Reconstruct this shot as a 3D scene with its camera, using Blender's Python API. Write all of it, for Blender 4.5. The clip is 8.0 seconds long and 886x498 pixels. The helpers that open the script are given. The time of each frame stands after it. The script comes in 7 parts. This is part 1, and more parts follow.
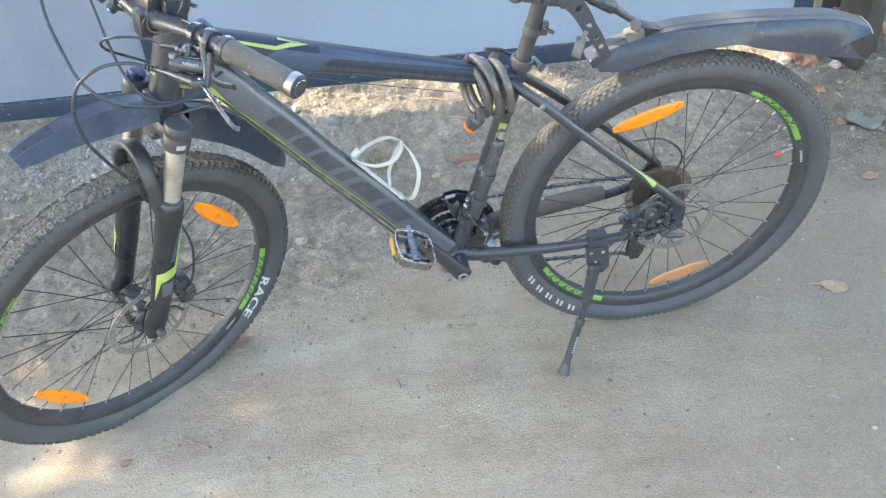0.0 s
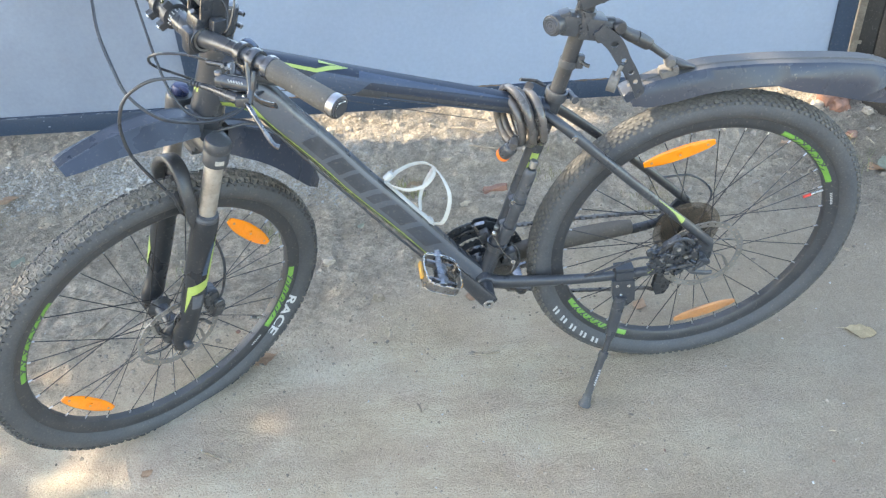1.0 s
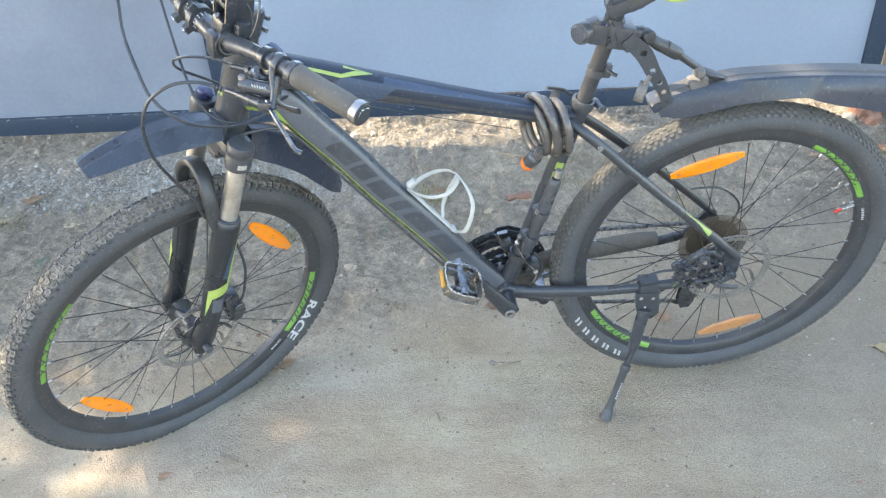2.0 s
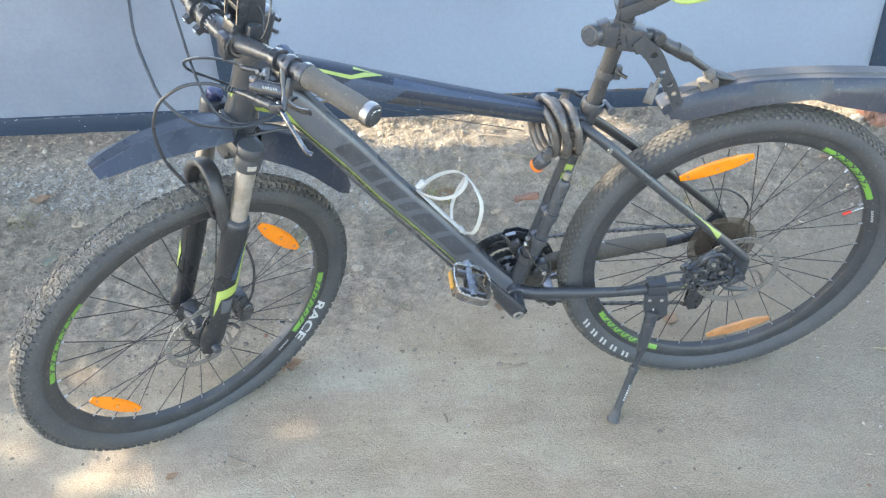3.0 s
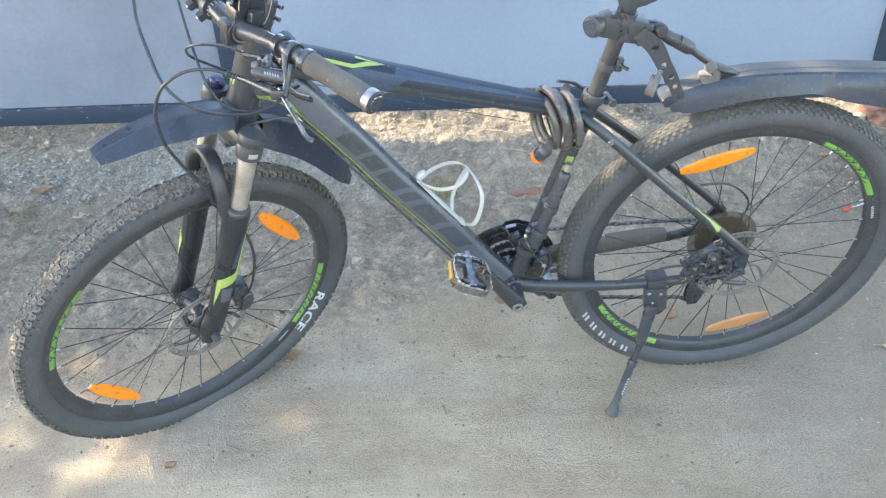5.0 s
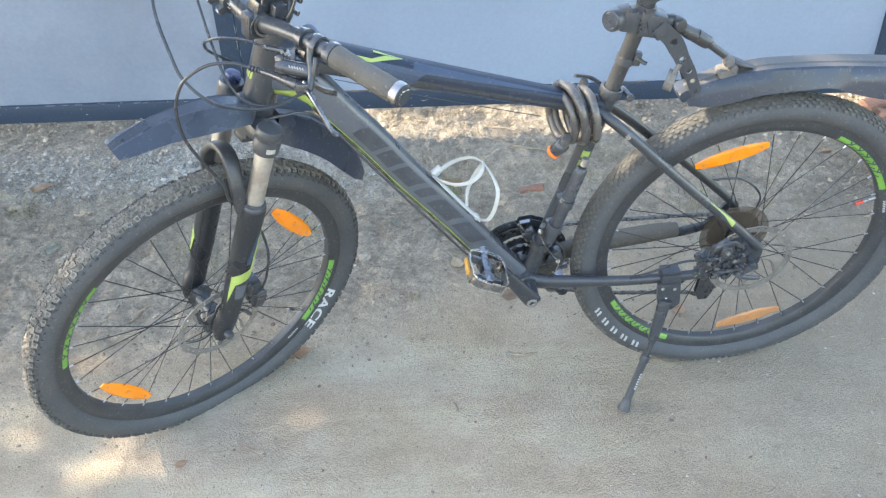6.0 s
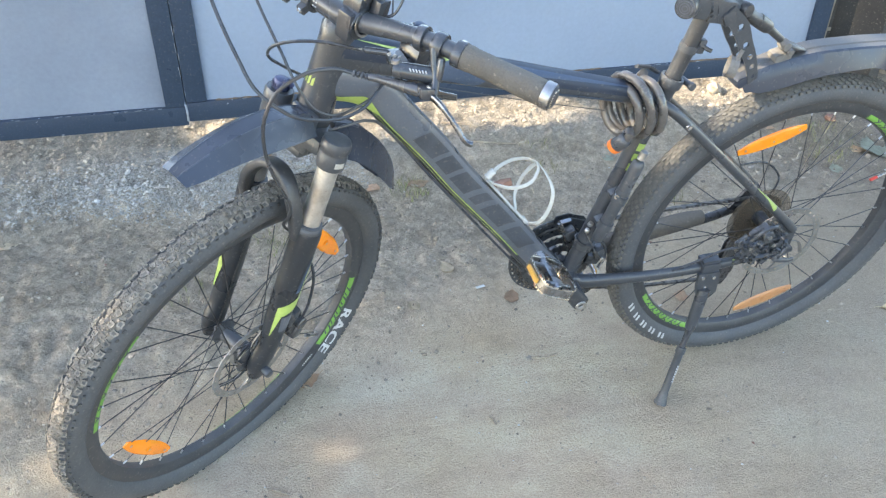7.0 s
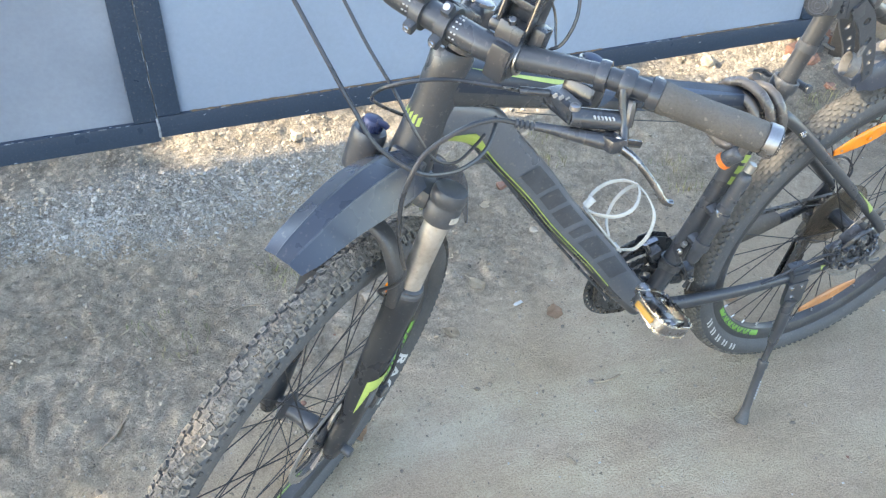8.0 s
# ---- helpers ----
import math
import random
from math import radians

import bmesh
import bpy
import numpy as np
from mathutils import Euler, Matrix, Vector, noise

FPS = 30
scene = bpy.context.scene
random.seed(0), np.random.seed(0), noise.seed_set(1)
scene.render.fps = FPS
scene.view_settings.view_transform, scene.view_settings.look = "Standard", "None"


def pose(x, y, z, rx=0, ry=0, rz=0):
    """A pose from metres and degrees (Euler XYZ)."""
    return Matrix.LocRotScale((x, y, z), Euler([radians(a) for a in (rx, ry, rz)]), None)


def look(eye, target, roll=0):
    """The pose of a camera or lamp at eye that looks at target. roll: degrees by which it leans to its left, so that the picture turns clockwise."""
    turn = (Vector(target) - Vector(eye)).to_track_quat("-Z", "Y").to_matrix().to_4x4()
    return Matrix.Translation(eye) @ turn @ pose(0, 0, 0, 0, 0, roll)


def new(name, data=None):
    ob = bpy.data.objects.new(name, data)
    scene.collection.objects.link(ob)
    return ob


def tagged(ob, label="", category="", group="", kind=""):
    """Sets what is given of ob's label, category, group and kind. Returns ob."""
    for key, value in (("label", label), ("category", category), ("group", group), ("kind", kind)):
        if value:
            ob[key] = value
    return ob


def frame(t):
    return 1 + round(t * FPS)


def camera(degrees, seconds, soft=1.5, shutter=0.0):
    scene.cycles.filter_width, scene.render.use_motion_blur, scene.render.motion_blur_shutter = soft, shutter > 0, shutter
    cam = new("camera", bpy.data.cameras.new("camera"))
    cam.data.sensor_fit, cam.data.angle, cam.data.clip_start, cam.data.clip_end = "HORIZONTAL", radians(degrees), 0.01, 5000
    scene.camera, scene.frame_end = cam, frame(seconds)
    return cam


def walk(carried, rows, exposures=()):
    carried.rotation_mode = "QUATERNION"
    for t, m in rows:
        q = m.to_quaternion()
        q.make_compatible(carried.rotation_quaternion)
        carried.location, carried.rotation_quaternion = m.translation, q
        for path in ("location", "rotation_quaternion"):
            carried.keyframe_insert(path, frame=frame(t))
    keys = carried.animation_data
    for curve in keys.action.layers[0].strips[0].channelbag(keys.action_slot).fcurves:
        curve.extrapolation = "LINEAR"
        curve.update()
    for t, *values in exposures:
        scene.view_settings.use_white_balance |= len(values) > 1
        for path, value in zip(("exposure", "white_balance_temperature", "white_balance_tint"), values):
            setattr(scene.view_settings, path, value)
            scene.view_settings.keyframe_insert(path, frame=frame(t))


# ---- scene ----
cam = camera(53.8, 8.0, 1.3)
PATH = [
    (0, (-0.040, -1.619, 1.464), (0.020, -0.034, 0.246), -4.8),
    (0.5, (-0.060, -1.647, 1.467), (-0.019, -0.026, 0.295), -2.9),
    (1, (-0.053, -1.639, 1.466), (-0.037, -0.009, 0.308), -3.2),
    (1.5, (-0.049, -1.627, 1.461), (-0.069, 0.011, 0.314), -3.2),
    (3, (-0.059, -1.619, 1.465), (-0.105, 0.018, 0.318), -3.1),
    (3.5, (-0.065, -1.621, 1.463), (-0.117, 0.016, 0.317), -3.2),
    (4, (-0.059, -1.620, 1.462), (-0.112, 0.017, 0.315), -3.0),
    (4.5, (-0.056, -1.628, 1.457), (-0.112, 0.009, 0.309), -2.8),
    (5.8, (-0.076, -1.632, 1.447), (-0.101, 0.005, 0.299), -2.2),
    (6, (-0.114, -1.628, 1.445), (-0.132, 0.007, 0.294), -2.2),
    (6.5, (-0.313, -1.578, 1.431), (-0.260, 0.058, 0.282), -2.1),
    (7, (-0.499, -1.472, 1.410), (-0.160, 0.114, 0.240), 0.6),
    (7.5, (-0.596, -1.274, 1.382), (-0.196, 0.274, 0.182), -0.8),
    (8, (-0.729, -1.147, 1.389), (-0.195, 0.330, 0.151), 0.9),
]
walk(cam, [(t, look(eye, target, roll)) for t, eye, target, roll in PATH], exposures=[(0.0, 2.74, 7450, 9), (6.0, 2.74, 7400, 9), (8.0, 2.74, 7300, 9)])

# ---- light: sun from the left along the gate, blue sky ----
SUN_EL, SUN_SIDE = 37.0, 76.0
_e, _s = radians(SUN_EL), radians(SUN_SIDE)
SUN = Vector((-math.sin(_s) * math.cos(_e), math.cos(_s) * math.cos(_e), math.sin(_e)))
world = bpy.data.worlds.new("sky")
scene.world = world
world.use_nodes = True
wn = world.node_tree
sky = wn.nodes.new("ShaderNodeTexSky")
sky.sky_type, sky.sun_disc = "NISHITA", False
sky.sun_elevation, sky.sun_rotation = _e, -_s
wn.nodes["Background"].inputs["Strength"].default_value = 0.15
wn.links.new(sky.outputs[0], wn.nodes["Background"].inputs["Color"])
sun_data = bpy.data.lights.new("sun", "SUN")
sun_data.energy, sun_data.angle, sun_data.color = 2.2, radians(0.53), (1.0, 0.9, 0.74)
sun_lamp = new("sun", sun_data)
sun_lamp.matrix_world = look(SUN * 20, (0, 0, 0))


# ---- materials ----
def shader(name, base, second=None, scale=20.0, rough=0.6, metal=0.0, bump=0.0, fine=200.0, vary=0.25, dust=0.0, dust_col=(0.34, 0.29, 0.23), coat=0.0,
           island=0.0, rnd=0.0, spec=0.5):
    """Two colours mixed by a coarse noise, a fine grain on top, bump, and dust that settles on faces turned upwards."""
    m = bpy.data.materials.new(name)
    m.use_nodes = True
    nt = m.node_tree
    N, L = nt.nodes, nt.links
    b = N["Principled BSDF"]
    co = N.new("ShaderNodeTexCoord")
    big = N.new("ShaderNodeTexNoise")
    big.inputs["Scale"].default_value, big.inputs["Detail"].default_value = scale, 6
    small = N.new("ShaderNodeTexNoise")
    small.inputs["Scale"].default_value, small.inputs["Detail"].default_value = fine, 3
    L.new(co.outputs["Object"], big.inputs["Vector"])
    L.new(co.outputs["Object"], small.inputs["Vector"])
    ramp = N.new("ShaderNodeValToRGB")
    second = second or tuple(c * (1 - vary) for c in base)
    ramp.color_ramp.elements[0].position, ramp.color_ramp.elements[1].position = 0.36, 0.64
    ramp.color_ramp.elements[0].color, ramp.color_ramp.elements[1].color = (*second, 1), (*base, 1)
    L.new(big.outputs[0], ramp.inputs[0])
    grain = N.new("ShaderNodeMixRGB")
    grain.blend_type = "OVERLAY"
    grain.inputs[0].default_value = vary
    L.new(ramp.outputs[0], grain.inputs[1])
    L.new(small.outputs[0], grain.inputs[2])
    out = grain.outputs[0]
    if island or rnd:
        src = N.new("ShaderNodeNewGeometry").outputs["Random Per Island"] if island else N.new("ShaderNodeObjectInfo").outputs["Random"]
        hsv = N.new("ShaderNodeHueSaturation")
        mr = N.new("ShaderNodeMapRange")
        mr.inputs["To Min"].default_value, mr.inputs["To Max"].default_value = 1 - (island or rnd), 1 + (island or rnd)
        L.new(src, mr.inputs["Value"])
        L.new(mr.outputs[0], hsv.inputs["Value"])
        L.new(out, hsv.inputs["Color"])
        out = hsv.outputs[0]
    if dust:
        geo = N.new("ShaderNodeNewGeometry")
        sep = N.new("ShaderNodeSeparateXYZ")
        L.new(geo.outputs["Normal"], sep.inputs[0])
        up = N.new("ShaderNodeMapRange")
        up.inputs["From Min"].default_value, up.inputs["From Max"].default_value = -0.3, 0.9
        L.new(sep.outputs["Z"], up.inputs["Value"])
        mul = N.new("ShaderNodeMath")
        mul.operation = "MULTIPLY"
        L.new(up.outputs[0], mul.inputs[0])
        rr = N.new("ShaderNodeMapRange")
        rr.inputs["From Min"].default_value, rr.inputs["From Max"].default_value = 0.3, 0.7
        rr.inputs["To Min"].default_value, rr.inputs["To Max"].default_value = dust * 0.35, dust
        L.new(big.outputs[0], rr.inputs["Value"])
        L.new(rr.outputs[0], mul.inputs[1])
        fleck = N.new("ShaderNodeTexNoise")
        fleck.inputs["Scale"].default_value, fleck.inputs["Detail"].default_value = 170, 2
        L.new(co.outputs["Object"], fleck.inputs["Vector"])
        spots = N.new("ShaderNodeMapRange")
        spots.inputs["From Min"].default_value, spots.inputs["From Max"].default_value = 0.62, 0.72
        spots.inputs["To Max"].default_value = min(0.6, 0.12 + dust * 1.2)
        L.new(fleck.outputs[0], spots.inputs["Value"])
        most = N.new("ShaderNodeMath")
        most.operation = "MAXIMUM"
        L.new(mul.outputs[0], most.inputs[0])
        L.new(spots.outputs[0], most.inputs[1])
        mx = N.new("ShaderNodeMixRGB")
        L.new(most.outputs[0], mx.inputs[0])
        L.new(out, mx.inputs[1])
        mx.inputs[2].default_value = (*dust_col, 1)
        out = mx.outputs[0]
    L.new(out, b.inputs["Base Color"])
    rv = N.new("ShaderNodeMapRange")
    rv.inputs["To Min"].default_value, rv.inputs["To Max"].default_value = max(0.04, rough - 0.12), min(1.0, rough + 0.12)
    rv.inputs["From Min"].default_value, rv.inputs["From Max"].default_value = 0.3, 0.7
    L.new(big.outputs[0], rv.inputs["Value"])
    L.new(rv.outputs[0], b.inputs["Roughness"])
    b.inputs["Metallic"].default_value = metal
    b.inputs["Coat Weight"].default_value = coat
    b.inputs["Specular IOR Level"].default_value = spec
    if bump:
        bp = N.new("ShaderNodeBump")
        bp.inputs["Strength"].default_value, bp.inputs["Distance"].default_value = min(1.0, bump), 0.002
        L.new(small.outputs[0], bp.inputs["Height"])
        L.new(bp.outputs[0], b.inputs["Normal"])
    return m


M_BLACK = shader("black_paint", (0.036, 0.041, 0.049), (0.045, 0.049, 0.056), 14, 0.3, 0, 0.05, 260, 0.2, 0.05, (0.3, 0.27, 0.235), coat=0.15)
M_LEG = shader("gloss_black_paint", (0.022, 0.026, 0.031), (0.017, 0.020, 0.025), 14, 0.3, 0, 0.05, 260, 0.2, 0.03, (0.3, 0.28, 0.25), spec=0.45)
M_NAVY = shader("blue_black_paint", (0.022, 0.032, 0.052), (0.017, 0.026, 0.043), 12, 0.42, 0, 0.0, 260, 0.12, 0.03, spec=0.3)
M_GREY = shader("grey_paint", (0.092, 0.104, 0.124), (0.080, 0.091, 0.110), 10, 0.36, 0, 0.04, 300, 0.15, 0.05, coat=0.2)
M_LETTER = shader("dark_grey_decal", (0.054, 0.061, 0.073), None, 30, 0.42, 0, 0, 200, 0.2, 0.03)
M_SLATE = shader("slate_blue_paint", (0.050, 0.074, 0.118), None, 12, 0.45, 0, 0.03, 260, 0.15, 0.05, coat=0.0, spec=0.25)
M_GREEN = shader("lime_decal", (0.36, 0.46, 0.12), (0.29, 0.38, 0.09), 30, 0.42, 0, 0, 200, 0.15, 0.12)
M_WHITE_DECAL = shader("white_decal", (0.52, 0.53, 0.53), (0.4, 0.4, 0.4), 40, 0.5, 0, 0, 300, 0.2)
M_TYRE = shader("tyre_rubber", (0.058, 0.062, 0.069), (0.072, 0.074, 0.078), 9, 0.7, 0, 0.3, 240, 0.3, 0.09, (0.28, 0.25, 0.21))
M_TREAD_F = shader("muddy_tread", (0.155, 0.139, 0.119), (0.085, 0.079, 0.072), 90, 0.92, 0, 0.9, 260, 0.5, 0.05, (0.36, 0.31, 0.245), island=0.25)
M_TREAD_R = shader("dusty_tread", (0.085, 0.083, 0.079), (0.11, 0.102, 0.09), 40, 0.88, 0, 0.5, 180, 0.35, 0.1, (0.36, 0.3, 0.225), island=0.12)
M_RIM = shader("black_rim", (0.055, 0.058, 0.064), None, 20, 0.42, 0.2, 0.05, 250, 0.2, 0.08)
M_STEEL = shader("brushed_steel", (0.55, 0.54, 0.52), (0.4, 0.39, 0.37), 30, 0.33, 1.0, 0.05, 300, 0.2, 0.15)
M_CHROME = shader("worn_chrome", (0.75, 0.75, 0.74), (0.55, 0.54, 0.52), 25, 0.2, 1.0, 0.05, 300, 0.2, 0.1)
M_STANCHION = shader("worn_stanchion", (0.62, 0.6, 0.57), (0.46, 0.43, 0.39), 35, 0.42, 0.85, 0.08, 200, 0.2, 0.25)
M_SPOKE = shader("dark_spoke", (0.06, 0.06, 0.062), None, 50, 0.4, 0.7, 0, 200, 0.2)
M_NIPPLE = shader("bright_nipple", (0.62, 0.62, 0.62), None, 50, 0.35, 1.0, 0, 200, 0.1)
M_ROTOR = shader("rotor_steel", (0.31, 0.30, 0.285), (0.24, 0.228, 0.21), 40, 0.5, 0.7, 0.1, 300, 0.25, 0.2)
M_PLASTIC = shader("black_plastic", (0.042, 0.047, 0.055), (0.058, 0.062, 0.069), 16, 0.36, 0, 0.12, 200, 0.25, 0.05, coat=0.1)
M_FENDER = shader("satin_black_fender", (0.029, 0.038, 0.056), (0.038, 0.047, 0.066), 8, 0.3, 0, 0.0, 25, 0.12, 0.05, spec=0.45)
M_FENDER_R = shader("dusty_black_fender", (0.05, 0.054, 0.062), (0.085, 0.082, 0.078), 9, 0.45, 0, 0.1, 220, 0.25, 0.22, (0.3, 0.27, 0.23), spec=0.3)
M_FENDER_SIDE = shader("fender_side", (0.026, 0.035, 0.053), (0.034, 0.043, 0.062), 7, 0.28, 0, 0.0, 25, 0.12, 0.04, spec=0.4)
M_GLOSS = shader("glossy_black", (0.026, 0.030, 0.037), (0.040, 0.045, 0.053), 18, 0.24, 0, 0.05, 200, 0.2, 0.03, coat=0.35)
M_GRIP = shader("worn_rubber_grip", (0.06, 0.056, 0.051), (0.085, 0.08, 0.072), 22, 0.85, 0, 0.6, 420, 0.35, 0.22)
M_ORANGE = None
M_WHITE_PL = shader("white_plastic", (0.55, 0.55, 0.52), (0.45, 0.44, 0.41), 18, 0.4, 0, 0.05, 200, 0.15, 0.15)
M_GREASE = shader("greasy_black", (0.032, 0.036, 0.042), (0.052, 0.054, 0.057), 40, 0.28, 0.1, 0.35, 180, 0.3, 0.03, coat=0.25)
M_CHAIN = shader("oily_chain", (0.21, 0.19, 0.165), (0.11, 0.1, 0.09), 60, 0.34, 0.85, 0.2, 200, 0.3)
M_HOSE = shader("black_hose", (0.034, 0.038, 0.045), None, 8, 0.3, 0, 0, 20, 0.1, 0.02)
M_LOCK = shader("coated_cable", (0.095, 0.086, 0.080), (0.065, 0.061, 0.06), 30, 0.3, 0, 0.05, 200, 0.2, 0.1, coat=0.4)
M_DARKSTEEL = shader("dark_worn_steel", (0.34, 0.34, 0.345), (0.18, 0.18, 0.185), 30, 0.28, 0.9, 0.05, 300, 0.2, 0.06)
M_AMBER_DULL = shader("dull_amber", (0.72, 0.36, 0.06), None, 30, 0.35, 0, 0.05, 300, 0.2, 0.15)
M_COVER = shader("grimy_neoprene", (0.080, 0.070, 0.060), (0.115, 0.100, 0.083), 14, 0.85, 0, 0.3, 200, 0.3, 0.2)
M_GREEN_RIM = shader("green_rim_decal", (0.17, 0.38, 0.07), (0.13, 0.3, 0.05), 30, 0.45, 0, 0, 200, 0.15, 0.12)
M_AMBER_DIRTY = shader("dusty_amber", (0.52, 0.23, 0.08), (0.42, 0.19, 0.08), 20, 0.5, 0, 0.1, 200, 0.2, 0.2)
M_BLUE = shader("blue_anodised", (0.03, 0.045, 0.12), None, 30, 0.35, 0.5, 0, 200, 0.2, 0.15)
M_RED = shader("red_plastic", (0.6, 0.05, 0.03), None, 30, 0.45, 0, 0, 200, 0.15)
M_ORANGE_PL = shader("orange_plastic", (0.85, 0.2, 0.03), None, 30, 0.4, 0, 0, 200, 0.15)
M_BROWN_DUST = shader("dust_covered_black", (0.042, 0.043, 0.046), (0.030, 0.032, 0.036), 14, 0.38, 0, 0.2, 200, 0.3, 0.06, (0.3, 0.27, 0.235), coat=0.1)
M_KNOB = shader("worn_knob_tops", (0.215, 0.19, 0.158), (0.14, 0.127, 0.11), 150, 0.92, 0, 0.9, 260, 0.5, 0.05, (0.36, 0.31, 0.24), island=0.3)
M_KNOB_R = shader("worn_tread_blocks", (0.09, 0.088, 0.083), (0.12, 0.112, 0.098), 60, 0.88, 0, 0.5, 180, 0.4, 0.08, (0.36, 0.3, 0.225), island=0.15)
M_MUD = shader("dried_mud", (0.235, 0.205, 0.168), (0.125, 0.112, 0.097), 60, 0.95, 0, 0.9, 190, 0.5, 0.05, (0.36, 0.30, 0.235))
M_KNOB_EDGE = shader("dusty_edge_knobs", (0.055, 0.056, 0.057), (0.09, 0.086, 0.079), 120, 0.88, 0, 0.8, 260, 0.45, 0.05, (0.33, 0.29, 0.24), island=0.25)
# pale tone: dust on the strut joint, sunlight painted into the ring clip
M_DUSTY_SUNLIT = shader("dusty_sunlit_plastic", (0.2, 0.185, 0.165), (0.11, 0.105, 0.1), 22, 0.85, 0, 0.3, 200, 0.3, 0.1)
M_PEDAL = shader("worn_pedal_steel", (0.26, 0.27, 0.29), (0.12, 0.125, 0.135), 40, 0.26, 0.9, 0.08, 300, 0.25, 0.03)
M_MUD_R = shader("dusty_casing", (0.095, 0.091, 0.085), (0.075, 0.073, 0.07), 30, 0.95, 0, 0.6, 190, 0.4, 0.06, (0.36, 0.3, 0.225))
# left leaf: smudges, and a darker tone standing in for its dimmer reflection
M_GATE_B = shader("smudged_shaded_sheet_paint", (0.32, 0.357, 0.412), (0.265, 0.298, 0.35), 2.6, 0.5, 0, 0.04, 90, 0.1)
M_GATE = shader("white_sheet_paint", (0.345, 0.402, 0.478), (0.312, 0.365, 0.438), 1.6, 0.5, 0, 0.04, 90, 0.08)
M_FRAME = shader("dark_blue_steel_paint", (0.029, 0.046, 0.073), (0.035, 0.052, 0.078), 9, 0.36, 0, 0.12, 160, 0.25, 0.04, spec=0.3)
M_CHIP = shader("pale_paint_chips", (0.32, 0.36, 0.41), (0.2, 0.22, 0.24), 60, 0.7, 0, 0.1, 200, 0.3)
M_RUST = shader("rust", (0.27, 0.18, 0.1), (0.15, 0.1, 0.06), 40, 0.9, 0, 0.6, 200, 0.4)
M_STONE = shader("crushed_stone", (0.43, 0.405, 0.365), (0.34, 0.32, 0.285), 30, 0.9, 0, 0.5, 240, 0.25, island=0.12)
M_PEBBLE = shader("earthy_pebbles", (0.41, 0.347, 0.272), (0.29, 0.243, 0.19), 30, 0.92, 0, 0.6, 240, 0.35, island=0.28)
M_SAND = shader("sandy_lumps", (0.44, 0.365, 0.275), (0.35, 0.29, 0.22), 25, 0.95, 0, 0.7, 220, 0.3, island=0.14)
M_BRICK = shader("broken_brick", (0.30, 0.14, 0.09), (0.2, 0.105, 0.075), 25, 0.92, 0, 0.7, 140, 0.4, 0.2)
M_LEAF_DRY = shader("dry_leaf", (0.6, 0.42, 0.28), (0.5, 0.33, 0.21), 60, 0.8, 0, 0.3, 300, 0.3, rnd=0.25)
M_LEAF_PALE = shader("pale_leaf", (0.66, 0.55, 0.4), (0.54, 0.44, 0.3), 60, 0.8, 0, 0.3, 300, 0.3, rnd=0.25)
M_LEAF_TAN = shader("yellow_tan_leaf", (0.64, 0.52, 0.33), (0.53, 0.42, 0.26), 60, 0.8, 0, 0.3, 300, 0.3)
M_LEAF_GREEN = shader("grey_green_leaf", (0.42, 0.43, 0.33), (0.33, 0.34, 0.26), 60, 0.75, 0, 0.3, 300, 0.3)
M_CLOD = shader("earth_clods", (0.33, 0.272, 0.208), (0.215, 0.178, 0.138), 40, 0.97, 0, 0.8, 200, 0.4, island=0.3)
M_STRAW = shader("pale_straw", (0.5, 0.42, 0.29), (0.34, 0.28, 0.2), 60, 0.9, 0, 0.1, 300, 0.3, island=0.35)
M_TWIG = shader("dry_twig", (0.36, 0.29, 0.21), (0.22, 0.17, 0.12), 60, 0.9, 0, 0.4, 300, 0.3)
M_GRASS = shader("dry_grass", (0.18, 0.2, 0.07), (0.3, 0.25, 0.13), 30, 0.85, 0, 0.2, 300, 0.3, island=0.4)
M_FOLIAGE = shader("tree_leaves", (0.07, 0.11, 0.03), (0.045, 0.08, 0.02), 4, 0.6, 0, 0.1, 60, 0.3, island=0.3)
M_BARK = shader("bark", (0.16, 0.12, 0.09), (0.08, 0.06, 0.045), 12, 0.95, 0, 0.8, 60, 0.4)
M_PAPER = shader("litter_paper", (0.58, 0.58, 0.55), None, 40, 0.7, 0, 0.1, 300, 0.1)
M_STRIP = shader("pale_old_wood", (0.4, 0.34, 0.265), (0.28, 0.235, 0.18), 30, 0.9, 0, 0.4, 160, 0.35)
M_DARKWOOD = shader("dark_weathered_steel", (0.05, 0.042, 0.035), (0.028, 0.024, 0.022), 6, 0.8, 0, 0.4, 90, 0.35, 0.2)


def amber():
    m = bpy.data.materials.new("amber_reflector")
    m.use_nodes = True
    N, L = m.node_tree.nodes, m.node_tree.links
    b = N["Principled BSDF"]
    b.inputs["Base Color"].default_value = (0.95, 0.27, 0.008, 1)
    b.inputs["Roughness"].default_value = 0.22
    b.inputs["Subsurface Weight"].default_value = 0.25
    b.inputs["Subsurface Scale"].default_value = 0.004
    b.inputs["Subsurface Radius"].default_value = (1.0, 0.4, 0.05)
    b.inputs["Coat Weight"].default_value = 0.5
    v = N.new("ShaderNodeTexVoronoi")
    v.inputs["Scale"].default_value = 330
    co = N.new("ShaderNodeTexCoord")
    bp = N.new("ShaderNodeBump")
    bp.inputs["Strength"].default_value, bp.inputs["Distance"].default_value = 0.5, 0.001
    L.new(co.outputs["Object"], v.inputs["Vector"])
    L.new(v.outputs["Distance"], bp.inputs["Height"])
    L.new(bp.outputs[0], b.inputs["Normal"])
    return m


M_ORANGE = amber()


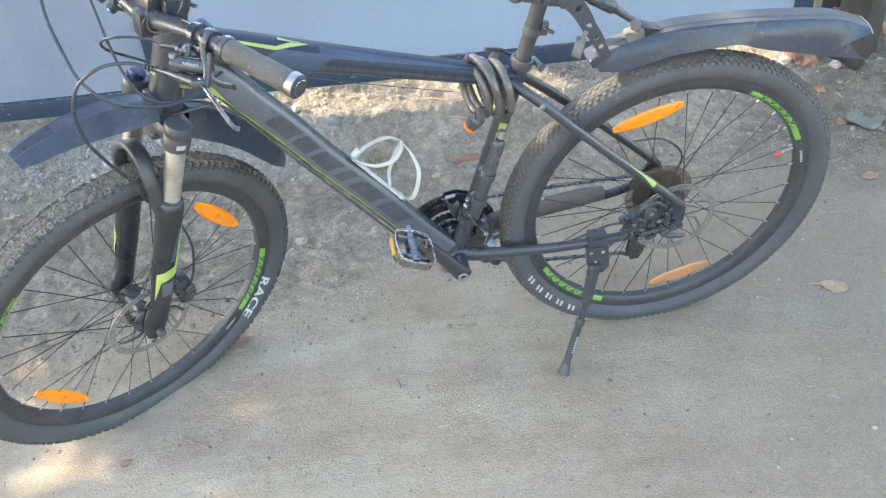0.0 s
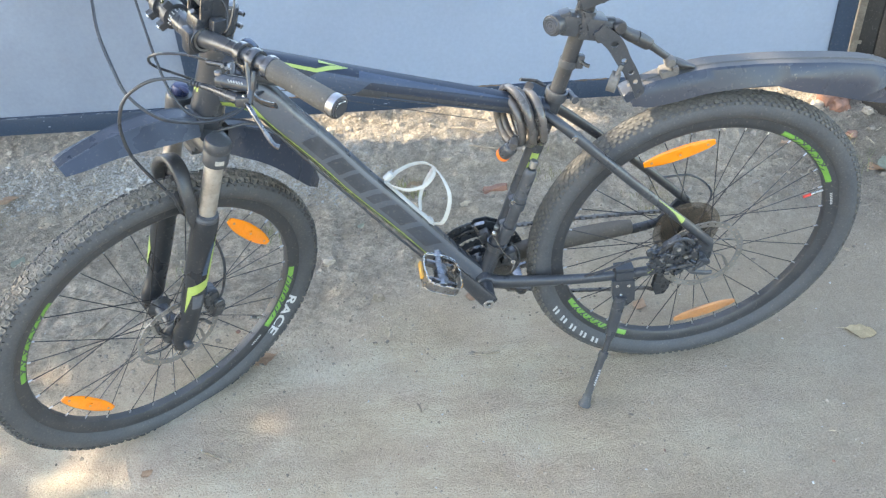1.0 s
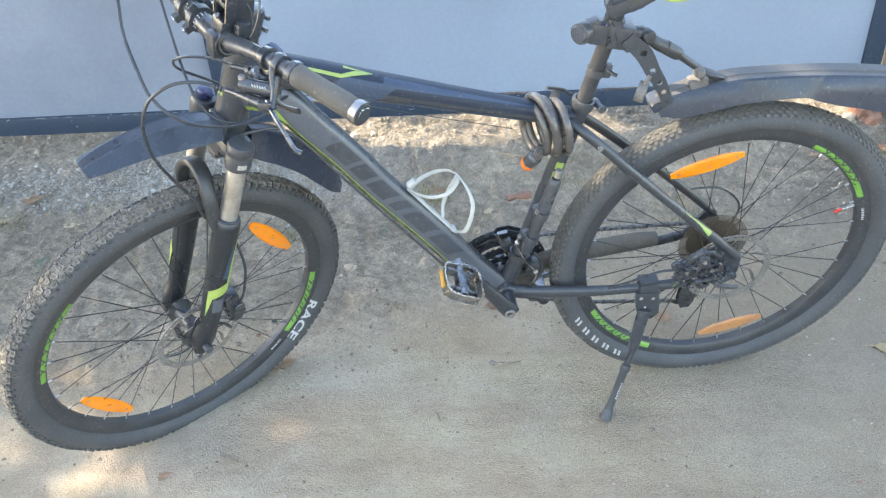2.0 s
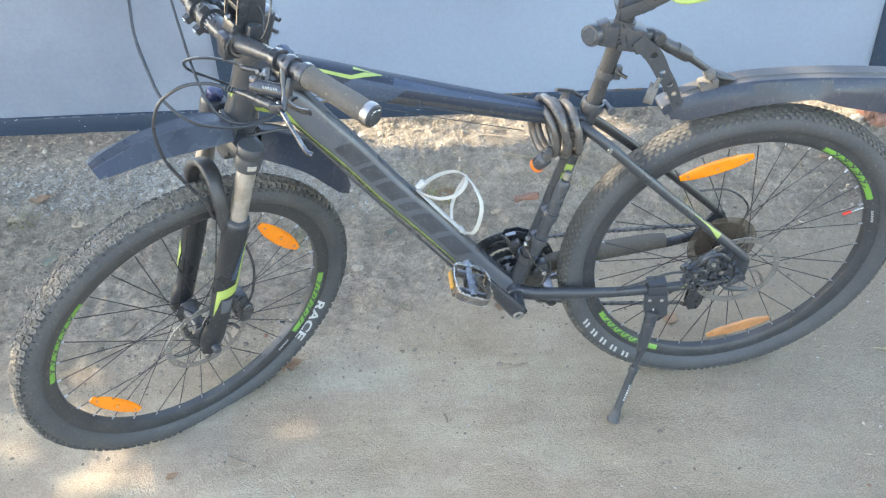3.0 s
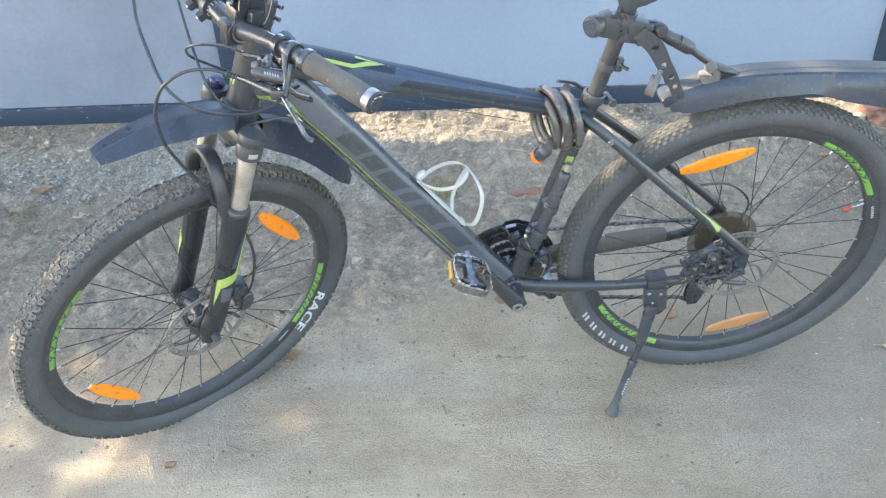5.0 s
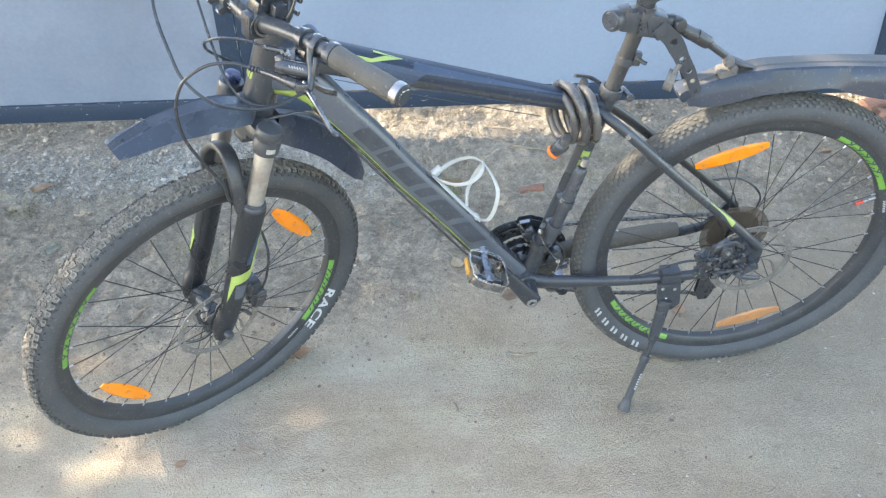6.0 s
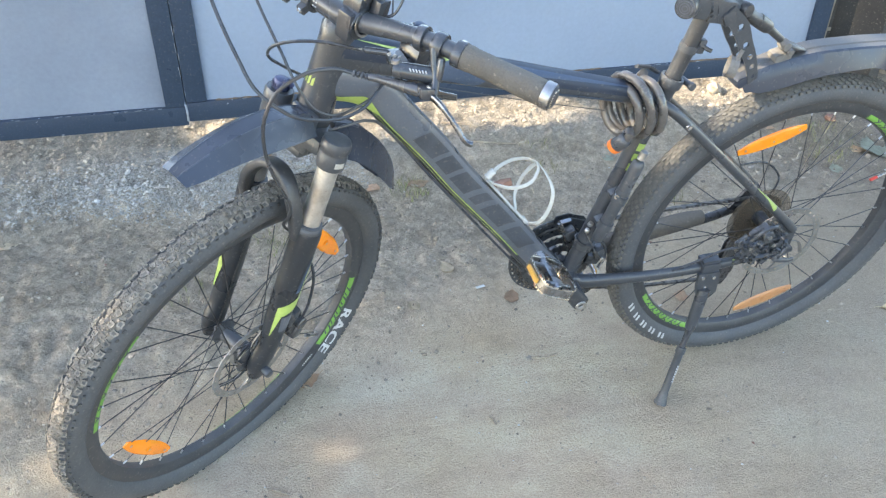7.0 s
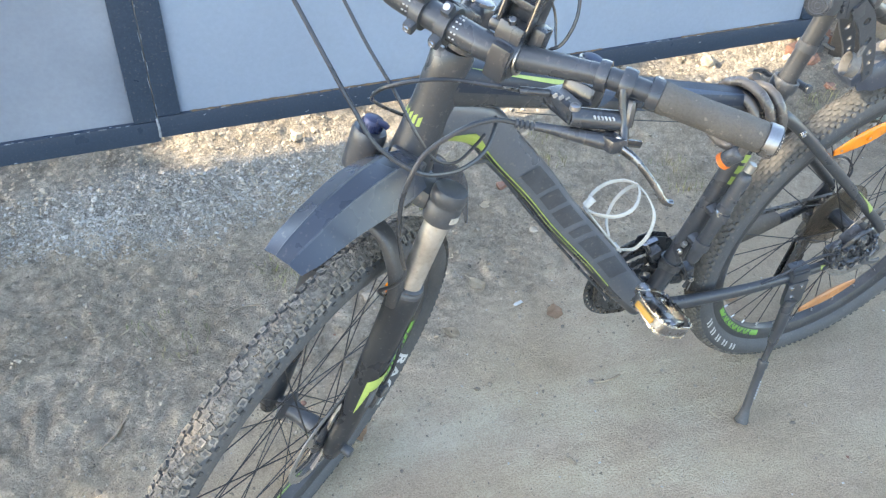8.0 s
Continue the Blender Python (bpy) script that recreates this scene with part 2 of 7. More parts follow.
def smoke():
    m = bpy.data.materials.new("smoked_plastic_disc")
    m.use_nodes = True
    b = m.node_tree.nodes["Principled BSDF"]
    b.inputs["Base Color"].default_value = (0.11, 0.083, 0.058, 1)
    b.inputs["Roughness"].default_value = 0.5
    b.inputs["Alpha"].default_value = 0.5
    return m


M_SMOKE = smoke()


def ground_shader():
    """Packed sandy earth: three noise scales, pale dust, darker patches, sand along the gate, weaker light painted to
    the right.
    """
    m = bpy.data.materials.new("packed_earth")
    m.use_nodes = True
    N, L = m.node_tree.nodes, m.node_tree.links
    b = N["Principled BSDF"]
    co = N.new("ShaderNodeTexCoord")
    kinds = iter(range(1, 99))

    def nz(scale, detail=6, rough=0.6):
        n = N.new("ShaderNodeTexNoise")
        n.inputs["Scale"].default_value, n.inputs["Detail"].default_value, n.inputs["Roughness"].default_value = scale, detail, rough
        k = next(kinds)
        turned = N.new("ShaderNodeMapping")
        turned.inputs["Location"].default_value = (13.37 * k + 0.31, 7.71 * k + 0.17, 3.13 * k)
        turned.inputs["Rotation"].default_value = (0.4 * k, 0.27 * k, 0.9 * k)
        L.new(co.outputs["Object"], turned.inputs["Vector"])
        L.new(turned.outputs[0], n.inputs["Vector"])
        return n.outputs[0]

    def ramp(src, *stops):
        r = N.new("ShaderNodeValToRGB")
        e = r.color_ramp.elements
        while len(e) < len(stops):
            e.new(0.5)
        for el, (pos, c) in zip(e, stops):
            el.position, el.color = pos, (*c, 1) if isinstance(c, tuple) else (c, c, c, 1)
        L.new(src, r.inputs[0])
        return r.outputs[0]

    def mix(fac, a, bb, kind="MIX"):
        x = N.new("ShaderNodeMixRGB")
        x.blend_type = kind
        for i, s in enumerate((fac, a, bb)):
            if isinstance(s, float):
                x.inputs[i].default_value = s
            elif isinstance(s, tuple):
                x.inputs[i].default_value = (*s, 1)
            else:
                L.new(s, x.inputs[i])
        return x.outputs[0]

    base = ramp(nz(2.2), (0.38, (0.545, 0.432, 0.303)), (0.62, (0.635, 0.527, 0.40)))
    base = mix(ramp(nz(3.1, 4), (0.45, 0.0), (0.62, 0.55)), base, (0.545, 0.43, 0.295))
    base = mix(0.2, base, ramp(nz(7.0, 5, 0.65), (0.38, 0.32), (0.62, 0.68)), "OVERLAY")
    base = mix(0.10, base, ramp(nz(19.0, 4, 0.6), (0.38, 0.34), (0.62, 0.66)), "OVERLAY")
    for stretch, scale_, amount in (((0.5, 3.2, 1.0), 2.4, 0.22), ((0.7, 4.5, 1.0), 8.0, 0.12)):
        lie = N.new("ShaderNodeMapping")
        lie.inputs["Scale"].default_value, lie.inputs["Rotation"].default_value = stretch, (0, 0, 0.16)
        L.new(co.outputs["Object"], lie.inputs["Vector"])
        streak = N.new("ShaderNodeTexNoise")
        streak.inputs["Scale"].default_value, streak.inputs["Detail"].default_value = scale_, 5
        L.new(lie.outputs[0], streak.inputs["Vector"])
        base = mix(amount, base, ramp(streak.outputs[0], (0.38, 0.3), (0.62, 0.7)), "OVERLAY")
    sep = N.new("ShaderNodeSeparateXYZ")
    L.new(co.outputs["Object"], sep.inputs[0])

    def band(out, lo, hi, wob):
        a = N.new("ShaderNodeMath")
        a.operation = "MULTIPLY_ADD"
        L.new(nz(3.5, 4), a.inputs[0])
        a.inputs[1].default_value = wob
        L.new(out, a.inputs[2])
        r = N.new("ShaderNodeMapRange")
        r.inputs["From Min"].default_value, r.inputs["From Max"].default_value = lo + wob / 2, hi + wob / 2
        L.new(a.outputs[0], r.inputs["Value"])
        return r.outputs[0]

    lean = N.new("ShaderNodeMath")
    lean.operation = "MULTIPLY_ADD"
    L.new(sep.outputs["X"], lean.inputs[0])
    lean.inputs[1].default_value = -0.28
    L.new(sep.outputs["Y"], lean.inputs[2])
    rough_zone = band(lean.outputs[0], 0.05, 0.45, 0.5)
    # earth colour darkens towards +x in place of the light's falling off there
    base = mix(ramp(band(sep.outputs["X"], 0.0, 1.0, 0.5), (0.0, 0.0), (1.0, 0.9)), base, (0.372, 0.308, 0.234))
    base = mix(rough_zone, base, ramp(nz(5.0), (0.36, (0.385, 0.313, 0.234)), (0.64, (0.53, 0.438, 0.334))))
    soil_zone = N.new("ShaderNodeMath")
    soil_zone.operation = "MULTIPLY"
    L.new(band(sep.outputs["X"], 0.95, 1.35, 0.4), soil_zone.inputs[0])
    L.new(band(sep.outputs["Y"], 0.30, 0.60, 0.3), soil_zone.inputs[1])
    base = mix(soil_zone.outputs[0], base, ramp(nz(8.0), (0.36, (0.17, 0.14, 0.108)), (0.64, (0.31, 0.262, 0.205))))
    sand_zone = band(sep.outputs["Y"], 0.84, 1.0, 0.12)
    base = mix(sand_zone, base, ramp(nz(9.0), (0.36, (0.27, 0.235, 0.19)), (0.64, (0.39, 0.34, 0.275))))
    chips = N.new("ShaderNodeTexVoronoi")
    chips.inputs["Scale"].default_value = 210
    L.new(co.outputs["Object"], chips.inputs["Vector"])
    tone = N.new("ShaderNodeSeparateColor")
    L.new(chips.outputs["Color"], tone.inputs[0])
    stone = mix(0.75, ramp(tone.outputs[0], (0.0, (0.27, 0.25, 0.225)), (1.0, (0.46, 0.435, 0.395))), ramp(chips.outputs["Distance"], (0.25, 0.62), (0.75, 0.25)), "OVERLAY")
    zone = N.new("ShaderNodeMath")
    zone.operation = "MULTIPLY"
    L.new(ramp(band(sep.outputs["Y"], 0.60, 1.14, 0.25), (0.22, 0.0), (0.42, 0.8), (0.62, 0.8), (0.8, 0.0)), zone.inputs[0])
    L.new(ramp(band(sep.outputs["X"], -1.0, 0.1, 0.4), (0.25, 0.85), (0.85, 0.0)), zone.inputs[1])
    base = mix(zone.outputs[0], base, stone)
    # darker brown tone at the far left, growing towards the gate
    worn = N.new("ShaderNodeMath")
    worn.operation = "MULTIPLY"
    L.new(ramp(band(sep.outputs["X"], -1.5, -0.85, 0.4), (0.0, 0.6), (1.0, 0.0)), worn.inputs[0])
    L.new(band(sep.outputs["Y"], 0.25, 0.6, 0.2), worn.inputs[1])
    base = mix(worn.outputs[0], base, ramp(nz(6.0, 5), (0.36, (0.26, 0.216, 0.165)), (0.64, (0.36, 0.305, 0.24))))
    base = mix(0.12, base, ramp(nz(42.0, 9, 0.8), (0.40, 0.3), (0.60, 0.7)), "OVERLAY")
    rough_grain = mix(0.28, base, ramp(nz(26.0, 7, 0.72), (0.40, 0.16), (0.60, 0.78)), "OVERLAY")
    rough_grain = mix(0.24, rough_grain, ramp(nz(90.0, 8, 0.8), (0.41, 0.16), (0.60, 0.78)), "OVERLAY")
    bend = mix(0.06, co.outputs["Object"], nz(14.0, 4), "ADD")
    for scale_, lo_, hi_, amount in ((150, 0.26, 0.74, 0.17), (62, 0.32, 0.66, 0.12)):
        crumb = N.new("ShaderNodeTexVoronoi")
        crumb.inputs["Scale"].default_value = scale_
        L.new(bend, crumb.inputs["Vector"])
        cell = N.new("ShaderNodeSeparateColor")
        L.new(crumb.outputs["Color"], cell.inputs[0])
        rough_grain = mix(amount, rough_grain, ramp(cell.outputs[0], (0.0, lo_), (1.0, hi_)), "OVERLAY")
    base = mix(rough_zone, base, rough_grain)
    base = mix(0.24, base, ramp(nz(260.0, 5, 0.75), (0.40, 0.2), (0.60, 0.8)), "OVERLAY")
    v = N.new("ShaderNodeTexVoronoi")
    v.inputs["Scale"].default_value = 75
    L.new(co.outputs["Object"], v.inputs["Vector"])
    spots = ramp(v.outputs["Distance"], (0.05, 1.0), (0.13, 0.0))
    gate = N.new("ShaderNodeMath")
    gate.operation = "MULTIPLY"
    L.new(spots, gate.inputs[0])
    L.new(ramp(nz(11.0), (0.5, 0.0), (0.62, 0.55)), gate.inputs[1])
    base = mix(gate.outputs[0], base, (0.13, 0.115, 0.1))
    L.new(base, b.inputs["Base Color"])
    b.inputs["Roughness"].default_value = 0.95
    b.inputs["Specular IOR Level"].default_value = 0.2
    h = N.new("ShaderNodeMath")
    h.operation = "ADD"
    L.new(nz(45.0, 8, 0.7), h.inputs[0])
    L.new(nz(300.0, 4), h.inputs[1])
    bp = N.new("ShaderNodeBump")
    bp.inputs["Strength"].default_value, bp.inputs["Distance"].default_value = 1.0, 0.012
    L.new(h.outputs[0], bp.inputs["Height"])
    L.new(bp.outputs[0], b.inputs["Normal"])
    return m


M_GROUND = ground_shader()


# ---- mesh helpers ----
def finish(bm, name, material, smooth=40.0):
    me = bpy.data.meshes.new(name)
    bmesh.ops.recalc_face_normals(bm, faces=bm.faces)
    if smooth:
        for fc in bm.faces:
            fc.smooth = True
    bm.to_mesh(me)
    bm.free()
    for mt in material if isinstance(material, (list, tuple)) else [material]:
        me.materials.append(mt)
    if smooth:
        me.set_sharp_from_angle(angle=radians(smooth))
    return me


def part(name, bm, material, parent, label="", m=None, smooth=40.0):
    """Links a bmesh (or a ready mesh) as one object under a thing or under a part."""
    me = bm if isinstance(bm, bpy.types.Mesh) else finish(bm, name, material, smooth)
    ob = new(name, me)
    ob.parent = parent
    if m is not None:
        ob.matrix_local = m
    return tagged(ob, label)


def thing(name, label, category, m=None, group="", kind="", mesh=None):
    ob = new(name, mesh)
    if m is not None:
        ob.matrix_world = m
    return tagged(ob, label, category, group, kind)


def spline(pts, n=6):
    """Catmull-Rom points through pts (each a tuple of any length)."""
    P = [np.array(q, float) for q in pts]
    if len(P) == 2:
        return [tuple(P[0] + (P[1] - P[0]) * k / n) for k in range(n + 1)]
    P = [2 * P[0] - P[1]] + P + [2 * P[-1] - P[-2]]
    out = []
    for i in range(1, len(P) - 2):
        a, b, c, d = P[i - 1], P[i], P[i + 1], P[i + 2]
        for k in range(n):
            t = k / n
            out.append(tuple(0.5 * (2 * b + (c - a) * t + (2 * a - 5 * b + 4 * c - d) * t * t + (3 * b - a - 3 * c + d) * t ** 3)))
    out.append(tuple(P[-2]))
    return out


class Sweep:
    """A tube along a path of (x, y, z, half_width, half_height); in the section 0 degrees is to the side and 90 upwards.
    power > 2 squares the section."""

    def __init__(self, rows, n=6, power=2.0, side=None):
        S = spline(rows, n)
        self.p = [Vector(s[:3]) for s in S]
        self.w = [s[3] for s in S]
        self.h = [s[4] if len(s) > 4 else s[3] for s in S]
        self.power = power
        self.a, self.b = [], []
        prev = Vector(side) if side else None
        for i in range(len(self.p)):
            t = (self.p[min(i + 1, len(self.p) - 1)] - self.p[max(i - 1, 0)]).normalized()
            if prev is None:
                prev = t.orthogonal()
            v = (prev - t * prev.dot(t)).normalized()
            if not side:
                prev = v
            self.a.append(v)
            self.b.append(t.cross(v) if not side else v.cross(t) * -1)
        if side and self.b and self.b[len(self.b) // 2].z < 0:
            self.b = [-q for q in self.b]

    def at(self, s, deg, lift=0.0):
        k = max(0.0, min(len(self.p) - 1.0, s * (len(self.p) - 1)))
        i = min(int(k), len(self.p) - 2)
        f = k - i
        mixv = lambda L: L[i] * (1 - f) + L[i + 1] * f
        c, sn = math.cos(radians(deg)), math.sin(radians(deg))
        e = 2.0 / self.power
        cx = math.copysign(abs(c) ** e, c)
        sx = math.copysign(abs(sn) ** e, sn)
        return mixv(self.p) + mixv(self.a) * cx * (mixv(self.w) + lift) + mixv(self.b) * sx * (mixv(self.h) + lift)

    def mesh(self, bm, seg=14, cap=True, sectors=()):
        n = len(self.p)
        rings = [[bm.verts.new(self.at(i / (n - 1), 360 * k / seg)) for k in range(seg)] for i in range(n)]
        for i in range(n - 1):
            for k in range(seg):
                fc = bm.faces.new((rings[i][k], rings[i][(k + 1) % seg], rings[i + 1][(k + 1) % seg], rings[i + 1][k]))
                mid = 360 * (k + 0.5) / seg
                for lo, hi, idx in sectors:
                    if lo <= mid < hi:
                        fc.material_index = idx
        if cap:
            bm.faces.new(rings[0])
            bm.faces.new(rings[-1])
        return bm

    def patch(self, bm, s0, s1, low, high, ns=8, na=3, lift=0.0006, slant=0.0):
        """A decal on the tube: low and high are angles, or functions of 0..1 along it."""
        f0 = low if callable(low) else (lambda q: low)
        f1 = high if callable(high) else (lambda q: high)
        grid = []
        for i in range(ns + 1):
            q = i / ns
            grid.append([bm.verts.new(self.at(s0 + (s1 - s0) * q + slant * j / na, f0(q) + (f1(q) - f0(q)) * j / na, lift)) for j in range(na + 1)])
        for i in range(ns):
            for j in range(na):
                bm.faces.new((grid[i][j], grid[i + 1][j], grid[i + 1][j + 1], grid[i][j + 1]))
        return bm


def rod(bm, pts, r, seg=8, n=6, cap=True):
    Sweep([(*q, r) if len(q) == 3 else q for q in pts], n).mesh(bm, seg, cap)
    return bm


def box(bm, centre, size, turn=None, bevel=0.0):
    m = Matrix.Translation(centre) @ (turn.to_4x4() if turn is not None else Matrix()) @ Matrix.Diagonal((*size, 1))
    got = bmesh.ops.create_cube(bm, size=1.0, matrix=m)
    if bevel:
        es = {e for v in got["verts"] for e in v.link_edges}
        bmesh.ops.bevel(bm, geom=list(es), offset=bevel, segments=2, affect="EDGES", profile=0.6)
    return bm


def turn_deg(rx=0, ry=0, rz=0):
    return Euler((radians(rx), radians(ry), radians(rz))).to_matrix()


def lathe(bm, prof, seg=48, centre=(0, 0, 0), axis=(0, 1, 0), closed=False, cap=False):
    """Turns a profile of (radius, along) about an axis through centre."""
    ax = Vector(axis).normalized()
    u = Vector((1, 0, 0)) if abs(ax.x) < 0.9 else Vector((0, 0, 1))
    u = (u - ax * u.dot(ax)).normalized()
    v = ax.cross(u) * -1
    c = Vector(centre)
    rings = []
    for r, h in prof:
        rings.append([bm.verts.new(c + ax * h + (u * math.cos(2 * math.pi * k / seg) + v * math.sin(2 * math.pi * k / seg)) * r) for k in range(seg)])
    m = len(rings)
    for i in range(m if closed else m - 1):
        a, b = rings[i], rings[(i + 1) % m]
        for k in range(seg):
            bm.faces.new((a[k], a[(k + 1) % seg], b[(k + 1) % seg], b[k]))
    if cap:
        bm.faces.new(rings[0])
        bm.faces.new(rings[-1])
    return bm


def cyl(bm, a, b, r, seg=14, r2=None, edge=0.0):
    """A capped rod from a to b, with a small rounding at its rims."""
    a, b = Vector(a), Vector(b)
    h = (b - a).length
    r2 = r if r2 is None else r2
    e = min(edge or 0.12 * r, h / 3)
    return lathe(bm, [(r - e, 0), (r, e), (r2, h - e), (r2 - e, h)], seg, a, b - a, cap=True)


def plate(bm, outline, thick, m=None):
    """A flat plate from an outline of (x, z), centred on y = 0."""
    A = [bm.verts.new((x, thick / 2, z)) for x, z in outline]
    B = [bm.verts.new((x, -thick / 2, z)) for x, z in outline]
    bm.faces.new(A)
    bm.faces.new(B[::-1])
    k = len(outline)
    for i in range(k):
        bm.faces.new((A[i], B[i], B[(i + 1) % k], A[(i + 1) % k]))
    if m is not None:
        bmesh.ops.transform(bm, matrix=m, verts=A + B)
    return bm


def text_mesh(word, size=1.0):
    """Flat mesh data of a word in the built-in font: vertices and faces, with x from 0 and the letters' height about size."""
    cu = bpy.data.curves.new("letters", "FONT")
    cu.body, cu.size, cu.resolution_u, cu.offset = word, size, 3, size * 0.025
    ob = new("letters", cu)
    bpy.context.view_layer.update()
    me = bpy.data.meshes.new_from_object(ob.evaluated_get(bpy.context.evaluated_depsgraph_get()))
    verts = [tuple(v.co) for v in me.vertices]
    faces = [tuple(q.vertices) for q in me.polygons]
    bpy.data.objects.remove(ob)
    bpy.data.curves.remove(cu)
    bpy.data.meshes.remove(me)
    return verts, faces


# ---- ground ----
def smooth(v, lo, hi):
    t = max(0.0, min(1.0, (v - lo) / (hi - lo)))
    return t * t * (3 - 2 * t)


def ground_z(x, y):
    z = 0.065 * smooth(y, 0.68, 1.02) * (1 - 0.25 * smooth(x, -0.9, -1.5))
    z += 0.05 * smooth(x, 1.0, 1.6) * smooth(y, 0.35, 0.9)
    z -= 0.024 * math.exp(-((x + 0.82) ** 2 + (y + 0.4) ** 2) / 0.1)
    if abs(x) < 6 and abs(y) < 6:
        y0, y = y, y - 0.28 * x
        rough = 0.35 + 0.65 * smooth(y, 0.05, 0.5)
        z += 0.006 * rough * noise.noise((x * 2.3, y0 * 2.3, 0.3)) + 0.005 * rough * noise.noise((x * 9, y0 * 9, 2.0))
        z += (0.009 * noise.noise((x * 17, y0 * 17, 14.0)) + 0.008 * noise.noise((x * 31, y0 * 31, 4.0)) + 0.006 * noise.noise((x * 63, y0 * 63, 6.0)) + 0.004 * noise.noise((x * 120, y0 * 120, 9.0))) * rough * (0.25 + 0.75 * smooth(y, 0.0, 0.4))
    return z


def steps(lo, hi, step, far):
    mid = list(np.arange(lo, hi + step / 2, step))
    out, d, v = [], step, hi
    while v < far:
        d *= 1.7
        v += d
        out.append(v)
    left, d, v = [], step, lo
    while v > -far:
        d *= 1.7
        v -= d
        left.append(v)
    return left[::-1] + mid + out


def build_ground():
    xs, ys = steps(-1.9, 1.8, 0.0075, 600.0), steps(-0.75, 1.4, 0.0075, 600.0)
    nx = len(xs)
    verts = [(x, y, ground_z(x, y)) for y in ys for x in xs]
    faces = [(j * nx + i, j * nx + i + 1, (j + 1) * nx + i + 1, (j + 1) * nx + i) for j in range(len(ys) - 1) for i in range(nx - 1)]
    me = bpy.data.meshes.new("ground")
    me.from_pydata(verts, [], faces)
    me.materials.append(M_GROUND)
    me.polygons.foreach_set("use_smooth", [True] * len(faces))
    thing("ground", "packed grey sandy earth with pebbles and dust", "ground", kind="structure", mesh=me)


build_ground()

# ---- gate: two leaves of white sheet in dark blue steel tube ----
GATE_Y, GATE_LOW, GATE_TOP = 0.975, 0.182, 1.12
TUBE = 0.06


def gate_leaf(x0, x1, label, sag=0.0):
    leaf = thing("gate_leaf", label, "gate", Matrix.Translation((x0, GATE_Y, GATE_LOW - sag)), group="leaves of the gate")
    w, h = x1 - x0, GATE_TOP - GATE_LOW
    part("bottom_rail", box(bmesh.new(), (w / 2, TUBE * 0.33, TUBE / 2), (w, TUBE * 0.66, TUBE), None, 0.004), M_FRAME, leaf)
    part("top_rail", box(bmesh.new(), (w / 2, TUBE * 0.33, h - TUBE / 2), (w, TUBE * 0.66, TUBE), None, 0.004), M_FRAME, leaf)
    for xs in (TUBE / 2, w - TUBE / 2):
        part("stile", box(bmesh.new(), (xs, TUBE * 0.33, h / 2), (TUBE, TUBE * 0.66 - 0.005, h - 2 * TUBE - 0.002), None, 0.004), M_FRAME, leaf)
    sheet = bmesh.new()
    n = 24
    front = []
    for i in range(n + 1):
        for j in range(13):
            u, v = i / n, j / 12
            x, z = TUBE + (w - 2 * TUBE) * u, TUBE + (h - 2 * TUBE) * v
            front.append(sheet.verts.new((x, 0.016 + 0.0025 * noise.noise((x * 1.7 + x0, 0, z * 2.0)), z)))
    for i in range(n):
        for j in range(12):
            a = i * 13 + j
            sheet.faces.new((front[a], front[a + 13], front[a + 14], front[a + 1]))
    bmesh.ops.solidify(sheet, geom=sheet.faces[:], thickness=0.002)
    part("sheet", sheet, M_GATE if x0 > -1 else M_GATE_B, leaf, "white painted sheet steel")
    # dirt and rust gathered on the lower rail's ledge
    crust = bmesh.new()
    rnd = random.Random(int(100 * x1))
    for _ in range(int(330 * w)):
        x = TUBE + rnd.random() * (w - 2 * TUBE)
        if x0 < -1 and x < w - 0.16 or noise.noise((x * 3 + x0, 7, 0)) < -0.02 and not 0.09 < x < 0.30:
            continue
        s = rnd.uniform(0.0012, 0.0042)
        bmesh.ops.create_icosphere(crust, subdivisions=1, radius=s, matrix=Matrix.Translation((x, 0.011 - rnd.random() * 0.004, TUBE + s * 0.35)) @ Matrix.Diagonal((2.2, 0.8, 0.7, 1)))
    if len(crust.verts):
        tagged(part("rail_crust", crust, M_RUST, leaf, "crumbs of rust and dirt"), kind="stuff")
    chips = bmesh.new()
    for _ in range(int(14 * w)):
        x, L = TUBE + rnd.random() * (w - 2 * TUBE), rnd.uniform(0.002, 0.014)
        box(chips, (x, 0.0005 + 0.008 * rnd.random(), TUBE + 0.0008), (L, rnd.uniform(0.001, 0.003), 0.0012), turn_deg(0, 0, rnd.uniform(-6, 6)))
    for _ in range(int(9 * w)):
        x, z = rnd.random() * w, TUBE * rnd.random()
        box(chips, (x, -0.0003, z), (rnd.uniform(0.002, 0.012), 0.001, rnd.uniform(0.001, 0.003)), turn_deg(0, rnd.uniform(-30, 30), 0))
    if x0 < -1:
        for i in range(int(34 * w)):
            if noise.noise((i * 0.37, 3.1, 0)) < 0.0:
                continue
            box(chips, ((i + rnd.random()) * w / (34 * w), 0.0005 + 0.0012 * rnd.random(), TUBE + 0.0006), (rnd.uniform(0.006, 0.03), 0.0018, rnd.uniform(0.0006, 0.0016)), turn_deg(0, rnd.uniform(-2, 2), 0))
    for _ in range(4):
        xx = 0.002 if x0 > -1 else w - 0.002
        box(chips, (xx, -0.0003, TUBE + rnd.random() * 0.5), (0.0016, 0.001, rnd.uniform(0.004, 0.03)), turn_deg(0, rnd.uniform(-4, 4), 0))
    tagged(part("flaked_paint", chips, M_CHIP, leaf, "pale chips and drips of paint"), kind="stuff")
    return leaf


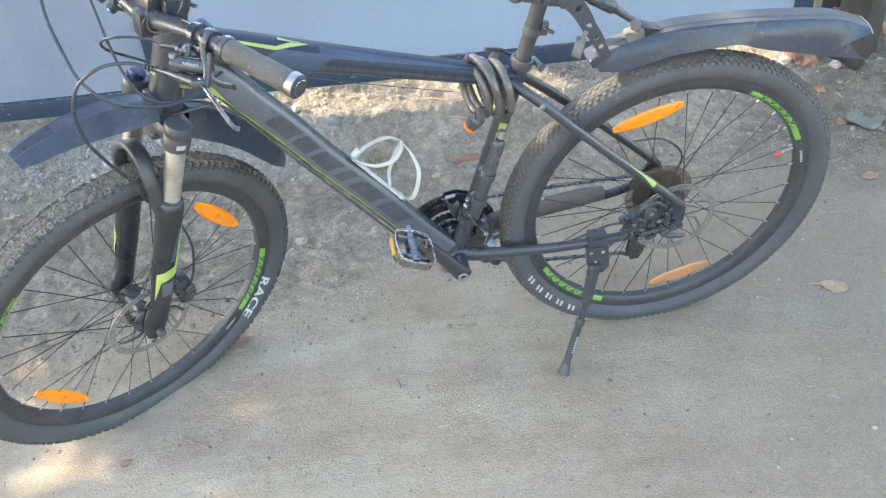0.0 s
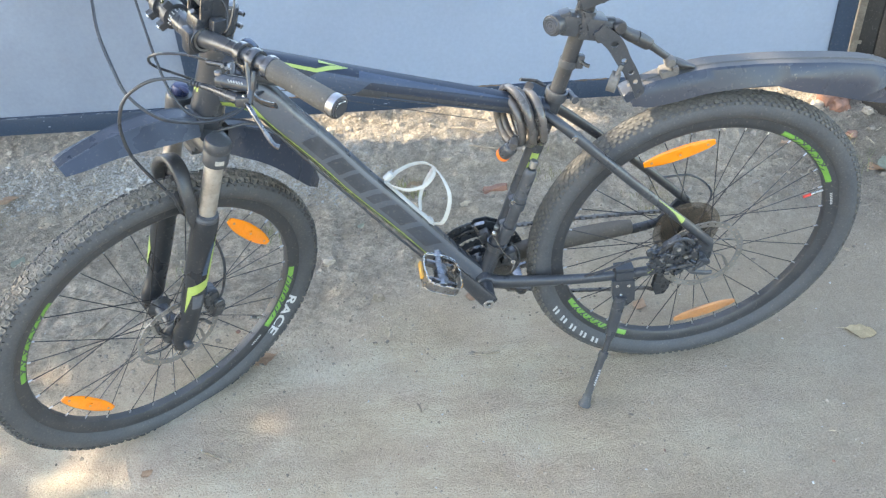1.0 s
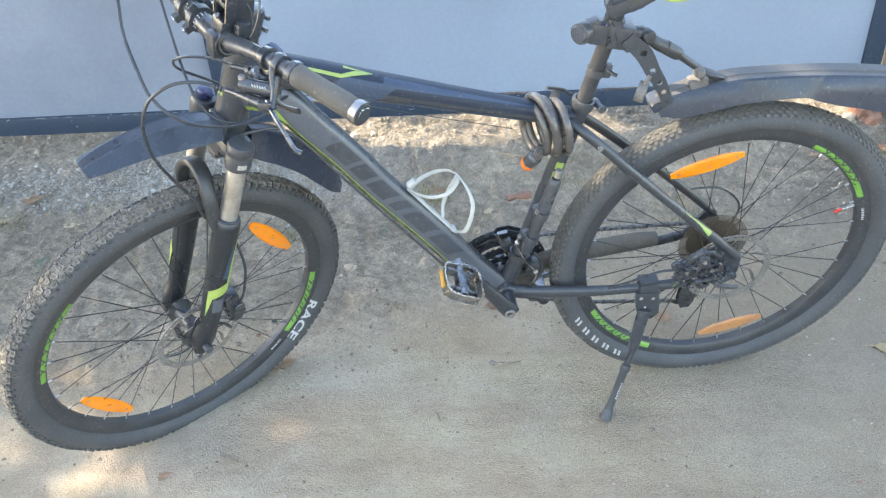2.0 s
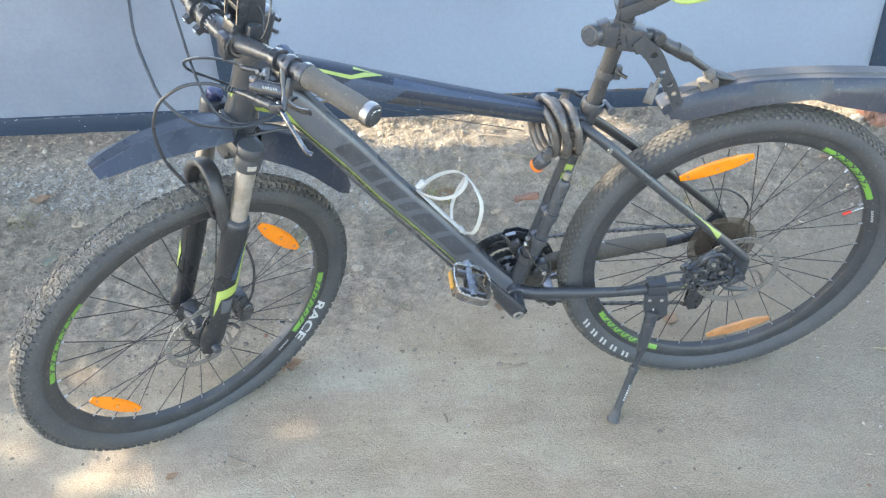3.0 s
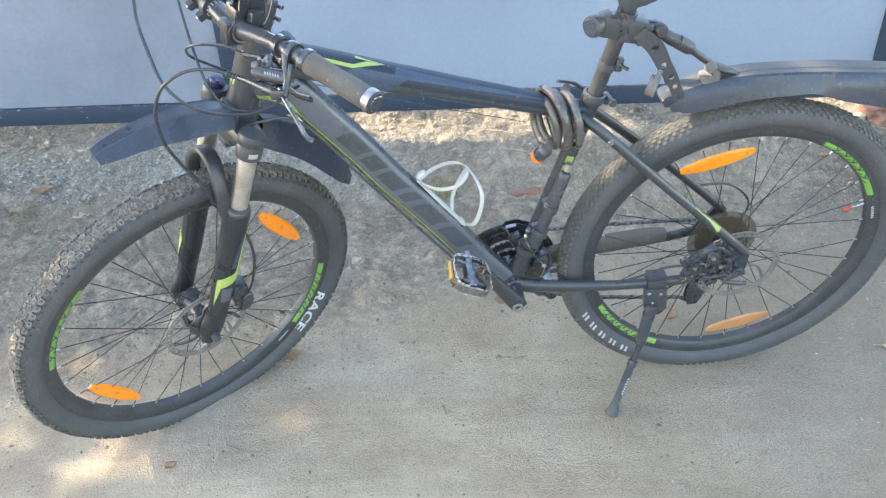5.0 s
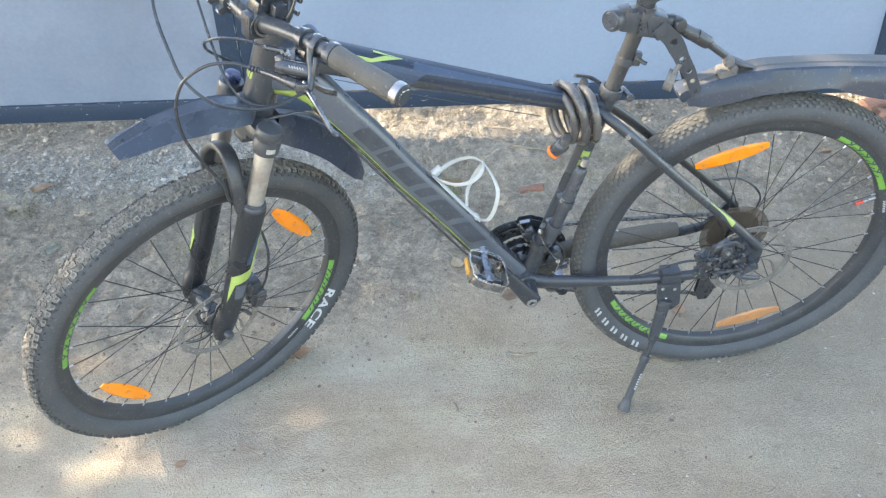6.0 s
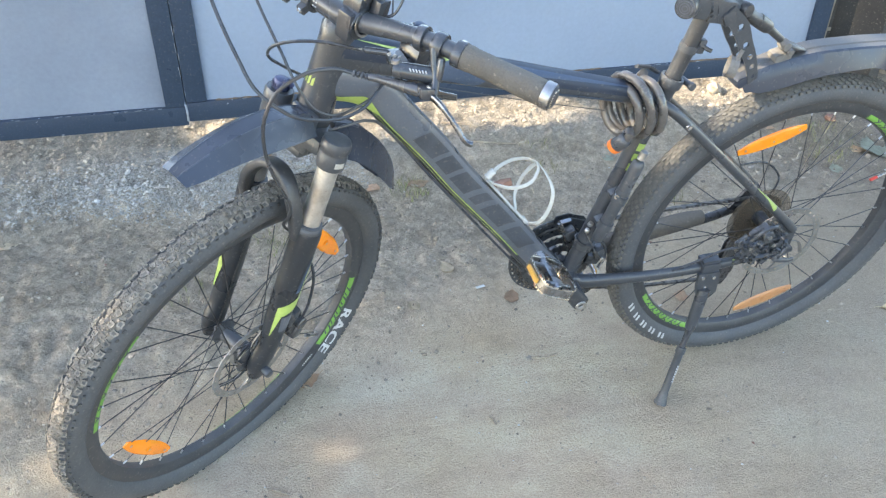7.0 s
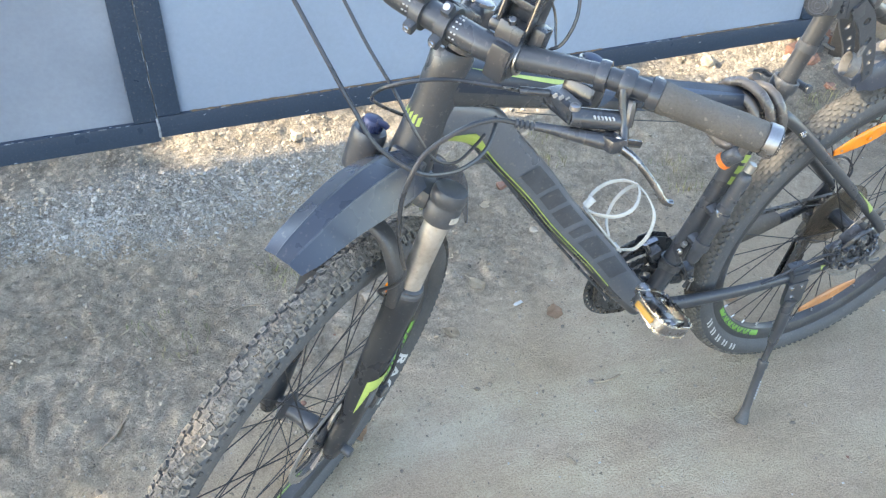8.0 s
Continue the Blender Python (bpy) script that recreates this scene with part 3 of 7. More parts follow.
LEAF_SPLIT = -0.757
leaf_a = gate_leaf(LEAF_SPLIT + 0.0006, 1.315, "closed gate leaf of white sheet steel in a dark blue frame")
gate_leaf(-3.2, LEAF_SPLIT - 0.0006, "closed gate leaf of white sheet steel hanging lower than its twin", 0.0115)
weld = bmesh.new()
rod(weld, [(0, -0.001, 0.004), (0.001, -0.002, 0.03), (-0.001, -0.001, 0.058)], 0.0034, 6)
part("weld_tab", weld, M_CHIP, leaf_a, "bright scraped metal tab", Matrix.Translation((-0.002, 0, 0)))


# ---- the bicycle's frames of reference ----
BIKE = Matrix(((-0.99559, 0.09163, -0.02007, 0.5010), (-0.08847, -0.98839, -0.12351, -0.0896), (-0.03116, -0.12119, 0.99214, 0.3620), (0, 0, 0, 1)))
BASE = Vector((0.46, 0.0, -0.365))
HEAD, STEER = radians(69.5), radians(34.0)
AX = Vector((-math.cos(HEAD), 0, math.sin(HEAD)))
_p = Vector((math.sin(HEAD), 0, math.cos(HEAD)))
_l = Vector((0, 1, 0))
PS, LS = _p * math.cos(STEER) + _l * math.sin(STEER), _l * math.cos(STEER) - _p * math.sin(STEER)
FRONT = Matrix(((PS.x, LS.x, AX.x, 1.096), (PS.y, LS.y, AX.y, 0.0), (PS.z, LS.z, AX.z, -0.013), (0, 0, 0, 1)))
bike = thing("bicycle", "dusty black and grey mountain bike leaning on its stand", "bicycle", BIKE @ Matrix.Translation(BASE))
M_B = Matrix.Translation(-BASE)
M_S = M_B @ FRONT


def bpart(name, bm, material, label="", smooth=40.0):
    """A part in the frame's own axes: x forward, y to the left, z up, from the rear hub."""
    return part(name, bm, material, bike, label, M_B, smooth)


def spart(name, bm, material, label="", smooth=40.0):
    """A part that turns with the fork: z along the steering axis."""
    return part(name, bm, material, bike, label, M_S, smooth)


# ---- wheels ----
R_TYRE, R_SEC = 0.3685, 0.0265


def tyre_point(ang, sec, lift=0.0):
    """A point on the tyre: ang round the wheel, sec round the section (0 outwards, 90 to the left)."""
    rc = R_TYRE - R_SEC - 0.002
    s = R_SEC + lift
    r = rc + s * math.cos(radians(sec))
    return Vector((r * math.cos(radians(ang)), s * 1.02 * math.sin(radians(sec)), r * math.sin(radians(ang))))


def tyre_mesh():
    bm = bmesh.new()
    secs = list(range(-152, 153, 16))
    seg = 96
    rings = []
    for k in range(seg):
        rings.append([bm.verts.new(tyre_point(360 * k / seg, s)) for s in secs])
    for k in range(seg):
        a, b = rings[k], rings[(k + 1) % seg]
        for i in range(len(secs) - 1):
            bm.faces.new((a[i], b[i], b[i + 1], a[i + 1]))
    return bm


def tread_mesh(front):
    """Blocks of the tread; the front one has large spaced knobs with worn tops, the rear one small close blocks."""
    bm = bmesh.new()
    rnd = random.Random(3 if front else 4)
    if front:
        # (section angle, shift along, length, width, height)
        count = 128
        rows = [(-57, 0.0, 0.0075, 0.0046, 0.0026), (-37, 0.5, 0.0128, 0.0098, 0.0050), (-13, 0.0, 0.0118, 0.0096, 0.0040), (13, 0.35, 0.0118, 0.0096, 0.0040), (37, 0.85, 0.0128, 0.0098, 0.0050), (57, 0.35, 0.0075, 0.0046, 0.0026)]
    else:
        count = 144
        rows = [(a, 0.5 * (i % 2), 0.0082, 0.0056, 0.0030) for i, a in enumerate((-54, -40, -27, -13, 0, 13, 27, 40, 54))]
    wild = 1.0 if front else 0.3
    shape = ((-1, -0.8), (-0.3, -1), (0.4, -0.8), (1, -0.85), (0.9, 0.1), (1, 0.8), (0.3, 1), (-0.5, 0.8), (-1, 0.7), (-0.75, 0.0)) if front else ((-1, -0.6), (0, -1), (1, -0.6), (1, 0.6), (0, 1), (-1, 0.6))
    for s, off, la, lw, high in rows:
        outer = front and abs(s) > 30
        for k in range(count):
            a = 360 * (k + off) / count
            da = math.degrees(la / R_TYRE) * (1 + wild * rnd.uniform(-0.22, 0.1))
            ds = math.degrees(lw / R_SEC) * (1 + wild * rnd.uniform(-0.22, 0.1))
            hk = high * rnd.uniform(0.85, 1.1)
            ja, js = wild * rnd.uniform(-0.14, 0.14) * da, wild * rnd.uniform(-0.14, 0.14) * ds
            turn = wild * rnd.uniform(-0.3, 0.3)
            ct, st = math.cos(turn), math.sin(turn)
            low, top, dip = [], [], []
            for pa, ps in shape:
                sa, ss = pa * ct - ps * st, pa * st + ps * ct
                u = 0.50 * (1 + wild * rnd.uniform(-0.16, 0.1))
                low.append(bm.verts.new(tyre_point(a + ja + sa * da * 0.56, s + js + ss * ds * 0.56, -0.001)))
                top.append(bm.verts.new(tyre_point(a + ja + sa * da * u, s + js + ss * ds * u, hk * rnd.uniform(0.9, 1.06))))
                if front:
                    dip.append(bm.verts.new(tyre_point(a + ja + sa * da * u * 0.56, s + js + ss * ds * u * 0.56, hk * rnd.uniform(0.62, 0.95))))
            m = len(low)
            for i in range(m):
                j = (i + 1) % m
                bm.faces.new((low[i], low[j], top[j], top[i])).material_index = 2 if outer else 1
                if front:
                    bm.faces.new((top[i], top[j], dip[j], dip[i])).material_index = 2 if abs(s) > 50 else 0
            bm.faces.new(dip or top).material_index = (2 if outer else 1) if front else 0
    return bm


def mud_mesh(crumbs):
    """Dried mud and sand packed between the knobs of the front tread."""
    bm = bmesh.new()
    secs = list(range(-60, 61, 8))
    seg = 190
    rings = []
    for k in range(seg):
        a = 360 * k / seg
        ring = []
        for s in secs:
            n = noise.noise(Vector((math.cos(radians(a)) * 26, math.sin(radians(a)) * 26, s * 0.05)))
            lift = (0.0021 + 0.0025 * n) * (1 - min(1.0, abs(s) / 44) ** 3) - 0.0004
            ring.append(bm.verts.new(tyre_point(a, s, lift)))
        rings.append(ring)
    for k in range(seg):
        a, b = rings[k], rings[(k + 1) % seg]
        for i in range(len(secs) - 1):
            bm.faces.new((a[i], b[i], b[i + 1], a[i + 1]))
    rnd = random.Random(8)
    for _ in range(crumbs):
        a, s, r = rnd.uniform(0, 360), rnd.gauss(0, 15), 0.0007 + min(0.003, rnd.expovariate(1 / 0.0009))
        if abs(s) < 34:
            da, ds = math.degrees(r / R_TYRE), math.degrees(r / R_SEC)
            lift = rnd.uniform(-0.0005, 0.0036)
            foot = [bm.verts.new(tyre_point(a + da * math.cos(q + 0.3), s + ds * math.sin(q + 0.3), lift)) for q in (0.0, 1.3, 2.5, 3.8, 5.0)]
            tip = bm.verts.new(tyre_point(a + da * rnd.uniform(-0.4, 0.4), s + ds * rnd.uniform(-0.4, 0.4), lift + r * rnd.uniform(0.7, 1.3)))
            for i in range(5):
                bm.faces.new((foot[i], foot[(i + 1) % 5], tip))
    return bm


def rim_mesh():
    bm = bmesh.new()
    prof = [(0.318, 0.0125), (0.318, 0.0145), (0.308, 0.0148), (0.299, 0.0138), (0.2915, 0.0085), (0.2895, 0.0), (0.2915, -0.0085), (0.299, -0.0138), (0.308, -0.0148), (0.318, -0.0145), (0.318, -0.0125)]
    return lathe(bm, prof, 96)


def rim_side(r):
    return 0.0138 + (r - 0.299) / 0.009 * 0.001 if r > 0.299 else 0.0085 + (r - 0.2915) / 0.0075 * 0.0053


def rim_band(bm, a0, a1, r0=0.2940, r1=0.3055, side=1, slant=0.0, lift=0.0006):
    n = max(2, int(abs(a1 - a0) / 2))
    grid = []
    for i in range(n + 1):
        row = []
        for j in range(4):
            r = r0 + (r1 - r0) * j / 3
            a = radians(a0 + (a1 - a0) * i / n + slant * j / 3)
            row.append(bm.verts.new((r * math.cos(a), side * (rim_side(r) + lift), r * math.sin(a))))
        grid.append(row)
    for i in range(n):
        for j in range(3):
            bm.faces.new((grid[i][j], grid[i + 1][j], grid[i + 1][j + 1], grid[i][j + 1]))
    return bm


def side_patch(bm, a0, a1, s0, s1, slant=0.0, n=3):
    """A printed block on the tyre's left sidewall between two section angles."""
    grid = [[bm.verts.new(tyre_point(a0 + (a1 - a0) * i / n + slant * j / 3, s0 + (s1 - s0) * j / 3, 0.0005)) for j in range(4)] for i in range(n + 1)]
    for i in range(n):
        for j in range(3):
            bm.faces.new((grid[i][j], grid[i + 1][j], grid[i + 1][j + 1], grid[i][j + 1]))


def reflector_mesh(ang):
    """A long pointed amber spoke reflector, clipped across the spokes."""
    bm = bmesh.new()
    n, half = 14, 0.074
    rows = []
    for i in range(n + 1):
        q = -1 + 2 * i / n
        w = 0.0105 * (1 - abs(q) ** 2.4) + 0.0068
        rows.append([bm.verts.new((q * half, y, zz)) for y, zz in ((0.0045 * (1 - 0.6 * abs(q)), -w * 0.75), (0.0045 * (1 - 0.6 * abs(q)), w * 0.75), (0.0, w), (-0.0045 * (1 - 0.6 * abs(q)), w * 0.75), (-0.0045 * (1 - 0.6 * abs(q)), -w * 0.75), (0.0, -w))])
    for i in range(n):
        for k in range(6):
            bm.faces.new((rows[i][k], rows[i][(k + 1) % 6], rows[i + 1][(k + 1) % 6], rows[i + 1][k]))
    bm.faces.new(rows[0])
    bm.faces.new(rows[-1])
    lathe(bm, [(0.006, 0.004), (0.006, 0.0062), (0.0045, 0.0066), (0.0, 0.0066)], 12)
    # the chord stands square to the spoke direction
    place = Matrix.Rotation(-radians(ang - 90), 4, "Y") @ Matrix.Translation((0, 0.004, 0.2465))
    bmesh.ops.transform(bm, matrix=place, verts=bm.verts[:])
    return bm


def rotor_mesh(y):
    bm = bmesh.new()
    seg = 96
    outer, inner, t = 0.0915, 0.0775, 0.0009
    for k in range(seg):
        a0, a1 = 2 * math.pi * k / seg, 2 * math.pi * (k + 1) / seg
        ro = outer - (0.0012 if (k // 3) % 2 else 0.0)
        # every third cell leaves a drilled slot in the middle of the band
        bands = [(inner, ro)] if k % 3 else [(inner, 0.0825), (0.0868, ro)]
        for r0, r1 in bands:
            v = [bm.verts.new((r * math.cos(a), y + s * t, r * math.sin(a))) for s in (1, -1) for r, a in ((r0, a0), (r1, a0), (r1, a1), (r0, a1))]
            bm.faces.new(v[:4])
            bm.faces.new(v[4:][::-1])
            for i in range(4):
                bm.faces.new((v[i], v[4 + i], v[4 + (i + 1) % 4], v[(i + 1) % 4]))
    for k in range(6):
        a = 2 * math.pi * k / 6
        p = [(0.02 * math.cos(a), y, 0.02 * math.sin(a), 0.0045, 0.001), (0.05 * math.cos(a + 0.25), y, 0.05 * math.sin(a + 0.25), 0.0035, 0.001), (0.079 * math.cos(a + 0.62), y, 0.079 * math.sin(a + 0.62), 0.005, 0.001)]
        rod(bm, p, 0, 6, 4)
    lathe(bm, [(0.016, y - 0.001), (0.024, y - 0.001), (0.024, y + 0.001), (0.016, y + 0.001)], 24, closed=True)
    return bm


def spoke_mesh(hub_r, hub_y, lead, flange_dir):
    bm = bmesh.new()
    a = Vector((hub_r * math.cos(lead), hub_y, hub_r * math.sin(lead)))
    b = Vector((0.2885, 0.0, 0.0))
    rod(bm, [tuple(a), tuple(a.lerp(b, 0.5)), tuple(b)], 0.00105, 5, 1)
    return bm


def wheel(m, front, phase, reflectors, valve_at):
    name = "front_wheel" if front else "rear_wheel"
    w = part(name, rim_mesh(), M_RIM, bike, "black rim with lime decals", m)
    part("tyre", tyre_mesh(), M_TYRE, w, "dusty knobbly tyre")
    part("tread", tread_mesh(front), (M_KNOB, M_TREAD_F, M_KNOB_EDGE) if front else (M_KNOB_R, M_TREAD_R), w, "mud-caked tread knobs" if front else "close dusty tread blocks")
    part("dried_mud", mud_mesh(9000 if front else 260), M_MUD if front else M_MUD_R, w, "dried sandy mud between the knobs")
    hub = bmesh.new()
    hy = 0.033
    lathe(hub, [(0.0, 0.052), (0.010, 0.052), (0.0105, 0.044), (0.021, 0.041), (0.029, hy + 0.003), (0.029, hy), (0.017, hy - 0.008), (0.014, 0.0), (0.016, -hy + 0.008), (0.026, -hy), (0.026, -hy - 0.003), (0.011, -hy - 0.01), (0.009, -0.052), (0.0, -0.052)], 28)
    part("hub", hub, M_PLASTIC, w)
    # four spoke shapes, eight turns of each
    for i, (hr, y, lead) in enumerate(((0.027, hy, 1.25), (0.027, hy, -1.25), (0.024, -hy, 1.25), (0.024, -hy, -1.25))):
        me = finish(spoke_mesh(hr, y, lead, 1), "spoke", M_SPOKE)
        nm = finish(cyl(bmesh.new(), (0.281, y * 0.034, 0), (0.292, 0, 0), 0.0017, 6), "nipple", M_NIPPLE)
        for k in range(8):
            turn = Matrix.Rotation(-(2 * math.pi * (k + i / 4) / 8 + phase), 4, "Y")
            part("spoke", me, None, w, "", turn)
            part("nipple", nm, None, w, "", turn)
    for k, a in enumerate(reflectors):
        clean = front or k == 0
        part("reflector", reflector_mesh(a), M_ORANGE if clean else M_AMBER_DIRTY, w, "amber spoke reflector" if clean else "dusty faded amber spoke reflector")
        clip = bmesh.new()
        out = Matrix.Rotation(-radians(a - 90), 4, "Y") @ Matrix.Translation((0, 0.004, 0.2465))
        for q in (-0.058, 0.058):
            lathe(clip, [(0.0, 0.0042), (0.0022, 0.0042), (0.0028, 0.0034), (0.0028, 0.001)], 10, (q, 0, 0))
        lathe(clip, [(0.0, 0.0072), (0.0026, 0.0072), (0.0026, 0.006)], 10)
        bmesh.ops.transform(clip, matrix=out, verts=clip.verts[:])
        tagged(part("reflector_screw", clip, M_AMBER_DIRTY, w, "small screws of the reflector"), kind="stuff")
    part("brake_rotor", rotor_mesh(0.0565 if not front else 0.047), M_ROTOR, w, "drilled steel brake disc", smooth=0)
    if front:
        spider = bmesh.new()
        lathe(spider, [(0.010, 0.040), (0.034, 0.0415), (0.035, 0.0445), (0.030, 0.0495), (0.018, 0.053), (0.010, 0.053)], 26, closed=True)
        for k in range(5):
            Sweep([(r_ * math.cos(q), 0.0455, r_ * math.sin(q), w_, 0.0032) for r_, q, w_ in [(0.026 + 0.017 * i, 2 * math.pi * k / 5 + 0.26 * i, 0.0085 - 0.0012 * i) for i in range(4)]], 4, 2.6, None).mesh(spider, 10)
        part("rotor_spider", spider, M_GREASE, w, "black swept arms of the brake disc")
    va = radians(valve_at)
    v = bmesh.new()
    d = Vector((math.cos(va), 0, math.sin(va)))
    cyl(v, d * 0.292, d * 0.262, 0.0026, 10)
    part("valve", v, M_STEEL, w)
    part("valve_cap", cyl(bmesh.new(), d * 0.264, d * 0.247, 0.0034, 10), M_PLASTIC if front else M_RED, w, "black valve cap" if front else "red valve cap")
    return w


rear = wheel(M_B @ Matrix.Translation((-0.007, 0, -0.007)), False, 0.06, (75.9, 255.9), 163.0)
front = wheel(M_S @ Matrix.Translation((0.042, 0, 0)), True, 0.02, (131.4, 311.2), 205.0)


def rim_print(w, spans, marks):
    """Lime bands with slanted dark strokes cut into them, and small white print."""
    t = bmesh.new()
    for a0, a1 in spans:
        g, d = bmesh.new(), bmesh.new()
        rim_band(g, a0, a1)
        a = min(a0, a1) + 5.0
        while a < max(a0, a1) - 8.0:
            for wd, lo, hi, sl in ((0.9, 0.2942, 0.3052, 2.4), (1.0, 0.2985, 0.3052, -1.6), (0.8, 0.2942, 0.2990, 1.2)):
                rim_band(d, a, a + wd, lo, hi, 1, sl, 0.0013)
                a += 1.55
            a += 0.5
        part("rim_decal", g, M_GREEN_RIM, w, "lime rim decal", smooth=0)
        tagged(part("decal_mark", d, M_LETTER, w, smooth=0), kind="stuff")
    for a in marks:
        for i in range(7):
            rim_band(t, a + i * 0.95, a + i * 0.95 + 0.6, 0.2985, 0.3035)
    part("rim_lettering", t, M_WHITE_DECAL, w, smooth=0)


rim_print(rear, [(119, 157), (-64, -25)], [163.5])
rim_print(front, [(172, 208), (-6, 33)], [213])
g = rim_band(bmesh.new(), 228, 264, 0.2935, 0.3050, -1)
part("rim_decal", g, M_GREEN_RIM, front, "lime rim decal", smooth=0)
# white maker's mark on the rear tyre: plain slanted bars
mark = bmesh.new()
for i in range(5):
    a = -53.5 + i * 6.6
    side_patch(mark, a, a + 1.15, 82, 111, 0.9)
    side_patch(mark, a + 2.2, a + 3.35, 82, 111, 0.9)
part("tyre_mark", mark, M_WHITE_DECAL, rear, "white printed bars", smooth=0)


def word_on_tyre(w, word, start, size, sec_mid):
    verts, faces = text_mesh(word, size)
    bm = bmesh.new()
    deg = math.degrees(1 / 0.336)
    vs = [bm.verts.new((x, y, 0)) for x, y, z in verts]
    for fc in faces:
        bm.faces.new([vs[i] for i in fc])
    bmesh.ops.triangulate(bm, faces=bm.faces[:])
    bmesh.ops.subdivide_edges(bm, edges=bm.edges[:], cuts=3, use_grid_fill=True)
    for v in bm.verts:
        v.co = tyre_point(start + v.co.x * deg * 1.95, sec_mid - math.degrees((v.co.y - size * 0.35) / R_SEC), 0.0009)
    part("tyre_word", bm, M_WHITE_DECAL, w, "white printed word", smooth=0)


word_on_tyre(front, "RACE", 189.2, 0.0265, 132)

# ---- frame ----
top_tube = Sweep([(0.325, 0, 0.378, 0.017, 0.018), (0.421, 0, 0.408, 0.019, 0.019), (0.611, 0, 0.468, 0.024, 0.023), (0.797, 0, 0.529, 0.026, 0.028), (0.905, 0, 0.563, 0.026, 0.032)], 7, 2.6, (0, 1, 0))
tt = bpart("top_tube", top_tube.mesh(bmesh.new(), 24, True, ((0, 180, 1),)), (M_BLACK, M_NAVY), "black and dark blue top tube")
d = bmesh.new()
top_tube.patch(d, 0.585, 0.70, lambda q: -40 + 24 * q, lambda q: 40 + 2 * q, 10, 6, 0.0008, -0.045)
part("slate_panel", d, M_SLATE, tt, "slate blue panel", smooth=0)
d = bmesh.new()
top_tube.patch(d, 0.20, 0.575, lambda q: 50 - 24 * q, lambda q: 55 + 24 * q, 16, 4, 0.0009)
part("slate_stripe", d, M_SLATE, tt, "slate blue stripe", smooth=0)
d = bmesh.new()
top_tube.patch(d, 0.22, 0.52, lambda q: -34, lambda q: -24 + 6 * q, 10, 2)
part("slate_panel", d, M_SLATE, tt, "slate blue panel", smooth=0)
d = bmesh.new()
top_tube.patch(d, 0.665, 0.93, lambda q: 33 + 26 * q, lambda q: 50 + 10 * q, 14, 3, 0.0012)
top_tube.patch(d, 0.598, 0.665, lambda q: 79 - 46 * q, lambda q: 81 - 4 * q if q < 0.55 else 78.8 - 64 * (q - 0.55), 12, 4, 0.0012)
top_tube.patch(d, 0.600, 0.662, lambda q: 80 + 2 * q, lambda q: 81 + 11 * q, 6, 3, 0.0014)
part("chevron", d, M_GREEN, tt, "lime chevron", smooth=0)
d = bmesh.new()
for i in range(9):
    top_tube.patch(d, 0.03 + i * 0.018, 0.038 + i * 0.018, 60, 118, 1, 4, 0.0008)
part("dotted_panel", d, M_GREY, tt, smooth=0)
down_tube = Sweep([(0.476, 0, -0.030, 0.022, 0.030), (0.538, 0, 0.050, 0.0215, 0.031), (0.614, 0, 0.160, 0.021, 0.031), (0.695, 0, 0.271, 0.021, 0.031), (0.747, 0, 0.350, 0.021, 0.031), (0.80, 0, 0.423, 0.022, 0.031), (0.848, 0, 0.487, 0.023, 0.031), (0.912, 0, 0.515, 0.024, 0.031)], 6, 2.9, (0, 1, 0))
dt = bpart("down_tube", down_tube.mesh(bmesh.new(), 28, True, ((-1, 60, 1), (60, 120, 0), (120, 180, 1), (338, 361, 1), (180, 202, 1))), (M_BLACK, M_GREY), "grey and black down tube with lime lines")
d = bmesh.new()
down_tube.patch(d, 0.19, 0.97, -29, -25, 30, 1, 0.0012)
down_tube.patch(d, 0.25, 0.90, -40, -38, 30, 1, 0.0012)
down_tube.patch(d, 0.78, 0.965, lambda q: -29 - 30 * min(1, q / 0.5), lambda q: -25 + (18 * q / 0.5 if q < 0.5 else 18 - 20 * (q - 0.5) / 0.5), 12, 4, 0.0012)
part("lime_line", d, M_GREEN, dt, "lime lines along the lower edge", smooth=0)
# the maker's name as six plain slanted bars
at = 0.652
for wide in (0.086, 0.060, 0.064, 0.024, 0.064, 0.066):
    d = bmesh.new()
    down_tube.patch(d, at - wide, at, -8, 36, 5, 6, 0.0011, -0.020)
    part("name_block", d, M_LETTER, dt, "dark grey painted bar", smooth=0)
    at -= wide + 0.016
head_tube = bmesh.new()
hp = lambda t: Vector((1.114, 0, -0.013)) + AX * t
lathe(head_tube, [(0.020, 0.480), (0.0305, 0.482), (0.0310, 0.505), (0.0290, 0.53), (0.0275, 0.57), (0.0265, 0.63), (0.0275, 0.652), (0.024, 0.660)], 28, hp(0), AX, cap=True)
ht = bpart("head_tube", head_tube, M_BLACK, "black tapered head tube")
d = bmesh.new()
badge = Sweep([(*hp(0.556), 0.0282, 0.0282), (*hp(0.573), 0.0276, 0.0276)], 2, 2, (0, 1, 0))
for i in range(5):
    badge.patch(d, 0.1, 0.9, 44 + i * 15, 54 + i * 15, 1, 2, 0.0006, -0.25)
part("head_badge", d, M_GREEN, ht, "lime blocks of a painted name", smooth=0)
st = bpart("seat_tube", Sweep([(0.458, 0, -0.03, 0.019), (0.428, 0, 0.05, 0.0172), (0.37, 0, 0.225, 0.0165), (0.309, 0, 0.405, 0.0168)], 5, 2, (0, 1, 0)).mesh(bmesh.new(), 20), M_BLACK)
seat_tube = Sweep([(0.37, 0, 0.225, 0.0172), (0.345, 0, 0.30, 0.0172)], 3, 2, (0, 1, 0))
d = bmesh.new()
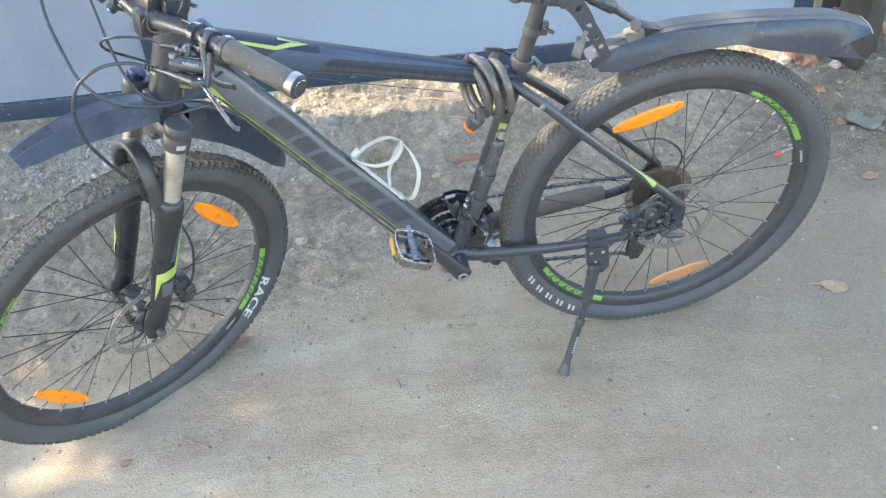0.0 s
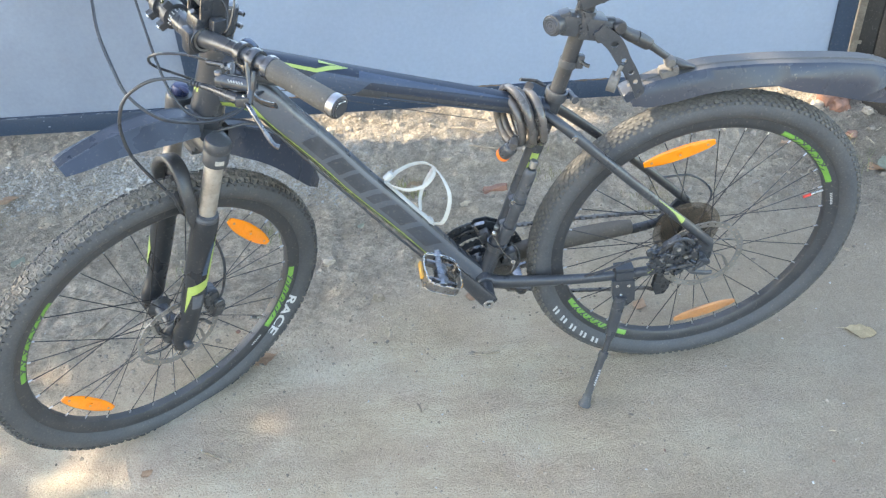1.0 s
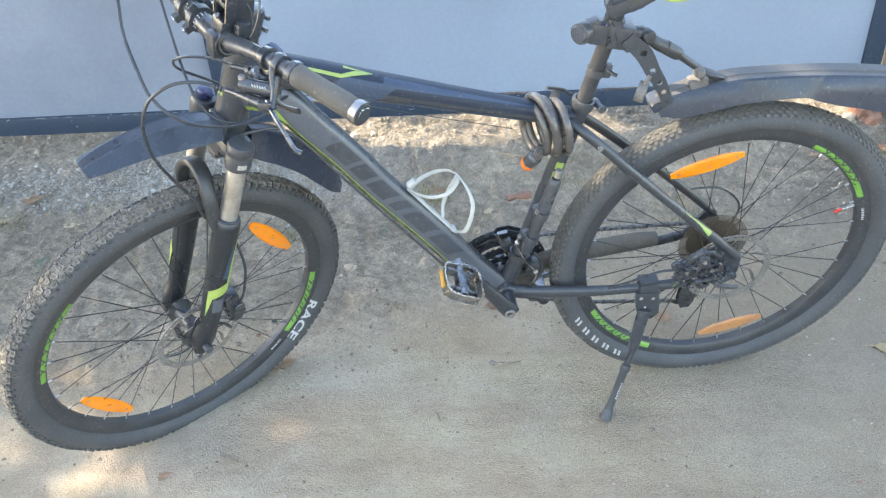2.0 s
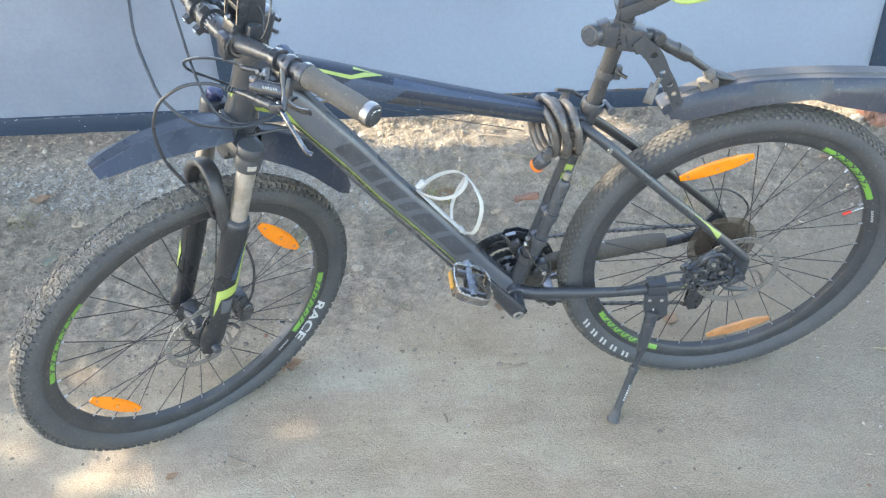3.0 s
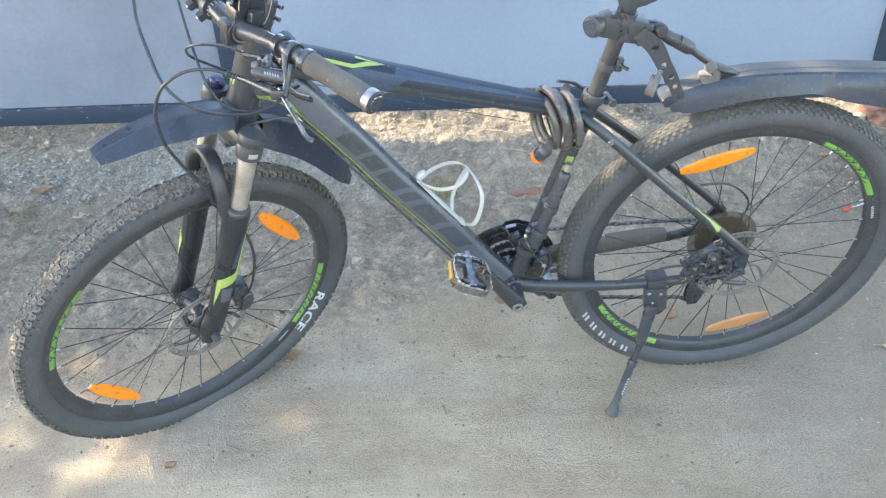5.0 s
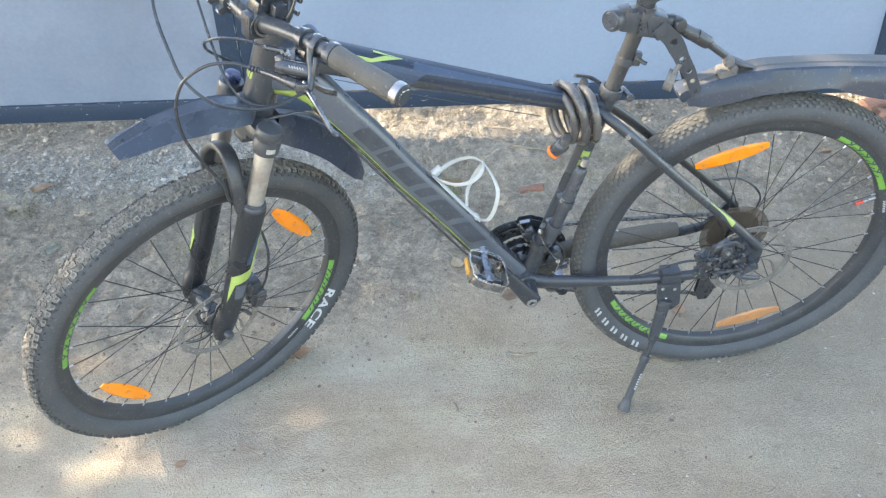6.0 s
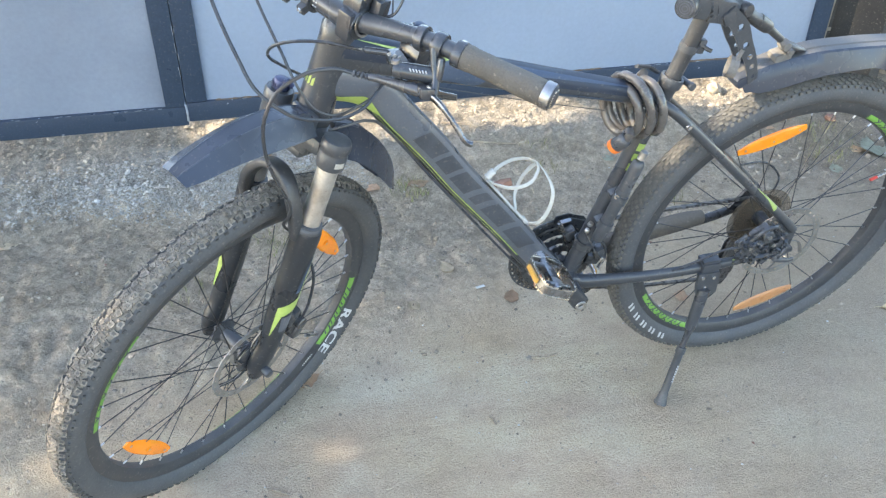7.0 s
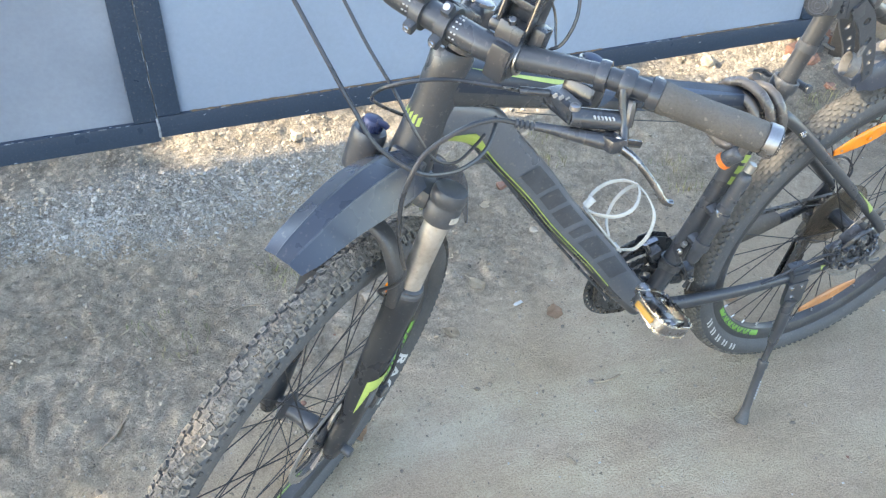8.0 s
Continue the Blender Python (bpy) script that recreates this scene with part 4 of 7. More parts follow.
for i in range(3):
    seat_tube.patch(d, 0.1 + 0.28 * i, 0.3 + 0.28 * i, -25, 25, 1, 4, 0.0008)
part("seat_tube_mark", d, M_GREEN, st, "small lime marks", smooth=0)
bpart("bottom_bracket", cyl(bmesh.new(), (0.458, -0.037, -0.03), (0.458, 0.037, -0.03), 0.0225, 24), M_BLACK)
bpart("stay_bridge", rod(bmesh.new(), [(0.335, -0.02, 0.372), (0.345, 0, 0.37), (0.335, 0.02, 0.372)], 0.013, 10), M_BLACK)
for s in (1, -1):
    mt = M_BLACK if s > 0 else M_BROWN_DUST
    ss = Sweep([(0.335, 0.016 * s, 0.378, 0.0105), (0.29, 0.038 * s, 0.345, 0.0100), (0.157, 0.062 * s, 0.213, 0.0095), (0.03, 0.070 * s, 0.085, 0.0095), (-0.014, 0.069 * s, 0.038, 0.0095)], 6, 2, (0, 1, 0))
    o = bpart("seat_stay", ss.mesh(bmesh.new(), 14), mt)
    d = bmesh.new()
    ss.patch(d, 0.575, 0.685, lambda q: (40 - 12 * q if q < 0.55 else 33 - 110 * (q - 0.55)) if s > 0 else 160, lambda q: 46 + 16 * q if s > 0 else 200, 10, 4, 0.0008)
    part("stay_mark", d, M_GREEN, o, "lime mark", smooth=0)
    bolt = bmesh.new()
    lathe(bolt, [(0.0, 0.0035), (0.003, 0.0035), (0.003, 0.0045), (0.0052, 0.0045), (0.0058, 0.003), (0.0058, -0.004)], 14, (0.283, 0.048 * s, 0.336), (0, s, 0))
    part("bolt", bolt, M_CHROME, o, "bright bolt")
    cs = Sweep([(0.445, 0.026 * s, -0.028, 0.013, 0.016), (0.40, 0.038 * s, -0.027, 0.011, 0.014), (0.25, 0.060 * s, -0.026, 0.009, 0.0115), (0.10, 0.068 * s, -0.021, 0.009, 0.011), (0.012, 0.068 * s, -0.003, 0.008, 0.010)], 6, 2.3, (0, 1, 0))
    o = bpart("chain_stay", cs.mesh(bmesh.new(), 16), M_BLACK if s > 0 else M_GREASE)
    d = bmesh.new()
    cs.patch(d, 0.722, 0.742, lambda q: 5 + 30 * q, lambda q: 62 - 10 * q, 2, 4, 0.0008)
    if s > 0:
        part("stay_mark", d, M_GREEN, o, "lime mark", smooth=0)
    else:
        d.free()
    drop = bmesh.new()
    plate(drop, [(0.03, -0.02), (0.05, 0.0), (0.012, 0.05), (-0.012, 0.055), (-0.024, 0.03), (-0.022, -0.006), (-0.012, -0.02), (0.008, -0.024)], 0.007, Matrix.Translation((0, 0.066 * s, 0)))
    bpart("dropout", drop, M_BLACK)
guard = Sweep([(0.40, -0.040, -0.018, 0.015, 0.017), (0.32, -0.052, -0.015, 0.018, 0.02), (0.17, -0.064, -0.012, 0.018, 0.02), (0.11, -0.067, -0.012, 0.014, 0.016)], 6, 2.2, (0, 1, 0))
bpart("chain_stay_cover", guard.mesh(bmesh.new(), 16), M_COVER, "dusty padded chain stay cover")
collar = bmesh.new()
lathe(collar, [(0.0165, -0.002), (0.0205, -0.002), (0.0215, 0.003), (0.0215, 0.012), (0.0205, 0.016), (0.0165, 0.016)], 22, (0.3105, 0, 0.400), (-0.31, 0, 0.95), closed=True)
cyl(collar, (0.283, -0.012, 0.402), (0.279, 0.020, 0.403), 0.006, 12)
rod(collar, [(0.325, -0.018, 0.415, 0.005, 0.003), (0.345, -0.02, 0.428, 0.006, 0.003), (0.372, -0.016, 0.437, 0.006, 0.0028)], 0, 8)
sc = bpart("seat_clamp", collar, M_PLASTIC, "seat clamp with quick release lever")
part("clamp_nut", cyl(bmesh.new(), (0.279, 0.018, 0.403), (0.278, 0.026, 0.4035), 0.0075, 14), M_PLASTIC, sc)
post = Sweep([(0.312, 0, 0.395, 0.0142), (0.28, 0, 0.50, 0.0142), (0.252, 0, 0.598, 0.0142)], 4, 2, (0, 1, 0))
bpart("seat_post", post.mesh(bmesh.new(), 20), M_BROWN_DUST, "scuffed dusty seat post")

# saddle on its post head
sad = bmesh.new()
rows = []
for x, w, top in ((0.385, 0.012, 0.676), (0.37, 0.02, 0.682), (0.30, 0.024, 0.680), (0.22, 0.035, 0.668), (0.16, 0.058, 0.656), (0.11, 0.068, 0.656), (0.085, 0.06, 0.652)):
    rows.append([sad.verts.new((x, w * c, top + dz)) for c, dz in ((-0.95, -0.030), (-1.0, -0.022), (-0.85, -0.006), (0, 0), (0.85, -0.006), (1.0, -0.022), (0.95, -0.030), (0, -0.022))])
for i in range(len(rows) - 1):
    for k in range(8):
        sad.faces.new((rows[i][k], rows[i][(k + 1) % 8], rows[i + 1][(k + 1) % 8], rows[i + 1][k]))
sad.faces.new(rows[0])
sad.faces.new(rows[-1])
saddle = bpart("saddle", sad, M_PLASTIC, "black saddle with lime edge")
d = bmesh.new()
rod(d, [(0.206, 0.040, 0.628), (0.186, 0.054, 0.621), (0.163, 0.060, 0.623), (0.125, 0.067, 0.632)], 0.0040, 8)
part("saddle_edge", d, M_GREEN, saddle, "lime edge")
d = bmesh.new()
for s in (1, -1):
    rod(d, [(0.34, 0.008 * s, 0.652), (0.30, 0.02 * s, 0.634), (0.2, 0.021 * s, 0.618), (0.13, 0.024 * s, 0.634)], 0.0036, 8)
part("saddle_rail", d, M_PLASTIC, saddle)
d = bmesh.new()
box(d, (0.246, 0, 0.597), (0.062, 0.040, 0.026), turn_deg(0, 16, 0), 0.006)
box(d, (0.214, 0.004, 0.604), (0.060, 0.034, 0.014), turn_deg(0, 24, 0), 0.004)
cyl(d, (0.276, 0.012, 0.580), (0.272, 0.012, 0.615), 0.0045, 8)
bpart("post_head", d, M_PLASTIC)

# ---- fork ----
LEG_X, LEG_Y = 0.036, 0.066
crown = bmesh.new()
box(crown, (0.026, 0, 0.470), (0.056, 0.1, 0.030), None, 0.012)
lathe(crown, [(0.026, 0.444), (0.029, 0.450), (0.0285, 0.478), (0.026, 0.484)], 24, (0.017, 0, 0), (0, 0, 1), cap=True)
fork = spart("fork", crown, M_PLASTIC, "suspension fork with worn bright stanchions")
for s in (1, -1):
    leg = Sweep([(LEG_X + 0.004, LEG_Y * s * 0.97, -0.026, 0.012, 0.018), (LEG_X + 0.006, LEG_Y * s * 0.98, 0.012, 0.016, 0.025), (LEG_X, LEG_Y * s, 0.06, 0.0175, 0.0205), (LEG_X, LEG_Y * s, 0.14, 0.021, 0.0225), (LEG_X, LEG_Y * s, 0.26, 0.0228, 0.0235), (LEG_X, LEG_Y * s, 0.314, 0.0238, 0.0238), (LEG_X, LEG_Y * s, 0.326, 0.0225, 0.0225)], 6, 2.2, (0, 1, 0))
    o = part("lower_leg", leg.mesh(bmesh.new(), 24), M_LEG, fork, "black lower leg with a lime stripe")
    cap = bmesh.new()
    if s > 0:
        lathe(cap, [(0.017, 0.449), (0.0222, 0.450), (0.0232, 0.454), (0.0232, 0.474), (0.0222, 0.476), (0.0222, 0.480), (0.0236, 0.482), (0.0236, 0.493), (0.0215, 0.4985), (0.015, 0.500), (0.0, 0.500)], 26, (LEG_X, LEG_Y, 0), (0, 0, 1))
    else:
        lathe(cap, [(0.017, 0.448), (0.0215, 0.450), (0.0225, 0.455), (0.0225, 0.478), (0.0235, 0.490), (0.0235, 0.502), (0.0215, 0.508), (0.0, 0.509)], 26, (LEG_X, -LEG_Y, 0), (0, 0, 1))
    part("leg_top", cap, M_PLASTIC, fork)
    stn = bmesh.new()
    cyl(stn, (LEG_X, LEG_Y * s, 0.30), (LEG_X, LEG_Y * s, 0.46), 0.0170, 24)
    part("stanchion", stn, M_STANCHION, fork, "worn bright stanchion")
    seal = bmesh.new()
    lathe(seal, [(0.0170, 0.322), (0.0228, 0.322), (0.0238, 0.326), (0.0225, 0.331), (0.0215, 0.332), (0.0215, 0.335), (0.0180, 0.337), (0.0170, 0.337)], 24, (LEG_X, LEG_Y * s, 0), (0, 0, 1), closed=True)
    part("wiper_seal", seal, M_PLASTIC, fork)
    sh = (lambda a: a) if s > 0 else (lambda a: 180 - a)
    g = bmesh.new()
    if s > 0:
        leg.patch(g, 0.405, 0.500, lambda q: -66, lambda q: -64 + 26 * q, 6, 3, 0.0009)
        leg.patch(g, 0.492, 0.530, lambda q: -66, lambda q: 36, 4, 10, 0.0009, 0.036)
        leg.patch(g, 0.535, 0.750, lambda q: 16 + 15 * q, lambda q: 36 - 3 * q, 14, 2, 0.0009)
    else:
        leg.patch(g, 0.410, 0.545, lambda q: -112, lambda q: -104 + 20 * min(q / 0.75, (1 - q) / 0.25), 12, 3, 0.0009)
        leg.patch(g, 0.530, 0.740, lambda q: 84, lambda q: 90, 12, 1, 0.0009)
    part("leg_stripe", g, M_GREEN, fork, "lime stripe", smooth=0)
    g = bmesh.new()
    leg.patch(g, 0.43, 0.50, lambda q: sh(-26 - 8 * q), lambda q: sh(22), 4, 4, 0.0007)
    part("leg_panel", g, M_GREY, fork, "grey panel", smooth=0)
    g = bmesh.new()
    leg.patch(g, 0.575, 0.70, lambda q: sh(-8 + 22 * q), lambda q: sh(15 + 12 * q), 6, 3, 0.0007)
    part("leg_panel", g, M_SLATE, fork, "slate blue panel", smooth=0)
    g = bmesh.new()
    for i in range(3):
        leg.patch(g, 0.565 + 0.022 * i, 0.580 + 0.022 * i, sh(70), sh(88), 1, 3, 0.0009)
    part("leg_mark", g, M_WHITE_DECAL, fork, "small white marks", smooth=0)
mk = bmesh.new()
for i in range(3):
    box(mk, (LEG_X + 0.0233 * math.cos(radians(62 + i * 13)), LEG_Y + 0.0233 * math.sin(radians(62 + i * 13)), 0.464), (0.005, 0.0015, 0.009), turn_deg(0, 0, -28 + i * 13))
part("leg_top_mark", mk, M_STONE, fork, "small white mark", smooth=0)
knob = bmesh.new()
lathe(knob, [(0.0, 0.526), (0.009, 0.526), (0.0125, 0.524), (0.0140, 0.519), (0.0140, 0.509)], 24, (LEG_X, -LEG_Y, 0), (0, 0, 1))
for k in range(18):
    a = 2 * math.pi * k / 18
    box(knob, (LEG_X + 0.0142 * math.cos(a), -LEG_Y + 0.0142 * math.sin(a), 0.515), (0.0018, 0.0022, 0.008), turn_deg(0, 0, math.degrees(a)))
Sweep([(LEG_X + 0.004, -LEG_Y + 0.006, 0.523, 0.006, 0.004), (LEG_X - 0.001, -LEG_Y + 0.014, 0.523, 0.006, 0.0045), (LEG_X - 0.004, -LEG_Y + 0.020, 0.520, 0.005, 0.004)], 4).mesh(knob, 10)
part("lockout_knob", knob, M_BLUE, fork, "blue lockout knob")
arch = Sweep([(LEG_X + 0.010, LEG_Y - 0.006, 0.296, 0.010, 0.010), (LEG_X + 0.024, LEG_Y - 0.006, 0.330, 0.0120, 0.0085), (LEG_X + 0.034, LEG_Y - 0.014, 0.368, 0.0125, 0.0085), (LEG_X + 0.037, 0.026, 0.404, 0.0145, 0.0075), (LEG_X + 0.038, 0.0, 0.414, 0.0150, 0.0070), (LEG_X + 0.037, -0.026, 0.404, 0.0145, 0.0075), (LEG_X + 0.034, -LEG_Y + 0.014, 0.368, 0.0125, 0.0085), (LEG_X + 0.024, -LEG_Y + 0.006, 0.330, 0.0120, 0.0085), (LEG_X + 0.010, -LEG_Y + 0.006, 0.296, 0.010, 0.010)], 6, 3.6, (1, 0, 0))
part("fork_arch", arch.mesh(bmesh.new(), 20), M_BROWN_DUST, fork, "dusty fork arch")
cal = bmesh.new()
box(cal, (-0.012, 0.058, 0.085), (0.034, 0.036, 0.062), turn_deg(0, 20, 0), 0.007)
box(cal, (-0.024, 0.07, 0.062), (0.026, 0.02, 0.03), turn_deg(0, -15, 10), 0.005)
cyl(cal, (-0.018, 0.07, 0.09), (-0.018, 0.086, 0.09), 0.012, 16)
cyl(cal, (0.012, 0.07, 0.118), (0.012, 0.078, 0.118), 0.005, 10)
box(cal, (0.006, 0.064, 0.105), (0.03, 0.014, 0.022), turn_deg(0, 25, 0), 0.004)
part("front_caliper", cal, M_GREASE, fork, "black disc brake caliper")
axle = bmesh.new()
cyl(axle, (0.042, 0.055, 0), (0.042, 0.090, 0), 0.0085, 16)
lathe(axle, [(0.0, 0.006), (0.006, 0.006), (0.0085, 0.004), (0.0095, -0.004)], 16, (0.042, 0.090, 0), (0, 1, 0))
cyl(axle, (0.042, -0.086, 0), (0.042, 0.06, 0), 0.0075, 16)
part("axle_lever", axle, M_PLASTIC, fork)

# ---- stem, handlebar and controls ----
stem = bmesh.new()
lathe(stem, [(0.0165, 0.656), (0.0205, 0.657), (0.0205, 0.669), (0.0185, 0.670), (0.0215, 0.671), (0.0225, 0.676), (0.0225, 0.712), (0.020, 0.717), (0.0, 0.718)], 24, (0.016, 0, 0), (0, 0, 1))
Sweep([(0.022, 0, 0.694, 0.018, 0.018), (0.055, -0.003, 0.700, 0.0165, 0.0175), (0.090, -0.006, 0.708, 0.020, 0.02)], 4, 2.8, (0, 1, 0)).mesh(stem, 18)
stem_ob = spart("stem", stem, M_GLOSS, "black handlebar stem")
clamp = bmesh.new()
for y in (-0.0165, 0.0165):
    lathe(clamp, [(0.0160, -0.0065), (0.0215, -0.0065), (0.0215, 0.0065), (0.0160, 0.0065)], 24, (0.112, y - 0.006, 0.712), (0, 1, 0), closed=True)
    box(clamp, (0.129, y - 0.006, 0.697), (0.016, 0.012, 0.014), turn_deg(0, 35, 0), 0.003)
    box(clamp, (0.127, y - 0.006, 0.731), (0.016, 0.012, 0.014), turn_deg(0, -40, 0), 0.003)
part("face_plate", clamp, M_PLASTIC, stem_ob)
for y in (-0.0165, 0.0165):
    for x, z in ((0.1365, 0.6935), (0.134, 0.736)):
        bl = bmesh.new()
        lathe(bl, [(0.0, 0.001), (0.0022, 0.001), (0.0022, 0.0015), (0.0040, 0.0015), (0.0040, -0.006)], 12, (x, y - 0.006, z), (0.8, 0, -0.55 if z < 0.7 else 0.6))
        part("stem_bolt", bl, M_CHROME, stem_ob, "bright steel stem bolt")
for z in (0.682, 0.704):
    bl = bmesh.new()
    lathe(bl, [(0.0, 0.001), (0.0022, 0.001), (0.0022, 0.002), (0.0040, 0.002), (0.0040, -0.012)], 12, (-0.008, 0.016, z), (-0.3, 1, 0))
    part("pinch_bolt", bl, M_DARKSTEEL, stem_ob, "worn steel pinch bolt")
capm = bmesh.new()
lathe(capm, [(0.0, 0.0015), (0.004, 0.0015), (0.004, 0.003), (0.013, 0.0035), (0.0165, 0.002), (0.0165, -0.002)], 24, (0.016, 0, 0.7185), (0, 0, 1))
part("stem_cap", capm, M_DARKSTEEL, stem_ob, "worn steel top cap")
BAR = [(0.112, 0.0, 0.712, 0.0159), (0.112, 0.04, 0.712, 0.0159), (0.1125, 0.065, 0.714, 0.0155), (0.111, 0.10, 0.722, 0.0140), (0.106, 0.150, 0.737, 0.0122), (0.099, 0.205, 0.749, 0.0113), (0.065, 0.362, 0.761, 0.0111)]
full = [(x, -y, z, r) for x, y, z, r in BAR[:0:-1]] + BAR
bar = spart("handlebar", Sweep(full, 6).mesh(bmesh.new(), 20), M_BLACK, "black riser handlebar with rubber grips")
ticks = bmesh.new()
for s in (1, -1):
    for i in range(6):
        a = radians(-20 + 22 * i)
        for dy in (0.0285, 0.033):
            box(ticks, (0.112 + 0.0162 * math.cos(a), dy * s - 0.006, 0.712 + 0.0162 * math.sin(a)), (0.0012, 0.0022, 0.0014))
tagged(part("bar_ticks", ticks, M_WHITE_DECAL, bar, "white alignment ticks", smooth=0), kind="stuff")


def bar_at(y, side=1):
    """Centre of the bar and its direction at a distance from the stem."""
    S = spline([b[:3] for b in BAR], 12)
    for a, b in zip(S, S[1:]):
        if a[1] <= y <= b[1] + 1e-6:
            k = (y - a[1]) / max(1e-6, b[1] - a[1])
            p, dv = Vector(a).lerp(Vector(b), k), (Vector(b) - Vector(a)).normalized()
            return Vector((p.x, p.y * side, p.z)), Vector((dv.x, dv.y * side, dv.z))
    return Vector((BAR[-1][0], BAR[-1][1] * side, BAR[-1][2])), Vector((BAR[-1][0] - BAR[-2][0], (BAR[-1][1] - BAR[-2][1]) * side, BAR[-1][2] - BAR[-2][2])).normalized()


for s in (1, -1):
    p0, dv = bar_at(0.240, s)
    g = bmesh.new()
    lathe(g, [(0.0112, 0.0), (0.0165, 0.0), (0.0168, 0.008), (0.0160, 0.012), (0.0158, 0.05), (0.0166, 0.085), (0.0164, 0.106), (0.0150, 0.109)], 26, p0, dv)
    part("grip", g, M_GRIP, bar, "worn brown-grey rubber grip")
    for at, wdt in ((-0.012, 0.0115), (0.109, 0.012)):
        ring = bmesh.new()
        lathe(ring, [(0.0112, at), (0.0172, at), (0.0176, at + 0.002), (0.0176, at + wdt - 0.002), (0.0172, at + wdt), (0.0112, at + wdt)], 26, p0, dv)
        rg3 = part("grip_ring", ring, M_GLOSS if at < 0 else M_DARKSTEEL, bar, "lock ring of the grip")
        if at < 0:
            side1 = dv.cross(Vector((0, 0, 1))).normalized()
            up1 = side1.cross(dv).normalized()
            mk = bmesh.new()
            for i in range(5):
                ang1 = radians(35 + 13 * i)
                rad = (side1 * -math.cos(ang1) + up1 * math.sin(ang1))
                frame3 = Matrix((dv, rad.cross(dv), rad)).transposed()
                box(mk, p0 + dv * (at + wdt * 0.5) + rad * 0.0178, (0.0055, 0.0022 + 0.0012 * (i % 2), 0.0006), frame3)
            part("ring_mark", mk, M_WHITE_DECAL, rg3, "small white printed bars", smooth=0)
    e0 = p0 + dv * 0.121
    plug = bmesh.new()
    lathe(plug, [(0.0145, 0.0), (0.0145, 0.002), (0.0, 0.0025)], 22, e0, dv)
    part("bar_plug", plug, M_PLASTIC, bar)
    up = Vector((0, 0, 1)).cross(dv).normalized()
    bars = bmesh.new()
    for i in range(-3, 4):
        c = e0 + dv * 0.0028 + up.cross(dv) * (i * 0.0031)
        L = 0.011 * math.sqrt(max(0.1, 1 - (i / 4) ** 2))
        rod(bars, [tuple(c - up * L), tuple(c + up * L)], 0.0009, 5, 1)
    part("plug_ribs", bars, M_STEEL, bar, "bright ribs on the bar plug", smooth=0)

# brake lever and shifter of the near side
lever = bmesh.new()
pc, dc = bar_at(0.206)
lathe(lever, [(0.0115, -0.007), (0.0160, -0.007), (0.0170, -0.004), (0.0170, 0.004), (0.0160, 0.007), (0.0115, 0.007)], 22, pc, dc, closed=True)
Sweep([(0.098, 0.205, 0.761, 0.004, 0.004), (0.111, 0.207, 0.750, 0.004, 0.0045), (0.113, 0.215, 0.733, 0.004, 0.005), (0.114, 0.227, 0.715, 0.0042, 0.005), (0.121, 0.236, 0.699, 0.0045, 0.006)], 5).mesh(lever, 12)
Sweep([(0.1375, 0.177, 0.7045, 0.005), (0.136, 0.179, 0.705, 0.0100), (0.121, 0.200, 0.7105, 0.0108), (0.1075, 0.2205, 0.716, 0.0104), (0.106, 0.223, 0.7165, 0.006)], 5).mesh(lever, 18)
Sweep([(0.140, 0.150, 0.677, 0.0048), (0.137, 0.163, 0.681, 0.0052), (0.133, 0.184, 0.687, 0.0070), (0.127, 0.212, 0.694, 0.0085), (0.121, 0.236, 0.699, 0.0075)], 5).mesh(lever, 14)
box(lever, (0.124, 0.224, 0.698), (0.020, 0.026, 0.015), turn_deg(10, 10, -30), 0.004)
box(lever, (0.109, 0.222, 0.727), (0.010, 0.016, 0.030), turn_deg(20, 0, -25), 0.005)
brake = spart("brake_lever", lever, M_GLOSS, "glossy black hydraulic brake lever and reservoir")
blade = Sweep([(0.1225, 0.236, 0.697, 0.0065, 0.0045), (0.124, 0.250, 0.696, 0.0065, 0.0042), (0.1245, 0.264, 0.692, 0.005, 0.0036), (0.120, 0.283, 0.681, 0.005, 0.0036), (0.1135, 0.298, 0.669, 0.0055, 0.0038), (0.108, 0.305, 0.668, 0.0055, 0.0042)], 5)
part("lever_blade", blade.mesh(bmesh.new(), 12), M_PEDAL, brake, "worn grey lever blade")
part("pivot_bolt", cyl(bmesh.new(), (0.128, 0.226, 0.690), (0.123, 0.229, 0.7075), 0.0044, 12), M_STEEL, brake)
cap = bmesh.new()
lathe(cap, [(0.0, 0.004), (0.0025, 0.004), (0.0025, 0.0055), (0.0052, 0.005), (0.0058, 0.0)], 14, (0.1365, 0.178, 0.7135), (0.3, -0.2, 1))
part("bleed_screw", cap, M_DARKSTEEL, brake)
mk = bmesh.new()
ax0, ax1 = Vector((0.136, 0.179, 0.705)), Vector((0.107, 0.2215, 0.716))
for i in range(6):
    c = ax0.lerp(ax1, 0.36 + 0.075 * i)
    box(mk, tuple(c + Vector((0.0072, 0.0046, 0.0062))), (0.0016, 0.0026, 0.0038), turn_deg(0, 40, -34))
part("maker_mark", mk, M_WHITE_DECAL, brake, "small white marks", smooth=0)
shf = bmesh.new()
box(shf, (0.094, 0.160, 0.697), (0.030, 0.052, 0.020), turn_deg(6, 18, -30), 0.005)
box(shf, (0.082, 0.166, 0.712), (0.026, 0.040, 0.026), turn_deg(6, 0, -12), 0.006)
box(shf, (0.100, 0.186, 0.693), (0.018, 0.026, 0.012), turn_deg(0, 10, -20), 0.004)
